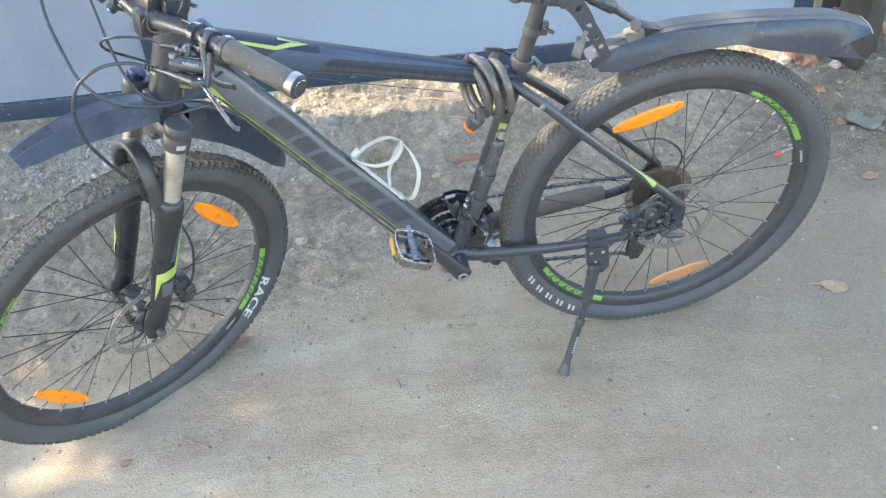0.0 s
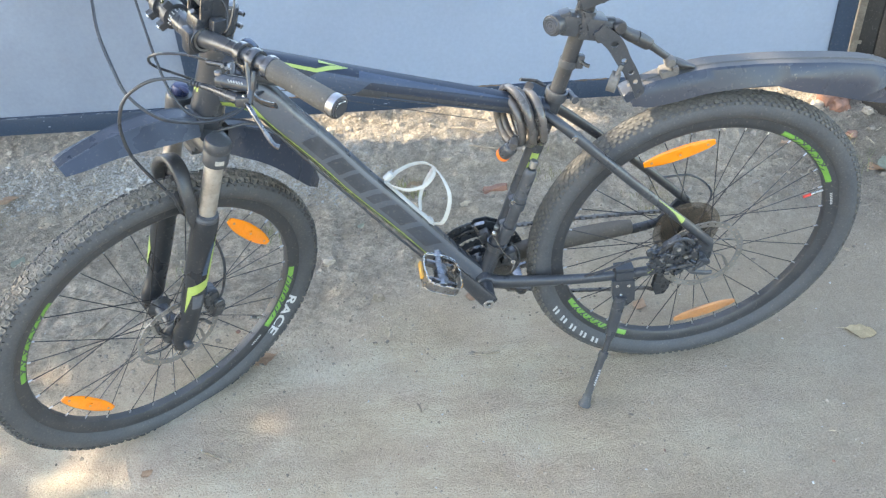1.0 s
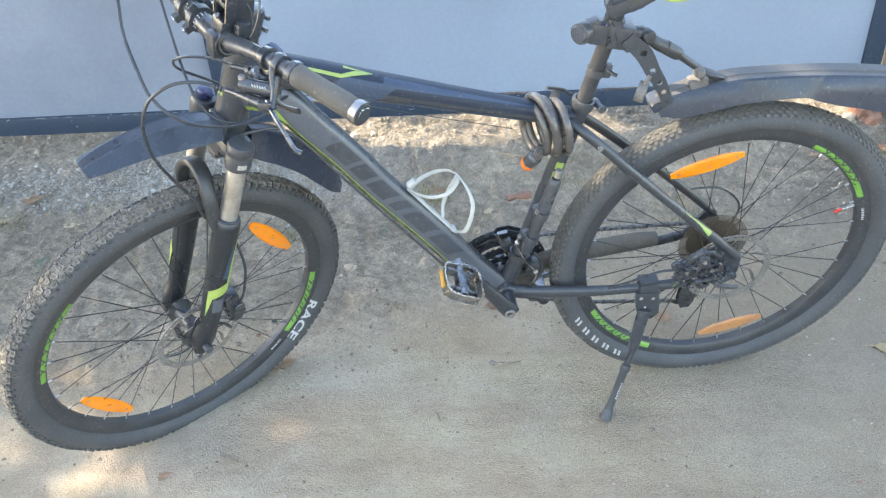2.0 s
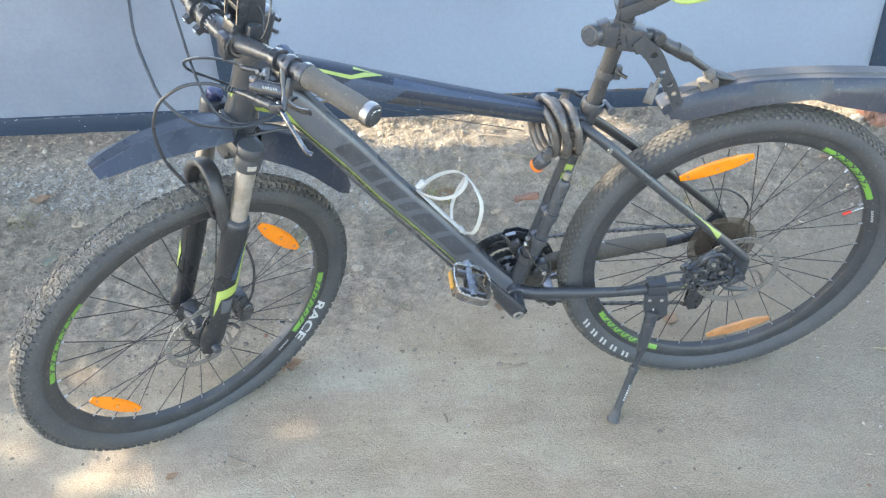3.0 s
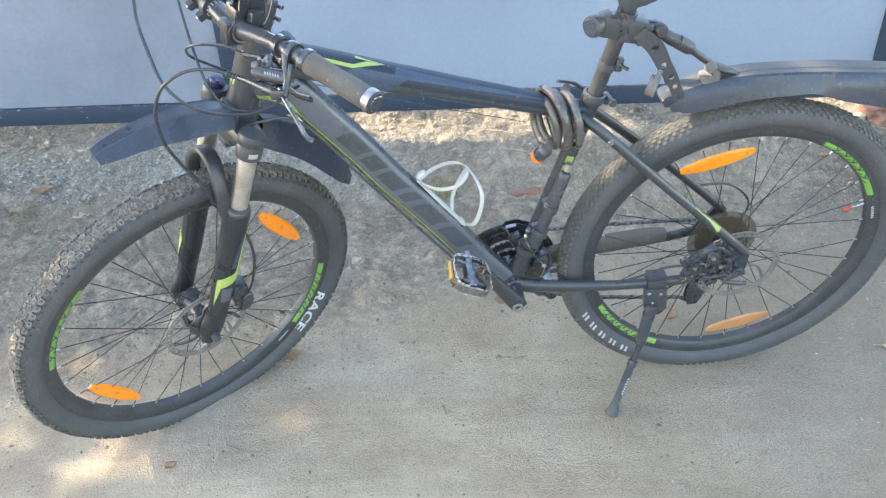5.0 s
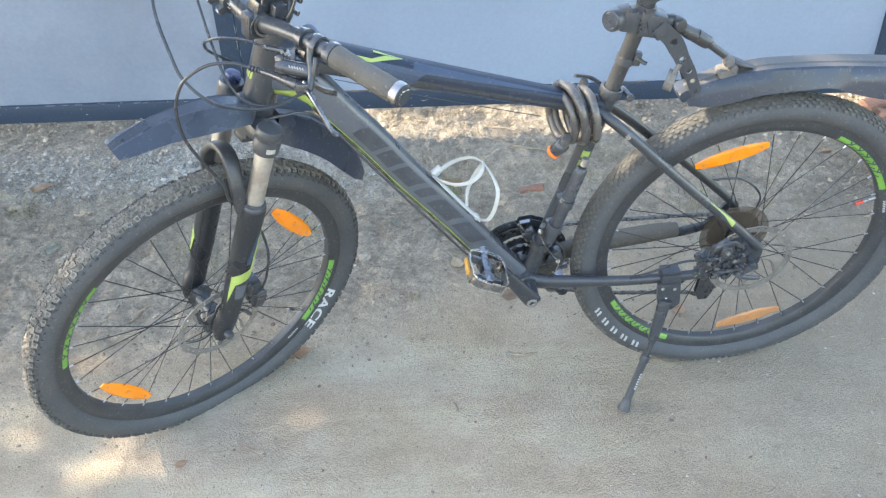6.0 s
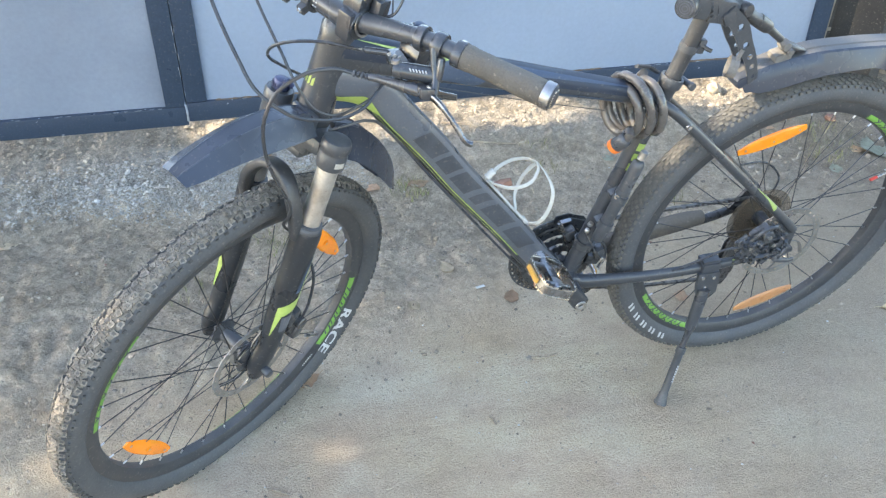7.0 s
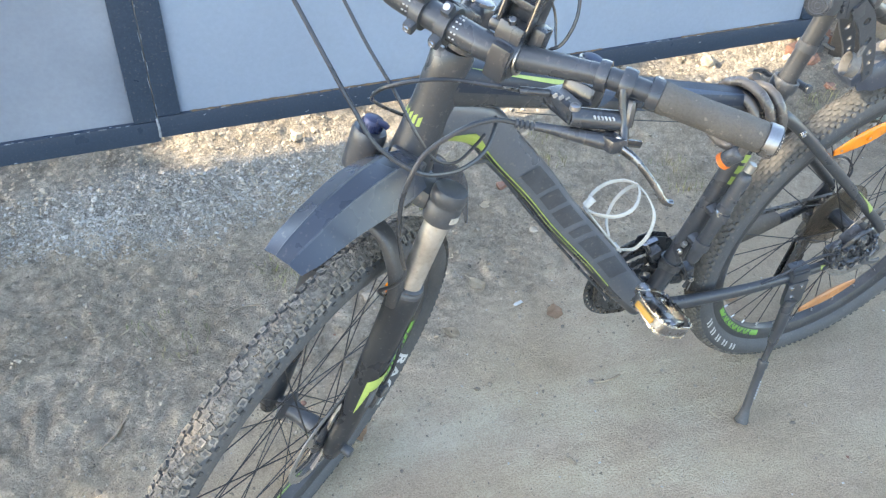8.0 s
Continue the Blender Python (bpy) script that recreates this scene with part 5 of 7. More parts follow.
lathe(shf, [(0.0122, -0.006), (0.0160, -0.006), (0.0166, -0.003), (0.0166, 0.005), (0.0122, 0.006)], 20, bar_at(0.182)[0], bar_at(0.182)[1], closed=True)
cyl(shf, (0.100, 0.140, 0.700), (0.112, 0.112, 0.690), 0.0045, 10)
rod(shf, [(0.092, 0.190, 0.690, 0.008, 0.004), (0.090, 0.222, 0.688, 0.009, 0.004), (0.080, 0.246, 0.694, 0.008, 0.0035)], 0, 10)
shifter = spart("shifter", shf, M_GLOSS, "glossy black gear shifter")
pl = bmesh.new()
box(pl, (0.103, 0.160, 0.7045), (0.014, 0.036, 0.003), turn_deg(6, 40, -30), 0.001)
part("shifter_plate", pl, M_GREY, shifter, "grey name plate")
mk = bmesh.new()
for i in range(5):
    c = Vector((0.1105, 0.148, 0.7045)).lerp(Vector((0.0985, 0.173, 0.7065)), i / 4)
    box(mk, tuple(c), (0.005, 0.0026, 0.0034), turn_deg(6, 40, -30))
part("shifter_mark", mk, M_STONE, shifter, "small pale marks", smooth=0)
dome = bmesh.new()
bmesh.ops.create_uvsphere(dome, u_segments=22, v_segments=12, radius=1.0, matrix=Matrix.Translation((0.082, 0.166, 0.745)) @ turn_deg(-6, 0, -14).to_4x4() @ Matrix.Diagonal((0.010, 0.018, 0.008, 1)))
part("gear_window", dome, M_SLATE, shifter, "bluish glossy gear window")
ring = bmesh.new()
Sweep([(0.082 + 0.0105 * math.cos(a), 0.166 + 0.019 * math.sin(a), 0.746 + 0.001 * math.sin(a), 0.0016) for a in [k * math.pi / 8 for k in range(17)]], 2).mesh(ring, 6, False)
part("window_ring", ring, M_DARKSTEEL, shifter, "bright rim of the gear window")
# far-side controls
p2, d2 = bar_at(0.206, -1)
lv = bmesh.new()
lathe(lv, [(0.0115, -0.008), (0.0175, -0.008), (0.0175, 0.008), (0.0115, 0.008)], 22, p2, d2, closed=True)
Sweep([(0.150, -0.168, 0.700, 0.0105), (0.128, -0.222, 0.7095, 0.0115)], 4).mesh(lv, 16)
Sweep([(0.145, -0.140, 0.676, 0.0055), (0.141, -0.168, 0.684, 0.0085), (0.128, -0.226, 0.690, 0.009)], 4).mesh(lv, 14)
Sweep([(0.132, -0.214, 0.688, 0.0075, 0.005), (0.147, -0.252, 0.676, 0.0055, 0.004), (0.119, -0.304, 0.665, 0.0055, 0.0045)], 5).mesh(lv, 12)
spart("brake_lever", lv, M_GLOSS, "black brake lever of the far grip")

# phone holder on the bar: clamp block, cradle with bright edges, round knob
hold = bmesh.new()
box(hold, (0.117, 0.083, 0.714), (0.038, 0.024, 0.040), turn_deg(0, 10, 0), 0.005)
lathe(hold, [(0.0150, -0.013), (0.0215, -0.013), (0.0225, -0.010), (0.0225, 0.010), (0.0215, 0.013), (0.0150, 0.013)], 22, (0.112, 0.083, 0.717), (0, 1, 0), closed=True)
box(hold, (0.112, 0.080, 0.742), (0.030, 0.030, 0.022), None, 0.004)
for s in (-1, 1):
    box(hold, (0.116, 0.078 + s * 0.016, 0.790), (0.018, 0.005, 0.085), turn_deg(0, 6, 0), 0.002)
box(hold, (0.108, 0.078, 0.800), (0.005, 0.036, 0.075), turn_deg(0, 6, 0), 0.002)
box(hold, (0.114, 0.078, 0.776), (0.02, 0.032, 0.008), turn_deg(0, 6, 0), 0.002)
box(hold, (0.092, 0.078, 0.772), (0.030, 0.040, 0.088), turn_deg(0, 6, 0), 0.008)
box(hold, (0.098, 0.104, 0.742), (0.022, 0.016, 0.030), turn_deg(0, 6, 0), 0.004)
holder = spart("phone_holder", hold, M_GLOSS, "black plastic phone holder clamped to the bar")
for s in (-1, 1):
    ed = bmesh.new()
    rod(ed, [(0.122, 0.078 + s * 0.017, 0.752), (0.126, 0.078 + s * 0.017, 0.79), (0.130, 0.078 + s * 0.017, 0.83)], 0.0013, 6)
    part("holder_edge", ed, M_CHROME, holder, "bright metal edge")
part("holder_screw", cyl(bmesh.new(), (0.122, 0.078, 0.750), (0.127, 0.078, 0.758), 0.0042, 12), M_DARKSTEEL, holder)
kn = bmesh.new()
lathe(kn, [(0.0, -0.010), (0.011, -0.010), (0.013, -0.006), (0.013, 0.006), (0.011, 0.010), (0.0, 0.010)], 22, (0.080, 0.050, 0.772), (0.3, 0.2, 1))
lathe(kn, [(0.0, -0.012), (0.008, -0.012), (0.009, 0.012), (0.0, 0.014)], 20, (0.078, 0.050, 0.745), (0.3, 0.3, 1))
box(kn, (0.092, 0.055, 0.735), (0.03, 0.014, 0.014), None, 0.004)
part("holder_knob", kn, M_GLOSS, holder, "round black knob")

rg2 = bmesh.new()
lathe(rg2, [(0.0148, 0.0), (0.0178, 0.0), (0.0178, 0.0022), (0.0148, 0.0022)], 24, (0.112, 0.0975, 0.7195), (0.03, 1, 0.16), closed=True)
part("holder_collar", rg2, M_STEEL, holder, "pale collar of the clamp")
wr = rod(bmesh.new(), [(0.098, 0.092, 0.850), (0.088, 0.112, 0.815), (0.092, 0.128, 0.782), (0.096, 0.128, 0.752), (0.098, 0.118, 0.738)], 0.0018, 6)
part("thin_wire", wr, M_HOSE, holder, "thin black wire beside the holder")
wr = rod(bmesh.new(), [(0.098, 0.090, 0.790), (0.088, 0.104, 0.772), (0.090, 0.116, 0.752), (0.096, 0.124, 0.742)], 0.0014, 6)
part("thin_wire", wr, M_HOSE, holder, "thin black wire beside the holder")


# ---- hoses and cables ----
def cable(pts, r, label, steer=True):
    bm = rod(bmesh.new(), pts, r, 8, 8)
    return (spart if steer else bpart)("cable", bm, M_HOSE, label)


hose = cable([(0.140, 0.151, 0.677), (0.150, 0.132, 0.6735), (0.170, 0.116, 0.673), (0.199, 0.100, 0.662), (0.219, 0.081, 0.628), (0.226, 0.078, 0.596), (0.221, 0.078, 0.560), (0.203, 0.082, 0.516), (0.164, 0.083, 0.462), (0.121, 0.081, 0.410), (0.096, 0.066, 0.366), (0.064, 0.040, 0.318), (0.012, 0.040, 0.27), (-0.014, 0.072, 0.21), (-0.022, 0.080, 0.14), (-0.018, 0.078, 0.09)], 0.0027, "black brake hose looping down to the fork")
boot = bmesh.new()
for i in range(4):
    a = Vector((0.141, 0.149, 0.6765)).lerp(Vector((0.150, 0.132, 0.6735)), i * 0.27)
    lathe(boot, [(0.0028, 0.0), (0.0046, 0.001), (0.0046, 0.003), (0.0028, 0.004)], 12, a, (0.010, -0.018, -0.003))
part("hose_boot", boot, M_PLASTIC, hose, "ribbed rubber boot")
cable([(0.112, 0.112, 0.690), (0.090, 0.085, 0.672), (0.100, 0.035, 0.655), (0.122, 0.005, 0.642), (0.126, -0.024, 0.619), (0.114, -0.042, 0.596), (0.090, -0.054, 0.575), (0.058, -0.062, 0.556), (0.018, -0.065, 0.535), (-0.02, -0.05, 0.52)], 0.0024, "black gear cable bent round the head tube")
cable([(1.075, -0.13, 0.725), (1.077, -0.075, 0.722), (1.066, -0.016, 0.687), (1.057, 0.042, 0.657), (1.043, 0.081, 0.617), (1.026, 0.110, 0.578), (0.988, 0.130, 0.545), (0.948, 0.120, 0.522), (0.909, 0.098, 0.504), (0.873, 0.076, 0.501), (0.845, 0.045, 0.505), (0.83, 0.020, 0.50)], 0.0027, "long black hose from the far brake lever", False)
cable([(1.02, -0.125, 0.71), (1.016, -0.08, 0.70), (1.006, -0.038, 0.670), (0.995, 0.003, 0.634), (0.981, 0.051, 0.598), (0.967, 0.081, 0.556), (0.947, 0.090, 0.520), (0.915, 0.080, 0.498), (0.88, 0.055, 0.49), (0.85, 0.03, 0.485)], 0.0022, "thin black cable from the far shifter", False)
cable([(0.925, 0.05, 0.452), (0.895, 0.052, 0.458), (0.860, 0.040, 0.452), (0.826, 0.022, 0.415), (0.745, 0.016, 0.290), (0.64, 0.014, 0.135), (0.56, 0.014, 0.02)], 0.0026, "black hose along the down tube", False)
cable([(0.80, 0.016, 0.497), (0.62, 0.02, 0.438), (0.44, 0.018, 0.380)], 0.0008, "thin wire under the top tube", False)


# ---- mudguards ----
def guard_shell(rows, section, thick=0.0028):
    """A channel-shaped guard: rows of (x, z, half width, flange depth), section of (across, down) from 0 to 1."""
    bm = bmesh.new()
    S = spline(rows, 6)
    grid = []
    for i, (x, z, w, dep) in enumerate(S):
        a, b = S[max(0, i - 1)], S[min(len(S) - 1, i + 1)]
        t = Vector((b[0] - a[0], 0, b[1] - a[1])).normalized()
        nrm = Vector((-t.z, 0, t.x))
        if nrm.z < 0:
            nrm = -nrm
        grid.append([bm.verts.new(Vector((x, c * w, z)) - nrm * dd * dep) for c, dd in section])
    k = len(section)
    for i in range(len(S) - 1):
        for j in range(k - 1):
            fc = bm.faces.new((grid[i][j], grid[i + 1][j], grid[i + 1][j + 1], grid[i][j + 1]))
            if abs(section[j][0] + section[j + 1][0]) > 1.0:
                fc.material_index = 1
    bmesh.ops.recalc_face_normals(bm, faces=bm.faces)
    bmesh.ops.solidify(bm, geom=bm.faces[:], thickness=thick)
    return bm


SEC_F = [(-1, 1), (-0.36, 0.04), (-0.32, -0.02), (-0.27, 0.04), (0.27, 0.04), (0.32, -0.02), (0.36, 0.04), (1, 1)]
ff = guard_shell([(0.284, 0.459, 0.026, 0.008), (0.262, 0.474, 0.032, 0.015), (0.205, 0.501, 0.038, 0.024), (0.14, 0.517, 0.044, 0.029), (0.085, 0.519, 0.044, 0.028), (0.048, 0.512, 0.04, 0.022)], SEC_F, 0.0011)
spart("front_mudguard", ff, (M_FENDER, M_FENDER_SIDE), "satin black front mudguard", smooth=22.0)
fr = guard_shell([(-0.022, 0.480, 0.034, 0.046), (-0.062, 0.468, 0.040, 0.050), (-0.105, 0.449, 0.043, 0.050), (-0.16, 0.413, 0.044, 0.048), (-0.215, 0.365, 0.043, 0.044), (-0.252, 0.322, 0.036, 0.034), (-0.276, 0.286, 0.022, 0.016)], SEC_F, 0.0011)
spart("front_mudguard_tail", fr, (M_FENDER, M_FENDER_SIDE), "rear half of the front mudguard", smooth=22.0)
br = bmesh.new()
box(br, (0.012, 0, 0.438), (0.075, 0.03, 0.016), None, 0.005)
box(br, (0.045, 0, 0.478), (0.012, 0.05, 0.07), None, 0.004)
box(br, (-0.026, 0, 0.44), (0.016, 0.044, 0.03), None, 0.004)
spart("mudguard_bracket", br, M_PLASTIC)
SEC_R = [(-1, 1), (-0.84, 0.55), (-0.62, 0.07), (-0.52, 0.0), (-0.2, 0.0), (-0.15, -0.05), (0.15, -0.05), (0.2, 0.0), (0.52, 0.0), (0.62, 0.07), (0.84, 0.55), (1, 1)]
rf = guard_shell([(0.180, 0.398, 0.026, 0.028), (0.155, 0.410, 0.033, 0.040), (0.10, 0.424, 0.037, 0.046), (0.03, 0.432, 0.039, 0.042), (-0.05, 0.429, 0.040, 0.037), (-0.096, 0.4255, 0.041, 0.035), (-0.13, 0.422, 0.041, 0.044), (-0.176, 0.416, 0.042, 0.053), (-0.23, 0.4085, 0.042, 0.060), (-0.280, 0.399, 0.042, 0.066), (-0.293, 0.396, 0.042, 0.066), (-0.306, 0.392, 0.041, 0.056), (-0.336, 0.381, 0.040, 0.030), (-0.366, 0.367, 0.036, 0.007)], SEC_R)
rg = bpart("rear_mudguard", rf, (M_FENDER_R, M_FENDER_SIDE), "long satin black rear mudguard", smooth=30.0)
edge = bmesh.new()
rod(edge, [(-0.366, -0.035, 0.3605), (-0.3675, -0.015, 0.3670), (-0.368, 0.0, 0.3675), (-0.3675, 0.015, 0.3670), (-0.366, 0.035, 0.3605)], 0.0014, 6)
part("guard_tip", edge, M_STONE, rg, "scuffed pale tip")
# carrier of the rear mudguard: clamp on the post, two perforated arms, strut
car = bmesh.new()
lathe(car, [(0.0146, -0.016), (0.0195, -0.016), (0.0205, -0.012), (0.0205, 0.012), (0.0195, 0.016), (0.0146, 0.016)], 22, (0.2655, 0, 0.548), (-0.28, 0, 0.96), closed=True)
box(car, (0.250, 0, 0.538), (0.046, 0.040, 0.042), turn_deg(0, -14, 0), 0.006)
box(car, (0.236, 0, 0.528), (0.024, 0.050, 0.026), turn_deg(0, 20, 0), 0.005)
Sweep([(0.246, 0, 0.540, 0.014, 0.012), (0.228, 0, 0.540, 0.013, 0.011), (0.208, 0, 0.538, 0.011, 0.010)], 4, 2.4, (0, 1, 0)).mesh(car, 14)
carrier = bpart("mudguard_carrier", car, M_PLASTIC, "black carrier clamp with perforated arms")


def arm_mesh(y):
    """A curved flat arm with five round holes cut through it."""
    bm = bmesh.new()
    raw = spline([(0.242, 0.540, 0.0135), (0.2112, 0.5084, 0.0152), (0.1914, 0.4715, 0.0134), (0.1765, 0.4469, 0.0118), (0.1669, 0.4259, 0.0106), (0.1592, 0.4048, 0.0098), (0.153, 0.386, 0.0085)], 10)
    run = [0.0]
    for a, b in zip(raw, raw[1:]):
        run.append(run[-1] + math.hypot(b[0] - a[0], b[1] - a[1]))
    S = [tuple(float(np.interp(run[-1] * k / 60, run, [q[c] for q in raw])) for c in range(3)) for k in range(61)]
    hole = [(run[10 * k] / run[-1], r) for k, r in ((1, 0.0066), (2, 0.0062), (3, 0.0054), (4, 0.0048), (5, 0.0042))]
    n = len(S) - 1
    pts = [Vector((p[0], 0, p[1])) for p in S]
    tang = [(pts[min(i + 1, n)] - pts[max(0, i - 1)]).normalized() for i in range(n + 1)]
    nor = [Vector((t.z, 0, -t.x)) for t in tang]

    def spot(s, c):
        k = s * n
        i = min(int(k), n - 1)
        f = k - i
        return pts[i].lerp(pts[i + 1], f) + nor[i].lerp(nor[i + 1], f) * c

    half = lambda s: S[min(n, int(s * n + 0.5))][2]
    length = sum((pts[i + 1] - pts[i]).length for i in range(n))
    cuts = [0.0] + [(hole[i][0] + hole[i + 1][0]) / 2 for i in range(4)] + [1.0]
    for h in range(5):
        s0, s1, (sc_, r) = cuts[h], cuts[h + 1], hole[h]
        m = 24
        ring, rim = [], []
        for k in range(m):
            a = 2 * math.pi * k / m
            ring.append(spot(sc_ + r * math.sin(a) / length, r * math.cos(a)))
            e = max(abs(math.cos(a)), abs(math.sin(a)))
            ss = sc_ + (math.sin(a) / e) * ((s1 - sc_) if math.sin(a) > 0 else (sc_ - s0))
            rim.append(spot(min(max(ss, 0), 1), (math.cos(a) / e) * half(ss if 0 <= ss <= 1 else sc_)))
        for side in (1, -1):
            off = Vector((0, y + side * 0.0022, 0))
            A = [bm.verts.new(v + off) for v in ring]
            B = [bm.verts.new(v + off) for v in rim]
            for k in range(m):
                bm.faces.new((A[k], B[k], B[(k + 1) % m], A[(k + 1) % m]))
            if side == 1:
                keep = (A, B)
            else:
                for k in range(m):
                    bm.faces.new((keep[0][k], keep[0][(k + 1) % m], A[(k + 1) % m], A[k]))
                    bm.faces.new((keep[1][k], keep[1][(k + 1) % m], B[(k + 1) % m], B[k]))
    bmesh.ops.remove_doubles(bm, verts=bm.verts[:], dist=0.0002)
    return bm


for y in (0.022, -0.022):
    part("perforated_arm", arm_mesh(y), M_PLASTIC, carrier, "curved arm with round holes", smooth=30)
bl = bmesh.new()
box(bl, (0.163, 0, 0.396), (0.046, 0.046, 0.022), turn_deg(0, 24, 0), 0.008)
part("arm_foot", bl, M_FENDER, carrier)
# the clip's pale colour stands in for sun falling on it
clip = bmesh.new()
lathe(clip, [(0.0165, -0.006), (0.0185, -0.008), (0.0195, 0.008), (0.0175, 0.006)], 22, (0.2085, 0.024, 0.432), (0.85, -0.5, 0.2), closed=True)
Sweep([(0.206, 0.029, 0.446, 0.005, 0.0035), (0.201, 0.027, 0.455, 0.0055, 0.004), (0.196, 0.025, 0.464, 0.006, 0.004)], 4).mesh(clip, 10)
part("ring_clip", clip, M_DUSTY_SUNLIT, carrier, "mudguard clip coloured pale as if sunlit")
strut = bmesh.new()
cyl(strut, (0.240, 0.005, 0.534), (0.204, 0.005, 0.536), 0.0090, 14)
lathe(strut, [(0.0, -0.013), (0.0105, -0.013), (0.0125, -0.008), (0.0125, 0.010), (0.010, 0.014), (0.0, 0.015)], 18, (0.2035, 0.008, 0.5345), (-0.25, 1, 0.1))
Sweep([(0.2035, 0.006, 0.532, 0.009), (0.1794, 0.006, 0.5134, 0.0115), (0.168, 0.006, 0.5075, 0.0118), (0.166, 0.006, 0.5060, 0.0126), (0.1436, 0.006, 0.4904, 0.0118), (0.139, 0.006, 0.4865, 0.0075), (0.1151, 0.006, 0.4668, 0.0068), (0.096, 0.006, 0.4510, 0.0068)], 5).mesh(strut, 16)
Sweep([(0.098, 0.006, 0.4515, 0.009, 0.0075), (0.078, 0.006, 0.4420, 0.0125, 0.007), (0.052, 0.006, 0.4325, 0.007, 0.003)], 4, 2.4, (0, 1, 0)).mesh(strut, 14)
part("strut", strut, M_BROWN_DUST, carrier, "dusty stay strut")
box_ = bmesh.new()
box(box_, (0.100, 0.006, 0.430), (0.034, 0.030, 0.016), turn_deg(0, 10, 0), 0.006)
lathe(box_, [(0.0, -0.012), (0.008, -0.011), (0.0105, -0.004), (0.0105, 0.004), (0.008, 0.011), (0.0, 0.012)], 16, (0.102, 0.012, 0.453), (0, 1, 0))
cyl(box_, (0.094, 0.020, 0.444), (0.094, 0.028, 0.443), 0.006, 12)
part("strut_foot", box_, M_DUSTY_SUNLIT, carrier, "dusty strut joint")
# round reflector clamped on the post
rl = bmesh.new()
LAMP, LAMP_AX = (0.3175, 0.0145, 0.557), (0.75, 0.62, 0.1)
lathe(rl, [(0.0, 0.013), (0.0145, 0.013), (0.0158, 0.011), (0.0182, 0.0105), (0.0192, 0.007), (0.0188, -0.006), (0.0165, -0.012), (0.012, -0.015), (0.0, -0.015)], 28, LAMP, LAMP_AX)
box(rl, (0.291, 0.006, 0.552), (0.032, 0.034, 0.038), turn_deg(0, -14, 0), 0.005)
box(rl, (0.300, 0.010, 0.572), (0.020, 0.022, 0.012), turn_deg(0, 12, 0), 0.003)
lathe(rl, [(0.0146, -0.006), (0.0185, -0.006), (0.0185, 0.006), (0.0146, 0.006)], 22, (0.2605, 0, 0.566), (-0.28, 0, 0.96), closed=True)
for i in range(5):
    box(rl, (0.279 - 0.002 * i, 0.022, 0.568 - 0.008 * i), (0.004, 0.005, 0.004), turn_deg(0, 20, 0), 0.001)
lamp = bpart("post_lamp", rl, M_PLASTIC, "round black lamp clamped to the seat post")
rg_ = bmesh.new()
for r in (0.0045, 0.0085, 0.0126):
    lathe(rg_, [(r - 0.0007, 0.0131), (r, 0.0137), (r + 0.0007, 0.0131)], 24, LAMP, LAMP_AX)
part("lamp_ring", rg_, M_GREY, lamp)
tie = bmesh.new()
rod(tie, [(0.268, 0.017, 0.572), (0.262, 0.0195, 0.548), (0.256, 0.019, 0.522)], 0.0013, 6)
part("cable_tie", tie, M_HOSE, lamp)
tie = rod(bmesh.new(), [(0.270, 0.008, 0.476), (0.260, 0.016, 0.470), (0.254, 0.020, 0.468)], 0.0035, 6)
part("tie_end", tie, M_HOSE, lamp)
tb = bmesh.new()
lathe(tb, [(0.0143, -0.007), (0.0162, -0.007), (0.0162, 0.007), (0.0143, 0.007)], 22, (0.2885, 0, 0.470), (-0.28, 0, 0.96), closed=True)
box(tb, (0.268, 0.004, 0.472), (0.014, 0.014, 0.026), turn_deg(0, -10, 0), 0.003)
bpart("post_clip", tb, M_PLASTIC)

# ---- drive train ----
ringm = bmesh.new()


def toothed(bm, r, y, teeth, inner, t=0.0012, cx=0.458, cz=-0.03, bite=0.004):
    a_step = 2 * math.pi / (teeth * 2)
    pr = [r if k % 2 else r - bite for k in range(teeth * 2)]
    for side in (1, -1):
        A = [bm.verts.new((cx + pr[k] * math.cos(k * a_step), y + side * t, cz + pr[k] * math.sin(k * a_step))) for k in range(teeth * 2)]
        B = [bm.verts.new((cx + inner * math.cos(k * a_step), y + side * t, cz + inner * math.sin(k * a_step))) for k in range(teeth * 2)]
        for k in range(teeth * 2):
            j = (k + 1) % (teeth * 2)
            bm.faces.new((A[k], A[j], B[j], B[k]))
        if side == 1:
            A0, B0 = A, B
        else:
            for k in range(teeth * 2):
                j = (k + 1) % (teeth * 2)
                bm.faces.new((A0[k], A0[j], A[j], A[k]))
                bm.faces.new((B0[k], B0[j], B[j], B[k]))


toothed(ringm, 0.086, -0.050, 42, 0.066)
toothed(ringm, 0.066, -0.043, 32, 0.048)
toothed(ringm, 0.047, -0.037, 22, 0.032)
lathe(ringm, [(0.080, -0.061), (0.100, -0.061), (0.102, -0.0595), (0.100, -0.058), (0.080, -0.058)], 56, (0.458, 0, -0.03), closed=True)
for k in range(4):
    a = 2 * math.pi * k / 4 + 0.5
    rod(ringm, [(0.458, -0.052, -0.03, 0.012, 0.005), (0.458 + 0.075 * math.cos(a), -0.0515, -0.03 + 0.075 * math.sin(a), 0.009, 0.004)], 0, 8, 2)
chainset = bpart("chainset", ringm, M_GREASE, "greasy triple chainset with guard ring", smooth=30)
dots = bmesh.new()
for k in range(44):
    a = 2 * math.pi * k / 44
    box(dots, (0.458 + 0.0955 * math.cos(a), -0.0574, -0.03 + 0.0955 * math.sin(a)), (0.0046, 0.0012, 0.0032), turn_deg(0, -math.degrees(a) + 90, 0))
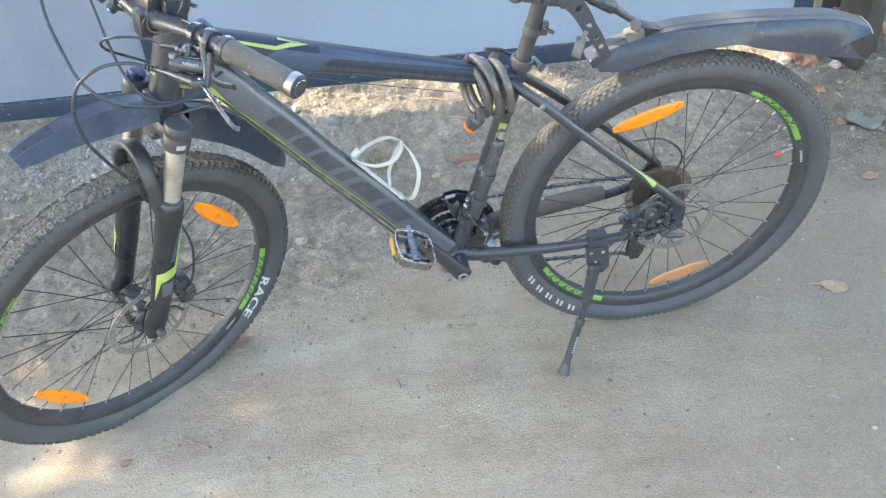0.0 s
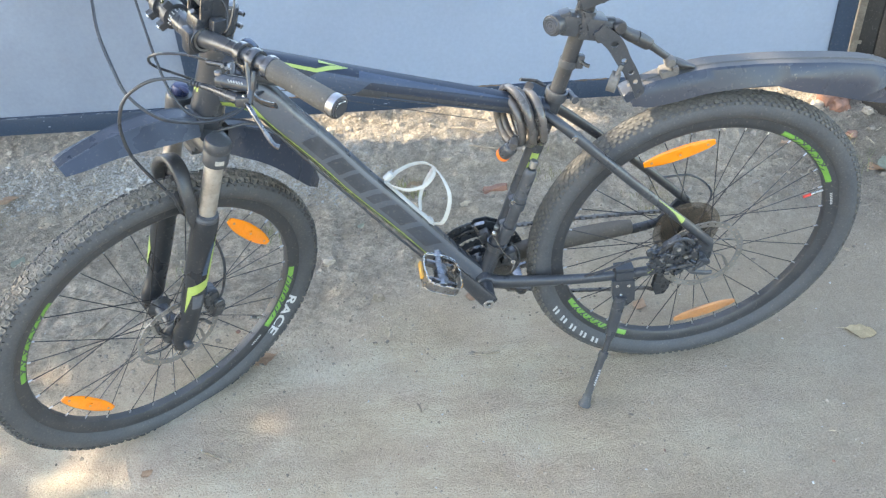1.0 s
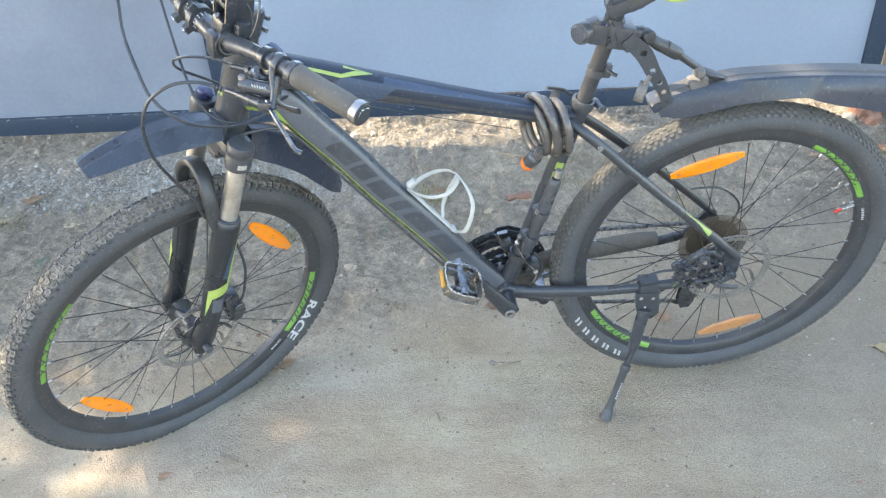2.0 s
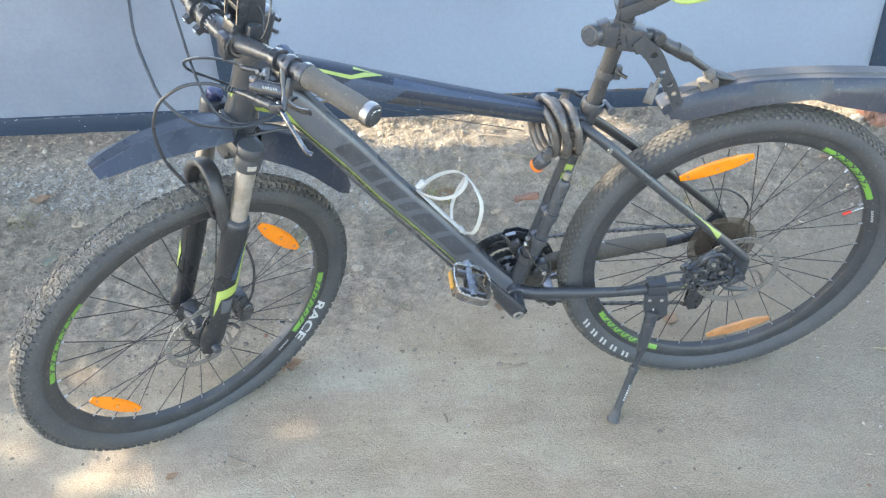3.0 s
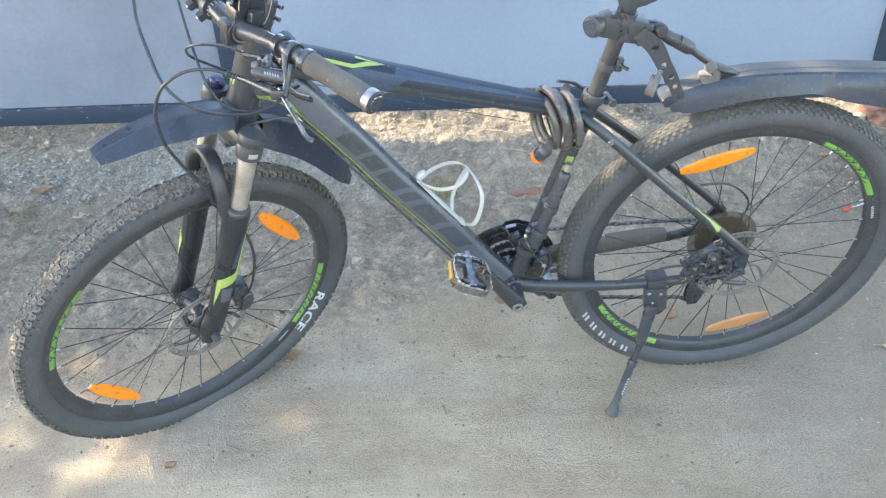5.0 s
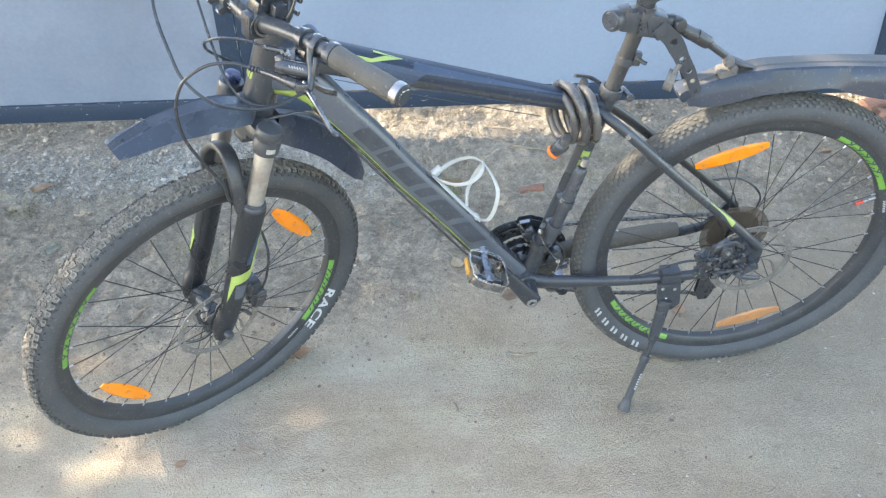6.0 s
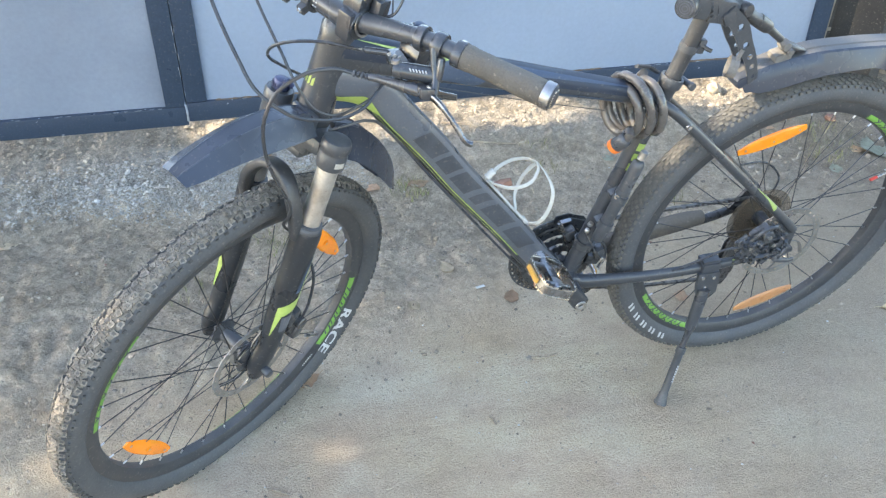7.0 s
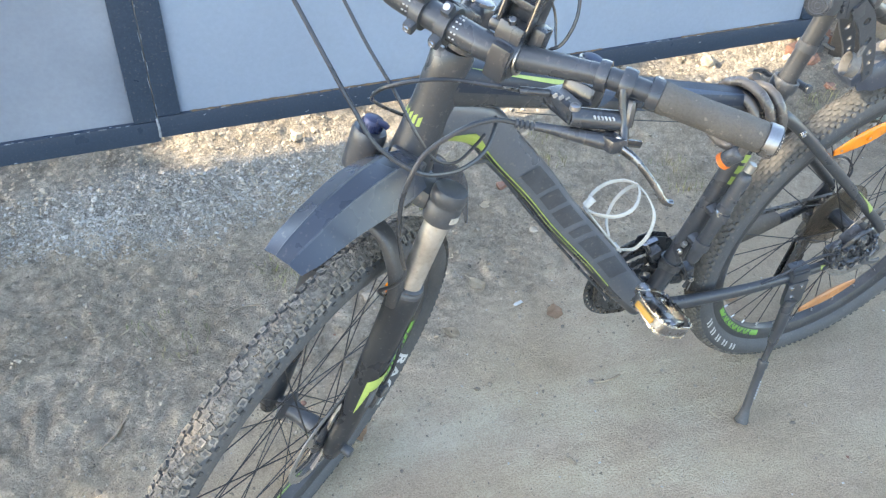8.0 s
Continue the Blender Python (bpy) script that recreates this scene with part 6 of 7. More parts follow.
part("tooth_glint", dots, M_CHROME, chainset, "bright worn teeth", smooth=0)


def crank_mesh(s):
    bm = bmesh.new()
    d_ = s
    Sweep([(0.458 - 0.0 * d_, 0.076 * s, -0.034, 0.009, 0.016), (0.463, 0.081 * s, -0.026 if s > 0 else -0.040, 0.010, 0.018), (0.458 + d_ * 0.052, 0.083 * s, -0.03 + d_ * 0.075, 0.008, 0.0135), (0.458 + d_ * 0.100, 0.085 * s, -0.03 + d_ * 0.148, 0.0075, 0.0135), (0.458 + d_ * 0.106, 0.085 * s, -0.03 + d_ * 0.157, 0.006, 0.010)], 6, 2.6, (0, 1, 0)).mesh(bm, 16)
    cyl(bm, (0.458, 0.030 * s, -0.03), (0.458, 0.082 * s, -0.03), 0.015, 18)
    return bm


for s in (1, -1):
    o = bpart("crank_arm", crank_mesh(s), M_GLOSS, "black crank arm")
    bl = bmesh.new()
    lathe(bl, [(0.0, 0.001), (0.0062, 0.001), (0.0062, 0.004), (0.0105, 0.004), (0.0115, 0.002), (0.0115, -0.006)], 20, (0.4615, 0.0885 * s, -0.031), (0, s, 0))
    part("crank_bolt", bl, M_STEEL, o)


def pedal(centre, pitch, s):
    """A platform pedal: rounded cage band with bright teeth, glossy body on an axle, amber reflectors."""
    body = bmesh.new()
    cyl(body, (0, -0.052, 0), (0, 0.036, 0), 0.0095, 16)
    for y in (-0.024, 0.026):
        box(body, (0, y, 0), (0.060, 0.009, 0.016), None, 0.004)
    box(body, (0, 0, 0), (0.024, 0.050, 0.020), None, 0.006)
    cyl(body, (0, -0.058, 0), (0, -0.040, 0), 0.0125, 16)
    M_ = M_B @ Matrix.Translation(centre) @ turn_deg(0, pitch, 0).to_4x4() @ Matrix.Diagonal((1, s, 1, 1))
    ob = part("pedal", body, M_PEDAL, bike, "worn steel pedal with a bright toothed cage", M_)
    loop = []
    for k in range(64):
        a = 2 * math.pi * k / 64
        c, n = math.cos(a), math.sin(a)
        loop.append((0.039 * math.copysign(abs(c) ** 0.5, c), 0.002 + 0.044 * math.copysign(abs(n) ** 0.5, n)))
    cage = bmesh.new()
    rim = []
    for x, y in loop:
        q = Vector((x, y - 0.002, 0)).normalized() * 0.0022
        rim.append([cage.verts.new((x, y, -0.0085)), cage.verts.new((x, y, 0.0085)), cage.verts.new((x - q.x, y - q.y, 0.0085)), cage.verts.new((x - q.x, y - q.y, -0.0085))])
    for k in range(64):
        a, b = rim[k], rim[(k + 1) % 64]
        for u in range(4):
            cage.faces.new((a[u], a[(u + 1) % 4], b[(u + 1) % 4], b[u]))
    band = part("cage_band", cage, M_DARKSTEEL, ob, "dark worn cage band")
    for zs in (1, -1):
        teeth = bmesh.new()
        for k in range(64):
            (x0, y0), (x1, y1) = loop[k], loop[(k + 1) % 64]
            h = 0.0040 if k % 3 else 0.0012
            d = Vector((x1 - x0, y1 - y0, 0))
            ang = math.degrees(math.atan2(d.y, d.x))
            box(teeth, ((x0 + x1) / 2 * 0.975, (y0 + y1) / 2, zs * (0.0085 + h / 2)), (d.length * 1.04, 0.0017, h), turn_deg(0, 0, ang))
        part("cage_teeth", teeth, M_CHROME, band, "bright worn teeth of the cage", smooth=0)
    for x in (0.0415, -0.0415):
        rfl = box(bmesh.new(), (x, 0.002, 0), (0.005, 0.042, 0.0095), None, 0.0015)
        part("pedal_reflector", rfl, M_AMBER_DULL, ob, "amber pedal reflector")
    return ob


pedal((0.561, 0.137, 0.122), -28, 1)
pedal((0.355, -0.137, -0.182), 10, -1)
cass = bmesh.new()
for i, r in enumerate((0.059, 0.052, 0.046, 0.040, 0.035, 0.030, 0.026)):
    toothed(cass, r, -0.026 - 0.0045 * i, int(r * 560), 0.015, 0.0009, 0, 0, 0.003)
bpart("cassette", cass, M_CHAIN, "dusty steel cassette", smooth=30)
disc = lathe(bmesh.new(), [(0.018, -0.0205), (0.074, -0.0190), (0.076, -0.0200), (0.074, -0.0210), (0.018, -0.0225)], 56)
bpart("spoke_guard", disc, M_SMOKE, "smoky brown plastic spoke guard disc")


def chain_mesh(pts):
    bm = bmesh.new()
    P = [Vector(p) for p in pts]
    seg, k = [], 0
    total = sum((b - a).length for a, b in zip(P, P[1:]))
    n = int(total / 0.0127)
    i, done = 0, 0.0
    for j in range(n):
        want = (j + 0.5) * 0.0127
        while i < len(P) - 2 and done + (P[i + 1] - P[i]).length < want:
            done += (P[i + 1] - P[i]).length
            i += 1
        t = (P[i + 1] - P[i]).normalized()
        c = P[i] + t * (want - done)
        q = t.to_track_quat("X", "Y").to_matrix()
        wdt = 0.0031 if j % 2 else 0.0022
        for s in (1, -1):
            box(bm, c + q @ Vector((0, s * wdt, 0)), (0.0135, 0.001, 0.0062), q)
        cyl(bm, c + q @ Vector((0.0063, -0.0036, 0)), c + q @ Vector((0.0063, 0.0036, 0)), 0.0024, 6)
    return bm


chain_pts = [(0.458 + 0.084 * math.cos(radians(a)), -0.050, -0.03 + 0.084 * math.sin(radians(a))) for a in range(-95, 100, 12)]
chain_pts += [(0.30, -0.0485, 0.054), (0.10, -0.045, 0.045), (0.0, -0.041, 0.040), (-0.035, -0.041, 0.018), (-0.030, -0.041, -0.025)]
chain_pts += [(-0.002, -0.048, -0.075), (0.012, -0.052, -0.105), (-0.006, -0.055, -0.15), (-0.002, -0.056, -0.195), (0.03, -0.056, -0.222), (0.06, -0.055, -0.205), (0.15, -0.053, -0.190), (0.26, -0.051, -0.172), (0.38, -0.050, -0.138), (0.44, -0.050, -0.117)]
bpart("chain", chain_mesh(chain_pts), M_CHAIN, "oily bicycle chain", smooth=0)
der = bmesh.new()
box(der, (-0.004, -0.072, -0.045), (0.036, 0.024, 0.04), turn_deg(0, 20, 0), 0.007)
box(der, (0.0, -0.068, -0.082), (0.03, 0.022, 0.036), turn_deg(0, -15, 0), 0.006)
for y in (-0.062, -0.050):
    plate(der, [(0.018, -0.085), (0.032, -0.10), (0.045, -0.205), (0.036, -0.228), (0.016, -0.228), (0.006, -0.21), (-0.004, -0.11), (0.002, -0.09)], 0.0018, Matrix.Translation((0, y, 0)))
rdl = bpart("rear_derailleur", der, M_GREASE, "black rear derailleur")
for cx, cz in ((0.012, -0.105), (0.026, -0.208)):
    jw = bmesh.new()
    toothed(jw, 0.0175, -0.056, 11, 0.004, 0.002, cx, cz, 0.003)
    part("jockey_wheel", jw, M_GREASE, rdl, smooth=30)
fd = bmesh.new()
lathe(fd, [(0.0185, -0.008), (0.0225, -0.008), (0.0225, 0.008), (0.0185, 0.008)], 20, (0.4275, 0, 0.052), (-0.31, 0, 0.95), closed=True)
box(fd, (0.447, -0.026, 0.058), (0.026, 0.022, 0.026), turn_deg(0, 25, 0), 0.005)
box(fd, (0.418, -0.020, 0.020), (0.030, 0.024, 0.040), turn_deg(0, 16, 0), 0.006)
box(fd, (0.400, -0.012, -0.004), (0.034, 0.030, 0.022), turn_deg(0, -20, 0), 0.006)
rod(fd, [(0.398, 0.010, 0.060), (0.384, 0.012, 0.040), (0.382, 0.014, 0.010), (0.394, 0.016, -0.012)], 0.0032, 8)
for y in (-0.058, -0.044):
    plate(fd, [(0.472, 0.066), (0.466, 0.080), (0.440, 0.083), (0.402, 0.066), (0.386, 0.040), (0.402, 0.036), (0.436, 0.062), (0.462, 0.058)], 0.0016, Matrix.Translation((0, y, 0)))
box(fd, (0.398, 0.012, 0.03), (0.022, 0.024, 0.026), turn_deg(0, 15, 0), 0.004)
fdo = bpart("front_derailleur", fd, M_GREASE, "grimy front derailleur on the seat tube")
bits = bmesh.new()
lathe(bits, [(0.0, 0.002), (0.0022, 0.002), (0.0022, 0.005), (0.0052, 0.005), (0.0056, 0.0)], 14, (0.397, 0.028, 0.025), (0.1, 1, 0.1))
part("clamp_bolt", bits, M_CHROME, fdo, "bright bolt")
bits = bmesh.new()
box(bits, (0.457, -0.030, 0.090), (0.022, 0.010, 0.0025), turn_deg(0, 8, 0), 0.001)
part("cage_label", bits, M_PEDAL, fdo, "pale label")
armb = Sweep([(0.470, -0.030, 0.086, 0.003, 0.006), (0.462, -0.026, 0.068, 0.003, 0.006), (0.455, -0.024, 0.046, 0.003, 0.005), (0.446, -0.022, 0.030, 0.003, 0.006), (0.438, -0.014, 0.022, 0.003, 0.005)], 5).mesh(bmesh.new(), 8)
part("cage_arm", armb, M_DARKSTEEL, fdo, "dull steel linkage arm")
bits = bmesh.new()
lathe(bits, [(0.0, 0.003), (0.003, 0.003), (0.0045, 0.002), (0.0055, 0.0), (0.0055, -0.003)], 18, (0.434, 0.0195, 0.100), (0.2, 1, 0.25))
cyl(bits, (0.430, 0.017, 0.112), (0.428, 0.020, 0.120), 0.005, 12)
part("bright_boss", bits, M_STEEL, fdo, "bright round boss")
wire = rod(bmesh.new(), [(0.437, 0.022, 0.098), (0.42, 0.03, 0.06), (0.405, 0.028, 0.035), (0.395, 0.03, 0.02), (0.402, 0.034, 0.0)], 0.0012, 6)
part("shift_wire", wire, M_DARKSTEEL, fdo)
cal2 = bmesh.new()
box(cal2, (0.060, 0.074, 0.042), (0.044, 0.030, 0.040), turn_deg(0, 35, 0), 0.007)
box(cal2, (0.090, 0.076, 0.022), (0.050, 0.03, 0.034), turn_deg(0, 15, 0), 0.006)
box(cal2, (0.040, 0.078, 0.016), (0.055, 0.022, 0.024), turn_deg(0, 10, 0), 0.005)
box(cal2, (0.028, 0.083, -0.006), (0.085, 0.014, 0.012), turn_deg(0, 6, 0), 0.004)
cyl(cal2, (0.066, 0.085, 0.058), (0.066, 0.099, 0.060), 0.0125, 16)
cyl(cal2, (0.098, 0.085, 0.034), (0.098, 0.093, 0.034), 0.006, 12)
rod(cal2, [(0.10, 0.088, 0.044), (0.082, 0.095, 0.076), (0.055, 0.094, 0.082), (0.030, 0.088, 0.060)], 0.0045, 8)
rod(cal2, [(0.012, 0.088, 0.0), (0.045, 0.092, 0.004), (0.084, 0.091, -0.004)], 0.005, 8)
c2o = bpart("rear_caliper", cal2, M_GREASE, "grimy rear disc caliper")
for p in ((0.066, 0.100, 0.060), (0.098, 0.094, 0.034), (0.045, 0.094, 0.03)):
    bl = bmesh.new()
    lathe(bl, [(0.0, 0.0), (0.0022, 0.0), (0.0022, 0.002), (0.0045, 0.002), (0.005, -0.004)], 12, p, (0, 1, 0.1))
    part("caliper_bolt", bl, M_STEEL, c2o)
rr_ = random.Random(21)
fins = bmesh.new()
for i in range(80):
    u, v = rr_.random(), rr_.random()
    c = (0.008 + 0.112 * u, 0.078 + 0.018 * rr_.random(), -0.014 + 0.078 * v * (1 - 0.45 * abs(u - 0.45)))
    box(fins, c, (rr_.uniform(0.004, 0.018), rr_.uniform(0.003, 0.010), rr_.uniform(0.003, 0.011)), turn_deg(rr_.uniform(-25, 25), rr_.uniform(-60, 60), rr_.uniform(-25, 25)), 0.0009)
part("ribbed_casting", fins, M_GLOSS, c2o, "dark ribbed casting")
bits = bmesh.new()
for i in range(5):
    c = Vector((0.020 + 0.090 * rr_.random(), 0.094, 0.002 + 0.058 * rr_.random()))
    cyl(bits, c, c + Vector((0, 0.003, 0.001)), rr_.uniform(0.0015, 0.0032), 10)
tagged(part("caliper_screws", bits, M_DARKSTEEL, c2o, "bright small screws"), kind="stuff")
tensioner = bmesh.new()
cyl(tensioner, (0.118, 0.080, 0.046), (0.118, 0.088, 0.046), 0.010, 14)
cyl(tensioner, (0.118, 0.080, 0.046), (0.105, 0.080, 0.060), 0.005, 10)
part("hose_joint", tensioner, M_GREASE, c2o)
cable([(0.105, 0.088, 0.035), (0.15, 0.08, 0.03), (0.21, 0.07, 0.0), (0.25, 0.064, -0.016)], 0.0026, "rear brake hose along the chain stay", False)
qr = bmesh.new()
cyl(qr, (0, 0.062, 0), (0, 0.088, 0), 0.010, 16)
cyl(qr, (0, -0.082, 0), (0, 0.065, 0), 0.0075, 16)
Sweep([(0.004, 0.090, 0.0, 0.005, 0.008), (0.030, 0.094, -0.012, 0.0045, 0.0065), (0.0, 0.095, -0.0235, 0.004, 0.0055), (-0.018, 0.093, -0.027, 0.0035, 0.005)], 6, 2.2, (0, 1, 0)).mesh(qr, 10)
bpart("rear_axle", qr, M_PLASTIC)
cable([(-0.005, -0.072, -0.03), (-0.055, -0.078, -0.01), (-0.07, -0.075, 0.05), (-0.02, -0.072, 0.105), (0.05, -0.07, 0.115)], 0.0024, "gear cable looping to the derailleur", False)

# ---- kickstand ----
ks = bmesh.new()
box(ks, (0.166, 0.066, -0.024), (0.042, 0.030, 0.034), turn_deg(0, -2, 0), 0.005)
box(ks, (0.166, 0.064, -0.004), (0.040, 0.026, 0.008), turn_deg(0, -2, 0), 0.003)
plate(ks, [(0.145, -0.030), (0.194, -0.026), (0.192, -0.062), (0.187, -0.088), (0.177, -0.103), (0.156, -0.106), (0.140, -0.090), (0.142, -0.060)], 0.008, Matrix.Translation((0, 0.079, 0)))
kst = bpart("kickstand", ks, M_BLACK, "black side stand on the chain stay")
for p in ((0.1828, 0.0835, -0.038), (0.1572, 0.0835, -0.042), (0.1727, 0.0835, -0.067)):
    bl = bmesh.new()
    lathe(bl, [(0.0, 0.0), (0.0018, 0.0), (0.0018, 0.002), (0.0042, 0.002), (0.0046, -0.002)], 12, p, (0, 1, 0))
    part("stand_bolt", bl, M_CHROME, kst, "bright bolt")
lg = bmesh.new()
Sweep([(0.172, 0.083, -0.075, 0.011, 0.014), (0.179, 0.089, -0.100, 0.0105, 0.0135), (0.192, 0.100, -0.165, 0.009, 0.012), (0.197, 0.104, -0.185, 0.0065, 0.0065), (0.210, 0.113, -0.225, 0.0065, 0.0065)], 4, 2.4, (0, 1, 0)).mesh(lg, 14)
part("stand_leg", lg, M_BLACK, kst, "upper leg")
lg = bmesh.new()
a, b = Vector((0.207, 0.111, -0.215)), Vector((0.254, 0.153, -0.322))
lathe(lg, [(0.006, 0.0), (0.0105, 0.001), (0.0108, 0.014), (0.0088, 0.017), (0.0088, (b - a).length), (0.0, (b - a).length)], 16, a, b - a)
part("stand_tube", lg, M_PLASTIC, kst, "adjustable lower tube")
mk = bmesh.new()
side = Vector((0.2, 1, 0.3)).normalized()
for i in range(7):
    c = a.lerp(b, 0.36 + 0.05 * i)
    tq = (b - a).normalized().to_track_quat("X", "Y").to_matrix()
    box(mk, c + Vector((-0.002, 0.0078, 0.0028)), (0.0032, 0.0022, 0.005), tq)
part("tube_mark", mk, M_WHITE_DECAL, kst, "small white marks", smooth=0)
ft = bmesh.new()
lathe(ft, [(0.0, 0.0), (0.0092, 0.001), (0.0100, 0.006), (0.0116, 0.018), (0.0142, 0.026), (0.0142, 0.031), (0.0, 0.032)], 16, Vector((0.249, 0.1485, -0.310)), (0.35, 0.32, -0.9))
part("rubber_foot", ft, M_TYRE, kst, "rubber foot")

# ---- pump and bottle cage ----
pm = bmesh.new()
a, b = Vector((0.361, 0.037, 0.268)), Vector((0.420, 0.036, 0.088))
n_ = b - a
L_ = n_.length
lathe(pm, [(0.0, 0.0), (0.008, 0.0), (0.0115, 0.004), (0.0125, 0.012), (0.0125, L_ * 0.34), (0.0135, L_ * 0.345), (0.0135, L_ * 0.40), (0.0118, L_ * 0.41), (0.0118, L_ * 0.96), (0.009, L_), (0.0, L_)], 22, a, n_)
pump = bpart("pump", pm, M_PLASTIC, "black mini pump strapped to the seat tube")
for k in (0.46, 0.80):
    cl = bmesh.new()
    c = a + n_ * k
    lathe(cl, [(0.0122, -0.008), (0.0152, -0.008), (0.0152, 0.008), (0.0122, 0.008)], 20, c, n_, closed=True)
    box(cl, c + Vector((0.004, -0.014, 0.002)), (0.02, 0.018, 0.016), turn_deg(0, 16, 0), 0.003)
    o = part("pump_clip", cl, M_PLASTIC, pump)
bl = bmesh.new()
lathe(bl, [(0.0, 0.0), (0.002, 0.0), (0.002, 0.002), (0.0048, 0.002), (0.005, -0.008)], 12, a + n_ * 0.42 + Vector((0.012, 0.006, 0.004)), (0.5, 1, 0.2))
part("clip_bolt", bl, M_CHROME, pump, "bright bolt")
part("pump_end", cyl(bmesh.new(), a + Vector((-0.001, 0, 0.004)), a + Vector((-0.006, 0, 0.02)), 0.0075, 14), M_STEEL, pump, "steel pump tip")

cg = bmesh.new()
t_dn = Vector((0.574, 0, 0.819))          # along the down tube, upwards
n_up = Vector((-0.819, 0, 0.574))         # off its upper face
foot0 = Vector((0.563, 0.0, 0.138))


def cagept(along, out, y):
    return tuple(foot0 + t_dn * along + n_up * out + Vector((0, y, 0)))


def strap(bm, pts, w=0.0044, t=0.0014):
    """A flat band whose broad side lies along the bottle."""
    Sweep([(*q, w, t) for q in pts], 8, 3.0, tuple(t_dn)).mesh(bm, 8)


plate_pts = [cagept(-0.008, 0.004, 0), cagept(0.04, 0.003, 0), cagept(0.09, 0.003, 0), cagept(0.144, 0.004, 0)]
Sweep([(*q, 0.0075, 0.002) for q in plate_pts], 4, 3.0, (0, 1, 0)).mesh(cg, 8)
strap(cg, [cagept(0.140, 0.006, 0.002), cagept(0.132, 0.014, 0.016), cagept(0.112, 0.034, 0.026), cagept(0.097, 0.062, 0.024), cagept(0.094, 0.084, 0.008), cagept(0.099, 0.092, -0.005)])
strap(cg, [cagept(0.138, 0.006, -0.004), cagept(0.128, 0.026, -0.026), cagept(0.117, 0.054, -0.033), cagept(0.108, 0.078, -0.024), cagept(0.099, 0.092, -0.006)])
strap(cg, [cagept(0.094, 0.089, -0.010), cagept(0.080, 0.074, -0.026), cagept(0.064, 0.046, -0.033), cagept(0.050, 0.020, -0.024), cagept(0.036, 0.005, -0.004)])
strap(cg, [cagept(0.099, 0.092, -0.005), cagept(0.074, 0.092, 0.010), cagept(0.044, 0.082, 0.024), cagept(0.018, 0.056, 0.029), cagept(-0.004, 0.026, 0.020), cagept(-0.008, 0.006, 0.002)])
cyl(cg, cagept(0.146, 0.006, -0.003), cagept(0.147, 0.024, -0.004), 0.0062, 12)
cyl(cg, cagept(0.004, 0.0, 0), cagept(0.004, 0.008, 0), 0.008, 12)
bpart("bottle_cage", cg, M_WHITE_PL, "white plastic bottle cage on the down tube")

# ---- cable lock coiled round the top tube ----
lk = thing("cable_lock", "dark coiled cable lock hung on the frame's top tube", "bicycle lock", BIKE @ Matrix.Translation((0.385, 0.0, 0.345)))
LKM = Matrix.Translation((-0.385, 0.0, -0.345))
coil = []
turns = 4.6
axis_a, axis_b = Vector((0.343, 0.012, 0.378)), Vector((0.408, -0.002, 0.376))
for k in range(int(turns * 16) + 1):
    a = 2 * math.pi * k / 16 + 2.2
    q = k / (turns * 16)
    c = axis_a.lerp(axis_b, q) + Vector((0.004 * math.sin(a * 0.63), 0, 0.004 * math.sin(a * 0.41)))
    rr = 0.050 + 0.005 * math.sin(a * 0.37 + 1)
    yy = rr * 0.86 * math.cos(a)
    coil.append((c.x - (0.12 + 0.28 * q) * yy + 0.006 * math.sin(a), c.y + yy, c.z - 0.008 + rr * 1.08 * math.sin(a)))
coil += [(0.398, 0.047, 0.340), (0.402, 0.043, 0.326)]
cb = rod(bmesh.new(), coil, 0.0082, 10, 1)
part("lock_cable", cb, M_LOCK, lk, "brown-black plastic-coated cable", LKM)
lh = bmesh.new()
a, b = Vector((0.400, 0.044, 0.332)), Vector((0.416, 0.026, 0.302))
lathe(lh, [(0.0, 0.0), (0.009, 0.0), (0.0125, 0.003), (0.0135, 0.008), (0.0135, 0.028), (0.012, 0.032), (0.0, 0.032)], 18, a, b - a)
part("lock_body", lh, M_PLASTIC, lk, "black lock body", LKM)
lc = bmesh.new()
lathe(lc, [(0.0132, 0.029), (0.0142, 0.030), (0.0142, 0.037), (0.0125, 0.0385), (0.0, 0.039)], 18, a, b - a)
part("lock_cap", lc, M_ORANGE_PL, lk, "orange end cap", LKM)


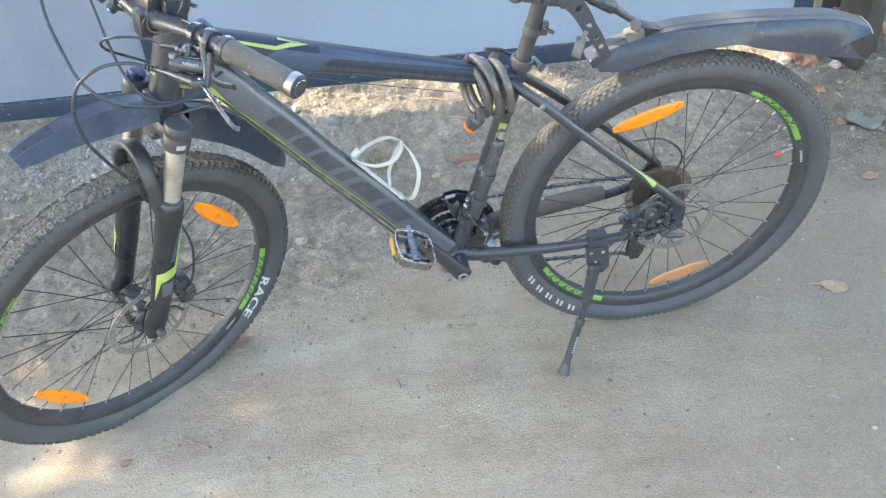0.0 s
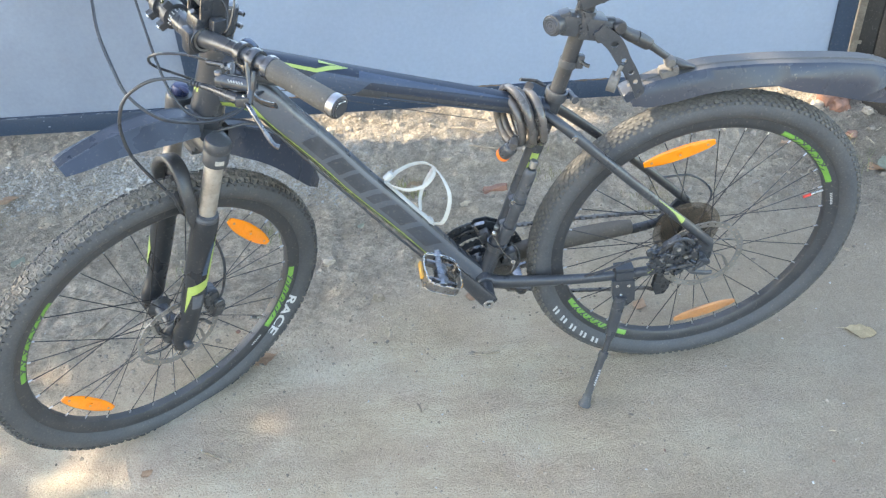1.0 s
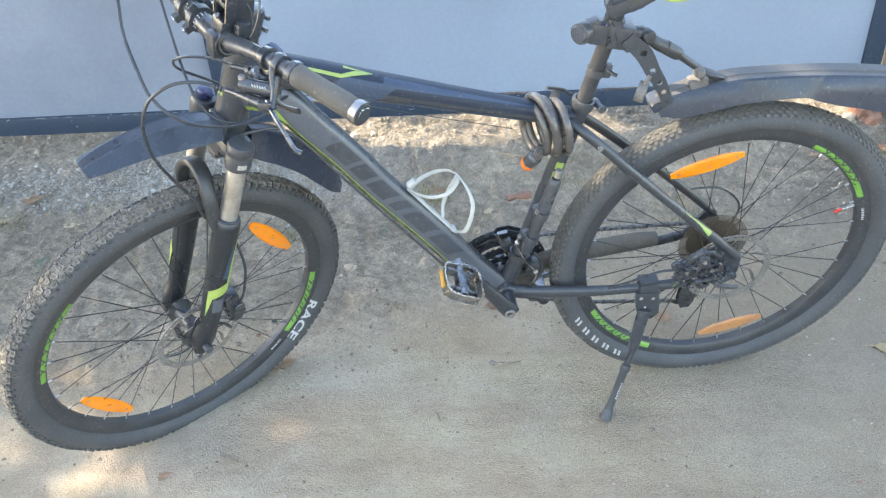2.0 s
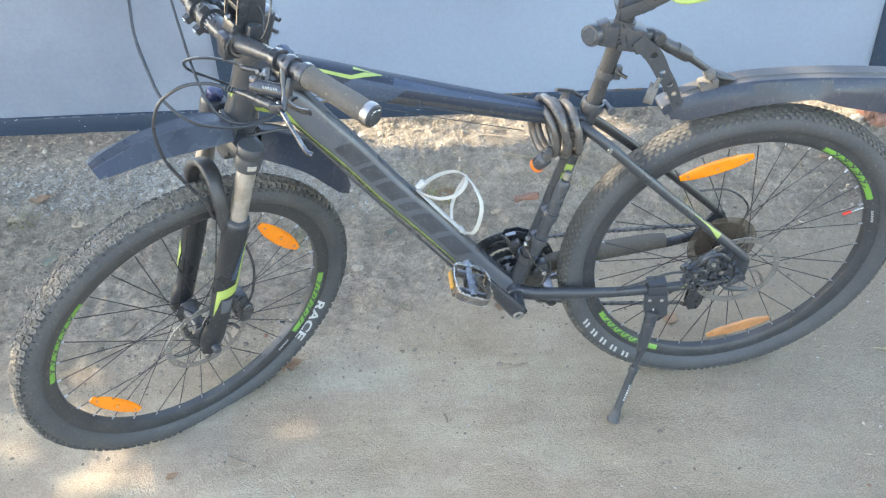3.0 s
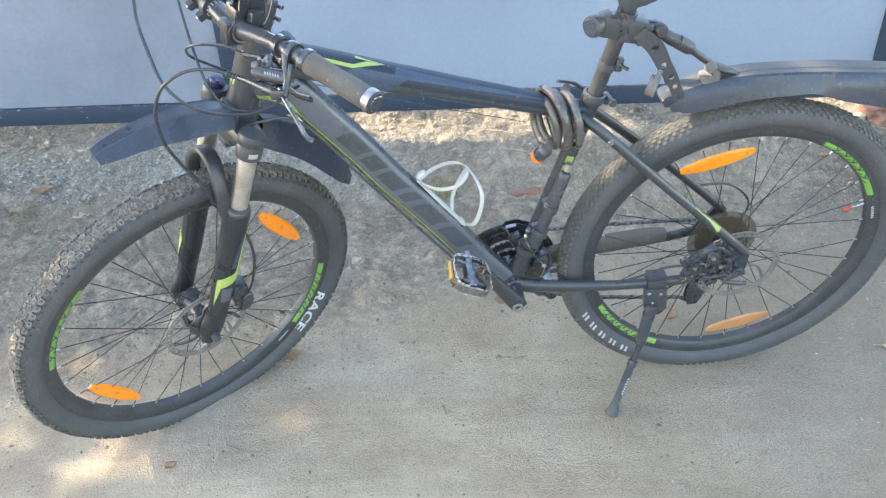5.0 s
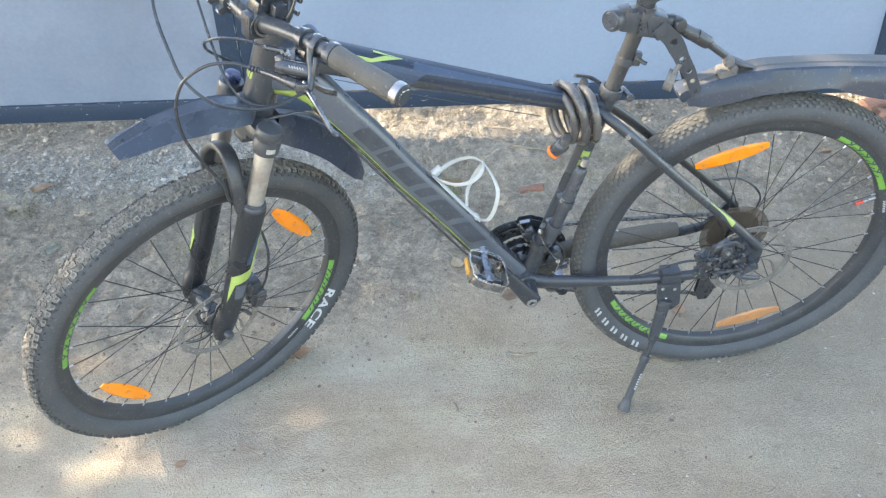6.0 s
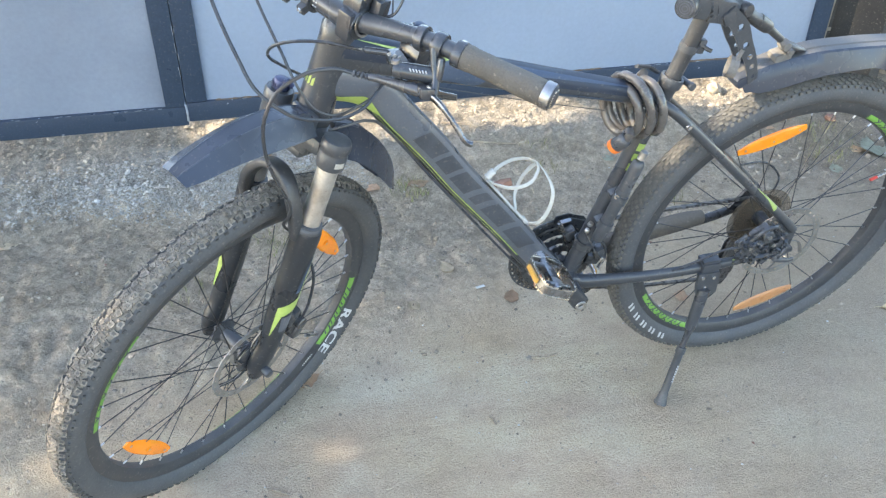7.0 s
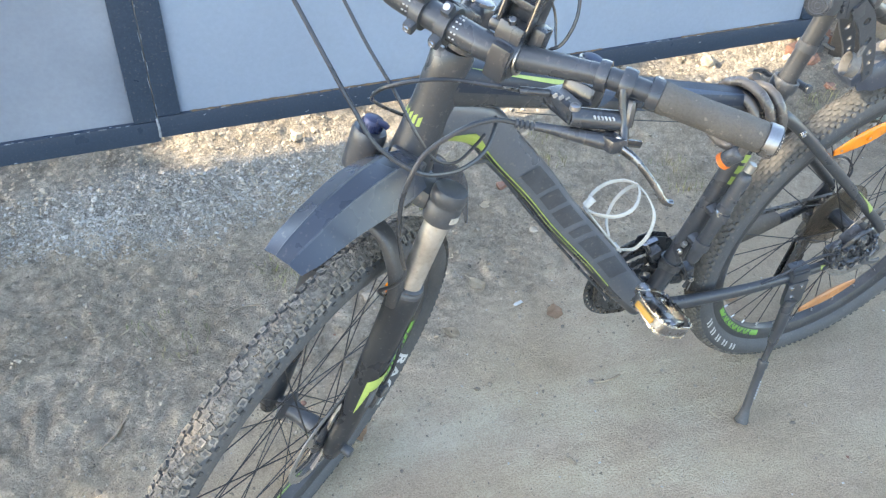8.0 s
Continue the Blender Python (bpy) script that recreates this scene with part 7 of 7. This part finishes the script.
# ---- loose ground cover ----
def stones(name, label, material, spots, kind="stuff", flat=0.6):
    """Many small broken stones in one mesh: spots are (x, y, size)."""
    t = (1 + math.sqrt(5)) / 2
    ico = np.array([(-1, t, 0), (1, t, 0), (-1, -t, 0), (1, -t, 0), (0, -1, t), (0, 1, t), (0, -1, -t), (0, 1, -t), (t, 0, -1), (t, 0, 1), (-t, 0, -1), (-t, 0, 1)]) / 1.9
    tri = [(0, 11, 5), (0, 5, 1), (0, 1, 7), (0, 7, 10), (0, 10, 11), (1, 5, 9), (5, 11, 4), (11, 10, 2), (10, 7, 6), (7, 1, 8), (3, 9, 4), (3, 4, 2), (3, 2, 6), (3, 6, 8), (3, 8, 9), (4, 9, 5), (2, 4, 11), (6, 2, 10), (8, 6, 7), (9, 8, 1)]
    rng = np.random.default_rng(len(spots))
    verts, faces = [], []
    for x, y, s in spots:
        v = ico * rng.uniform(0.5, 1.3, (12, 1)) * np.array([1.0, rng.uniform(0.6, 1.0), flat * rng.uniform(0.6, 1.1)]) * s
        rot = np.array(Euler(tuple(rng.uniform(-0.4, 0.4, 2)) + (rng.uniform(0, 6.28),)).to_matrix())
        v = v @ rot.T + np.array([x, y, ground_z(x, y) + s * flat * 0.10])
        base = len(verts)
        verts += [tuple(q) for q in v]
        faces += [(a + base, b + base, c + base) for a, b, c in tri]
    me = bpy.data.meshes.new(name)
    me.from_pydata(verts, [], faces)
    me.materials.append(material)
    return thing(name, label, "gravel", kind=kind, mesh=me)


rnd = random.Random(11)
sp = []
while len(sp) < 9500:
    x, y = rnd.uniform(-2.1, 0.1), rnd.uniform(0.40, 0.99)
    dens = smooth(y + 0.08 * noise.noise((x * 4, y * 4, 1)), 0.70, 0.84) * (1 - 0.7 * smooth(y, 0.88, 0.98)) * (1 - smooth(x, -0.75, -0.1)) * (0.35 + 0.65 * smooth(x, -1.25, -0.8)) * (0.45 + 0.55 * smooth(noise.noise((x * 3.2, y * 3.2, 9)), -0.25, 0.3))
    if rnd.random() < dens:
        sp.append((x, y, min(0.0085, 0.0017 + rnd.expovariate(1 / 0.0013))))
stones("gravel", "pale blue-grey crushed stone strewn before the gate", M_STONE, sp)
sp = []
while len(sp) < 13000:
    x, y = rnd.uniform(-1.9, 1.7), rnd.uniform(0.86, 1.35)
    if rnd.random() < smooth(y, 0.86, 1.0):
        sp.append((x, y, min(0.014, 0.0018 + rnd.expovariate(1 / 0.0016))))
stones("sand_lumps", "pale sandy lumps and crumbs under the gate", M_SAND, sp, flat=0.5)
sp = []
while len(sp) < 15000:
    x, y = rnd.uniform(-1.9, 1.7), rnd.uniform(-0.75, 0.88)
    if rnd.random() < 0.2 + 0.8 * smooth(y - 0.28 * x, 0.0, 0.5) * (0.3 + 0.7 * smooth(noise.noise((x * 2.5, y * 2.5, 4)), -0.2, 0.3)):
        sp.append((x, y, min(0.006, 0.0009 + rnd.expovariate(1 / 0.0008))))
stones("pebbles", "small earthy pebbles scattered over the ground", M_PEBBLE, sp)
sp = [(rnd.uniform(0.85, 1.75), rnd.uniform(0.5, 1.2), min(0.016, 0.002 + rnd.expovariate(1 / 0.0028))) for _ in range(900)]
stones("rubble", "small brown rubble beside the gate's end", M_CLOD, sp)

sp = []
while len(sp) < 8500:
    x, y = rnd.uniform(-1.9, 1.5), rnd.uniform(-0.7, 0.84)
    if rnd.random() < (0.03 + 0.97 * smooth(y - 0.28 * x, -0.10, 0.35)) * (0.25 + 0.85 * smooth(noise.noise((x * 3.1 + 5, y * 3.1, 8)), -0.05, 0.35)):
        sp.append((x, y, min(0.011, 0.0014 + rnd.expovariate(1 / 0.0015))))
stones("earth_clods", "dark crumbs and clods of dry earth", M_CLOD, sp, flat=0.55)

sp = []
while len(sp) < 640:
    x, y = rnd.uniform(-1.3, 1.5), rnd.uniform(-0.75, 0.3)
    if rnd.random() < 0.15 + 0.85 * smooth(noise.noise((x * 1.9 + 2, y * 1.9, 21)), -0.05, 0.35):
        sp.append((x, y, min(0.007, 0.0011 + rnd.expovariate(1 / 0.0011))))
stones("dirt_specks", "dark crumbs of earth pressed into the sand", M_CLOD, sp, flat=0.4)
sp = [(rnd.uniform(-1.5, 1.5), rnd.uniform(-0.7, 0.9), rnd.uniform(0.0012, 0.0038)) for _ in range(260)]
stones("pale_chips", "tiny white chips scattered on the earth", M_PAPER, sp, flat=0.5)
sp = [(rnd.uniform(-1.0, 1.5), rnd.uniform(-0.7, 0.7), rnd.uniform(0.0018, 0.005)) for _ in range(34)]
stones("brick_crumbs", "small red brick crumbs on the earth", M_BRICK, sp, flat=0.5)


def straw_bits():
    """Short pale fibres of straw and rootlets lying on the earth."""
    verts, faces = [], []
    while len(verts) < 9 * 900:
        x, y = rnd.uniform(-1.9, 1.5), rnd.uniform(-0.4, 0.95)
        if rnd.random() > 0.1 + 0.9 * smooth(y - 0.28 * x, 0.0, 0.45) * smooth(noise.noise((x * 2.7, y * 2.7, 15)), -0.2, 0.3):
            continue
        a, L = rnd.uniform(0, 6.28), min(0.05, 0.008 + rnd.expovariate(1 / 0.011))
        dx, dy = math.cos(a) * L, math.sin(a) * L
        w = rnd.uniform(0.0005, 0.0011)
        b0 = len(verts)
        bend = rnd.uniform(-0.12, 0.12) * L
        for q, sx in ((-0.5, 0), (0.0, bend), (0.5, 0)):
            cx, cy = x + dx * q - math.sin(a) * sx, y + dy * q + math.cos(a) * sx
            cz = ground_z(cx, cy) + 0.0022
            verts.append((cx - math.sin(a) * w, cy + math.cos(a) * w, cz))
            verts.append((cx + math.sin(a) * w, cy - math.cos(a) * w, cz))
            verts.append((cx, cy, cz + w * 1.2))
        for s0 in (b0, b0 + 3):
            for u in range(3):
                faces.append((s0 + u, s0 + (u + 1) % 3, s0 + 3 + (u + 1) % 3, s0 + 3 + u))
    me = bpy.data.meshes.new("straw")
    me.from_pydata(verts, [], faces)
    me.materials.append(M_STRAW)
    thing("straw", "short pale straw fibres strewn on the earth", "straw", kind="stuff", mesh=me)


straw_bits()


def rock(x, y, size, material, name, label, seed, flat=0.7):
    bm = bmesh.new()
    bmesh.ops.create_icosphere(bm, subdivisions=3, radius=size)
    for v in bm.verts:
        n = v.co.normalized()
        v.co *= 0.8 + 0.35 * noise.noise(n * 1.7 + Vector((seed, 0, 0))) + 0.1 * noise.noise(n * 5 + Vector((0, seed, 0)))
        v.co.z *= flat
    me = finish(bm, name, material, 35)
    return thing(name, label, "stone", pose(x, y, ground_z(x, y) + size * flat * 0.35, 0, 0, seed * 77), mesh=me)


rock(-0.36, 0.385, 0.021, M_PEBBLE, "stone", "dark earthy clod on the ground", 1.3, 0.55)
rock(-0.58, 0.111, 0.0075, M_BRICK, "brick_crumb", "small red brick crumb lying on the earth", 4.2, 0.5)
rock(0.02, -0.03, 0.010, M_PEBBLE, "stone", "small brown clod on packed earth", 2.1, 0.4)
rock(-0.39, 1.05, 0.022, M_SAND, "stone", "pale sandstone lump under the gate", 3.1)
rock(-0.33, 1.09, 0.014, M_SAND, "stone", "pale sandstone lump under the gate", 4.7)
rock(1.02, 1.10, 0.03, M_SAND, "stone", "pale sandstone lump at the gate's foot", 5.2, 0.9)
rock(1.70, 1.03, 0.11, M_SAND, "stone_block", "large weathered pale stone beside the gate's end", 6.4, 0.9)
rock(0.97, 1.0, 0.017, M_SAND, "stone", "flat pale stone at the gate's foot", 7.3, 0.4)
rock(0.12, 0.50, 0.016, M_PEBBLE, "stone", "grey stone half sunk in the ground", 8.8, 0.4)


def brick_piece(x, y, sx, sy, sz, rz, seed):
    bm = bmesh.new()
    bmesh.ops.create_cube(bm, size=1.0, matrix=Matrix.Diagonal((sx, sy, sz, 1)))
    bmesh.ops.subdivide_edges(bm, edges=bm.edges[:], cuts=4, use_grid_fill=True)
    for v in bm.verts:
        v.co += Vector((noise.noise(v.co * 60 + Vector((seed, 0, 0))), noise.noise(v.co * 60 + Vector((0, seed, 0))), noise.noise(v.co * 50 + Vector((0, 0, seed))))) * 0.006
    thing("brick_fragment", "weathered red brick fragment among the rubble", "brick", pose(x, y, ground_z(x, y) + sz * 0.35, 4, -6, rz), group="brick fragments", mesh=finish(bm, "brick_fragment", M_BRICK, 30))


brick_piece(1.33, 1.02, 0.10, 0.055, 0.05, 15, 1)
brick_piece(1.44, 1.07, 0.06, 0.05, 0.045, -30, 2)
brick_piece(0.147, 0.727, 0.075, 0.022, 0.014, 8, 4)


def fallen_leaf(x, y, size, rz, material, label, curl=0.16, lift=0.003):
    """A dry leaf with a midrib fold, wavy rim and a stalk."""
    bm = bmesh.new()
    n, half = 10, 0.34
    rows = []
    for i in range(n + 1):
        q = i / n
        w = half * math.sin(math.pi * q ** 0.8) * (1 + 0.12 * math.sin(19 * q + x * 50))
        row = []
        for j in range(-2, 3):
            c = j / 2
            yy = c * w
            zz = curl * (yy * yy * 1.1 + 0.22 * (q - 0.45) ** 2) + 0.04 * math.sin(7 * q + 3 * c + y * 30)
            row.append(bm.verts.new((q - 0.5, yy, zz)))
        rows.append(row)
    for i in range(n):
        for j in range(4):
            bm.faces.new((rows[i][j], rows[i + 1][j], rows[i + 1][j + 1], rows[i][j + 1]))
    bmesh.ops.solidify(bm, geom=bm.faces[:], thickness=0.012)
    rod(bm, [(0.48, 0, 0.03), (0.6, 0.02, 0.05), (0.74, 0.06, 0.03)], 0.012, 5, 3)
    bmesh.ops.scale(bm, vec=(size, size, size * 0.7), verts=bm.verts[:])
    thing("fallen_leaf", label, "leaf", pose(x, y, ground_z(x, y) + lift, 0, 0, rz), group="fallen leaves", mesh=finish(bm, "fallen_leaf", material, 60))


DRY, PALE, GRN = "curled dry brown leaf on the earth", "pale dry leaf on the earth", "yellow-green fallen leaf on the earth"
for row in ((-1.428, 0.809, 0.075, 20, M_LEAF_DRY, DRY), (-1.283, 0.489, 0.06, 80, M_LEAF_GREEN, GRN), (-0.215, 0.21, 0.045, 130, M_LEAF_PALE, PALE),
            (-0.496, -0.005, 0.062, 30, M_LEAF_DRY, DRY), (0.054, 0.655, 0.065, 35, M_LEAF_PALE, PALE), (-0.099, 0.351, 0.055, 110, M_LEAF_PALE, PALE),
            (0.04, 0.200, 0.055, 70, M_LEAF_DRY, DRY), (-0.10, 0.765, 0.07, 10, M_LEAF_DRY, DRY), (-0.245, 0.775, 0.065, 140, M_LEAF_DRY, DRY),
            (0.982, -0.038, 0.075, 160, M_LEAF_TAN, "yellow-tan dry leaf on the packed earth"), (1.296, 0.415, 0.06, 10, M_LEAF_DRY, DRY), (1.405, 0.705, 0.17, 88, M_LEAF_GREEN, "large grey-green fallen leaf beside rubble"),
            (-1.492, 0.735, 0.055, 50, M_LEAF_PALE, PALE), (-1.261, 0.676, 0.05, 10, M_LEAF_PALE, PALE), (0.553, 0.864, 0.06, 30, M_LEAF_DRY, DRY), (-0.48, 0.546, 0.055, 200, M_LEAF_PALE, PALE),
            (1.22, 0.62, 0.06, 75, M_LEAF_GREEN, GRN), (-0.717, -0.332, 0.03, 40, M_LEAF_DRY, DRY), (1.35, 0.70, 0.07, 20, M_LEAF_DRY, DRY), (1.12, 0.86, 0.05, 200, M_LEAF_DRY, DRY), (0.47, 0.12, 0.05, 60, M_LEAF_DRY, DRY), (-0.275, 0.57, 0.03, 60, M_LEAF_GREEN, GRN), (0.52, 0.80, 0.05, 120, M_LEAF_GREEN, GRN)):
    fallen_leaf(*row)


def twig(pts, r, label="thin dry twig lying on the ground"):
    bm = rod(bmesh.new(), [(x, y, ground_z(x, y) + r * 0.9 + dz) for x, y, dz in pts], r, 6, 4)
    thing("twig", label, "twig", group="twigs", mesh=finish(bm, "twig", M_TWIG, 60))


twig([(-0.118, -0.192, 0), (-0.113, -0.203, 0.002), (-0.109, -0.218, 0)], 0.0024, "short pale wood splinter on packed earth")
twig([(-0.602, -0.285, 0), (-0.582, -0.297, 0.002), (-0.555, -0.312, 0)], 0.0018)
twig([(-0.985, 0.115, 0), (-0.954, 0.148, 0.003), (-0.925, 0.19, 0)], 0.003)
twig([(0.02, -0.03, 0), (0.05, -0.04, 0.003), (0.09, -0.03, 0)], 0.0022)
twig([(0.025, 1.042, 0.006), (0.08, 1.01, 0.012), (0.133, 0.979, 0.006)], 0.0026, "pale yellowish twig lying in the sand")
twig([(0.08, 0.93, 0.004), (0.15, 0.90, 0.01), (0.24, 0.90, 0.004)], 0.0022)
twig([(0.6, 0.55, 0), (0.68, 0.53, 0.004), (0.74, 0.57, 0)], 0.0022)
twig([(-0.72, 0.42, 0), (-0.66, 0.45, 0.004), (-0.61, 0.44, 0)], 0.0018)
twig([(1.13, -0.18, 0), (1.16, -0.16, 0.002), (1.19, -0.17, 0)], 0.0016)
bm = bmesh.new()
box(bm, (0, 0, 0), (0.024, 0.009, 0.0015), None, 0.0008)
for v in bm.verts:
    v.co.z += 6 * v.co.x ** 2
thing("paper_scrap", "small white paper scrap on the ground", "litter", pose(-0.029, 0.256, ground_z(-0.029, 0.256) + 0.003, 0, 0, 15), mesh=finish(bm, "paper_scrap", M_PAPER, 40))


def grass_tuft(x, y, count, high, spread, label):
    bm = bmesh.new()
    r = random.Random(int(1000 * x) + 5)
    for _ in range(count):
        a, s = r.uniform(0, 6.28), spread * math.sqrt(r.random())
        px, py = x + s * math.cos(a), y + s * math.sin(a)
        h = high * r.uniform(0.4, 1.1)
        lean = Vector((r.uniform(-1, 1), r.uniform(-1, 1), 0)) * h * 0.8
        wv = Vector((math.cos(a + 1), math.sin(a + 1), 0)) * 0.0011
        b0 = Vector((px, py, ground_z(px, py) - 0.001))
        p = [b0, b0 + lean * 0.25 + Vector((0, 0, h * 0.6)), b0 + lean + Vector((0, 0, h))]
        v = [bm.verts.new(p[0] - wv), bm.verts.new(p[0] + wv), bm.verts.new(p[1] + wv * 0.8), bm.verts.new(p[1] - wv * 0.8), bm.verts.new(p[2])]
        bm.faces.new((v[0], v[1], v[2], v[3]))
        bm.faces.new((v[3], v[2], v[4]))
    thing("grass_tuft", label, "grass", kind="stuff", mesh=finish(bm, "grass_tuft", M_GRASS, 0))


grass_tuft(-0.13, 0.735, 90, 0.035, 0.06, "sparse green and dry grass tuft")
grass_tuft(-0.55, 0.55, 60, 0.03, 0.07, "sparse dry grass tuft")
grass_tuft(-0.82, 0.42, 50, 0.03, 0.10, "sparse dry grass tuft")
grass_tuft(0.62, 0.62, 70, 0.04, 0.10, "sparse dry grass tuft")
grass_tuft(1.25, 0.75, 80, 0.05, 0.10, "sparse dry grass tuft by rubble")
grass_tuft(0.30, 0.82, 50, 0.03, 0.08, "sparse green and dry grass tuft")
grass_tuft(-1.45, 0.70, 40, 0.025, 0.05, "sparse green and dry grass tuft")

# ---- beside the gate's end: pale strip, dark post and boards ----
bm = bmesh.new()
box(bm, (1.398, 1.10, 0.62), (0.026, 0.012, 1.24), turn_deg(0, 1, 0), 0.002)
box(bm, (1.400, 1.093, 0.27), (0.029, 0.004, 0.012), None, 0.001)
thing("wooden_strip", "weathered pale wooden strip beside the gate's end", "wooden strip", mesh=finish(bm, "wooden_strip", M_STRIP, 40))
bm = bmesh.new()
box(bm, (1.352, 1.19, 0.62), (0.06, 0.06, 1.3), None, 0.005)
thing("gate_post", "dark painted square steel gate post", "post", mesh=finish(bm, "gate_post", M_FRAME, 40))
bm = bmesh.new()
box(bm, (1.484, 0.978, 0.62), (0.122, 0.102, 1.20), turn_deg(0, 0, 37), 0.006)
thing("dark_post", "dark weathered wooden post set in rubble", "post", mesh=finish(bm, "dark_post", M_DARKWOOD, 40))
fence = thing("board_fence", "dark weathered upright boards beyond the gate", "fence", Matrix.Translation((1.45, 1.34, 0)))
for i in range(9):
    part("board", box(bmesh.new(), (0.07 + i * 0.152, 0.006 * (i % 2), 0.62), (0.148, 0.022, 1.3), None, 0.003), M_DARKWOOD, fence)
rock(1.335, 0.985, 0.045, M_BRICK, "stone", "reddish weathered lump of masonry in the rubble", 9.4, 0.75)
rock(1.265, 1.00, 0.026, M_SAND, "stone", "sandy lump in the rubble", 10.2, 0.7)
rock(1.405, 0.93, 0.022, M_PEBBLE, "stone", "earthy stone in the rubble", 11.7, 0.7)
rock(1.33, 0.855, 0.024, M_BRICK, "stone", "dark reddish stone in the rubble", 12.9, 0.5)


# ---- unseen tree added beyond the gate: its crown shades the place and leaves gaps of sun ----
def to_world(p, steer=False):
    return BIKE @ (FRONT @ Vector(p) if steer else Vector(p))


# spots to be sunlit, with radius and openness; crown leaves are thinned towards each
GAPS = [(Vector((-0.62 + 0.09 * i, 1.10 - 0.01 * (i % 3), 0.07)), 0.09, 0.99) for i in range(12)] + [(Vector((0.98 + 0.11 * i, 1.10, 0.09)), 0.11, 0.99) for i in range(3)]
GAPS += [(Vector((-1.08, -0.26, 0)), 0.30, 0.5), (Vector((-1.05, -0.20, 0)), 0.07, 0.7), (Vector((-0.93, -0.24, 0)), 0.05, 0.75), (Vector((-0.82, -0.285, 0)), 0.05, 0.86), (Vector((-0.98, -0.40, 0)), 0.05, 0.6)]
GAPS += [(Vector((-0.50, -0.275, 0)), 0.05, 0.35), (Vector((-0.40, -0.34, 0)), 0.05, 0.3), (Vector((0.18, -0.415, 0)), 0.045, 0.4)]
GAPS += [(to_world(p), r_, 0.95) for p, r_ in (((0.24, 0, 0.29), 0.075), ((0.18, 0, 0.34), 0.08), ((-0.04, 0, 0.38), 0.07), ((0.13, 0, 0.46), 0.05))]
GAPS += [(to_world((0.042 + 0.36 * math.cos(radians(a)), 0, 0.36 * math.sin(radians(a))), True), 0.07, 0.88) for a in (-22, -10, 2, 14, 26)]


def build_tree():
    r = random.Random(5)
    centre = Vector((0.4, 0.1, 0.2)) + SUN * 6.6
    root = Vector((centre.x - 1.0, centre.y + 2.8, -0.02))
    tree = thing("tree", "unseen tree added beyond the gate to shade the place", "tree", Matrix.Translation(root))
    back = Matrix.Translation(-root)
    trunk = bmesh.new()
    fork_at = root + Vector((0.05, -0.1, 2.9))
    rod(trunk, [(*root, 0.2), (*(root + Vector((0.05, 0, 0.9))), 0.16), (*fork_at, 0.13), (*(root + Vector((0.6, -0.3, 4.6))), 0.08), (*(root + Vector((1.0, -0.3, 6.0))), 0.03)], 0, 14, 5)
    part("trunk", trunk, M_BARK, tree, "", back)
    for k in range(9):
        a = 2 * math.pi * k / 9 + r.uniform(-0.2, 0.2)
        tip = centre + Vector((2.0 * math.cos(a), 1.7 * math.sin(a), r.uniform(-0.7, 1.0)))
        s0 = fork_at.lerp(centre, r.uniform(0.0, 0.9))
        if any(((s0.lerp(tip, k2 / 10) - g) - SUN * (s0.lerp(tip, k2 / 10) - g).dot(SUN)).length < rad + 0.1 for g, rad, _o in GAPS for k2 in range(11)):
            continue
        limb = rod(bmesh.new(), [(*s0, 0.06), (*(s0.lerp(tip, 0.5) + Vector((0, 0, 0.25))), 0.035), (*tip, 0.01)], 0, 8, 5)
        part("limb", limb, M_BARK, tree, "", back)
    verts, faces = [], []
    made = 0
    while made < 34000:
        q = Vector((r.gauss(0, 1), r.gauss(0, 1), r.gauss(0, 1)))
        q = q.normalized() * (r.random() ** 0.45)
        p = centre + Vector((q.x * 3.1, q.y * 2.5, q.z * 1.45))
        if noise.noise(p * 0.9) < -0.45 and r.random() < 0.3:
            continue
        keep = 1.0
        for g, rad, part_open in GAPS:
            d = p - g
            far = (d - SUN * d.dot(SUN)).length
            keep = min(keep, 1 - part_open * (1 - smooth(far, rad * 0.85 + 0.03, rad * 1.15 + 0.06)))
        if r.random() > keep:
            made += 1
            continue
        size = r.uniform(0.05, 0.085)
        nrm = Vector((r.gauss(0, 0.6), r.gauss(0, 0.6), 1)).normalized()
        u = nrm.orthogonal().normalized()
        u = (Matrix.Rotation(r.uniform(0, 6.28), 3, nrm) @ u)
        v = nrm.cross(u)
        b0 = len(verts)
        verts += [tuple(p - u * size), tuple(p + v * size * 0.55 - nrm * 0.01), tuple(p + u * size), tuple(p - v * size * 0.55 - nrm * 0.01)]
        faces.append((b0, b0 + 1, b0 + 2, b0 + 3))
        made += 1
    me = bpy.data.meshes.new("crown")
    me.from_pydata(verts, [], faces)
    me.materials.append(M_FOLIAGE)
    tagged(part("crown", me, None, tree, "dense small green leaves", back), kind="stuff")


build_tree()
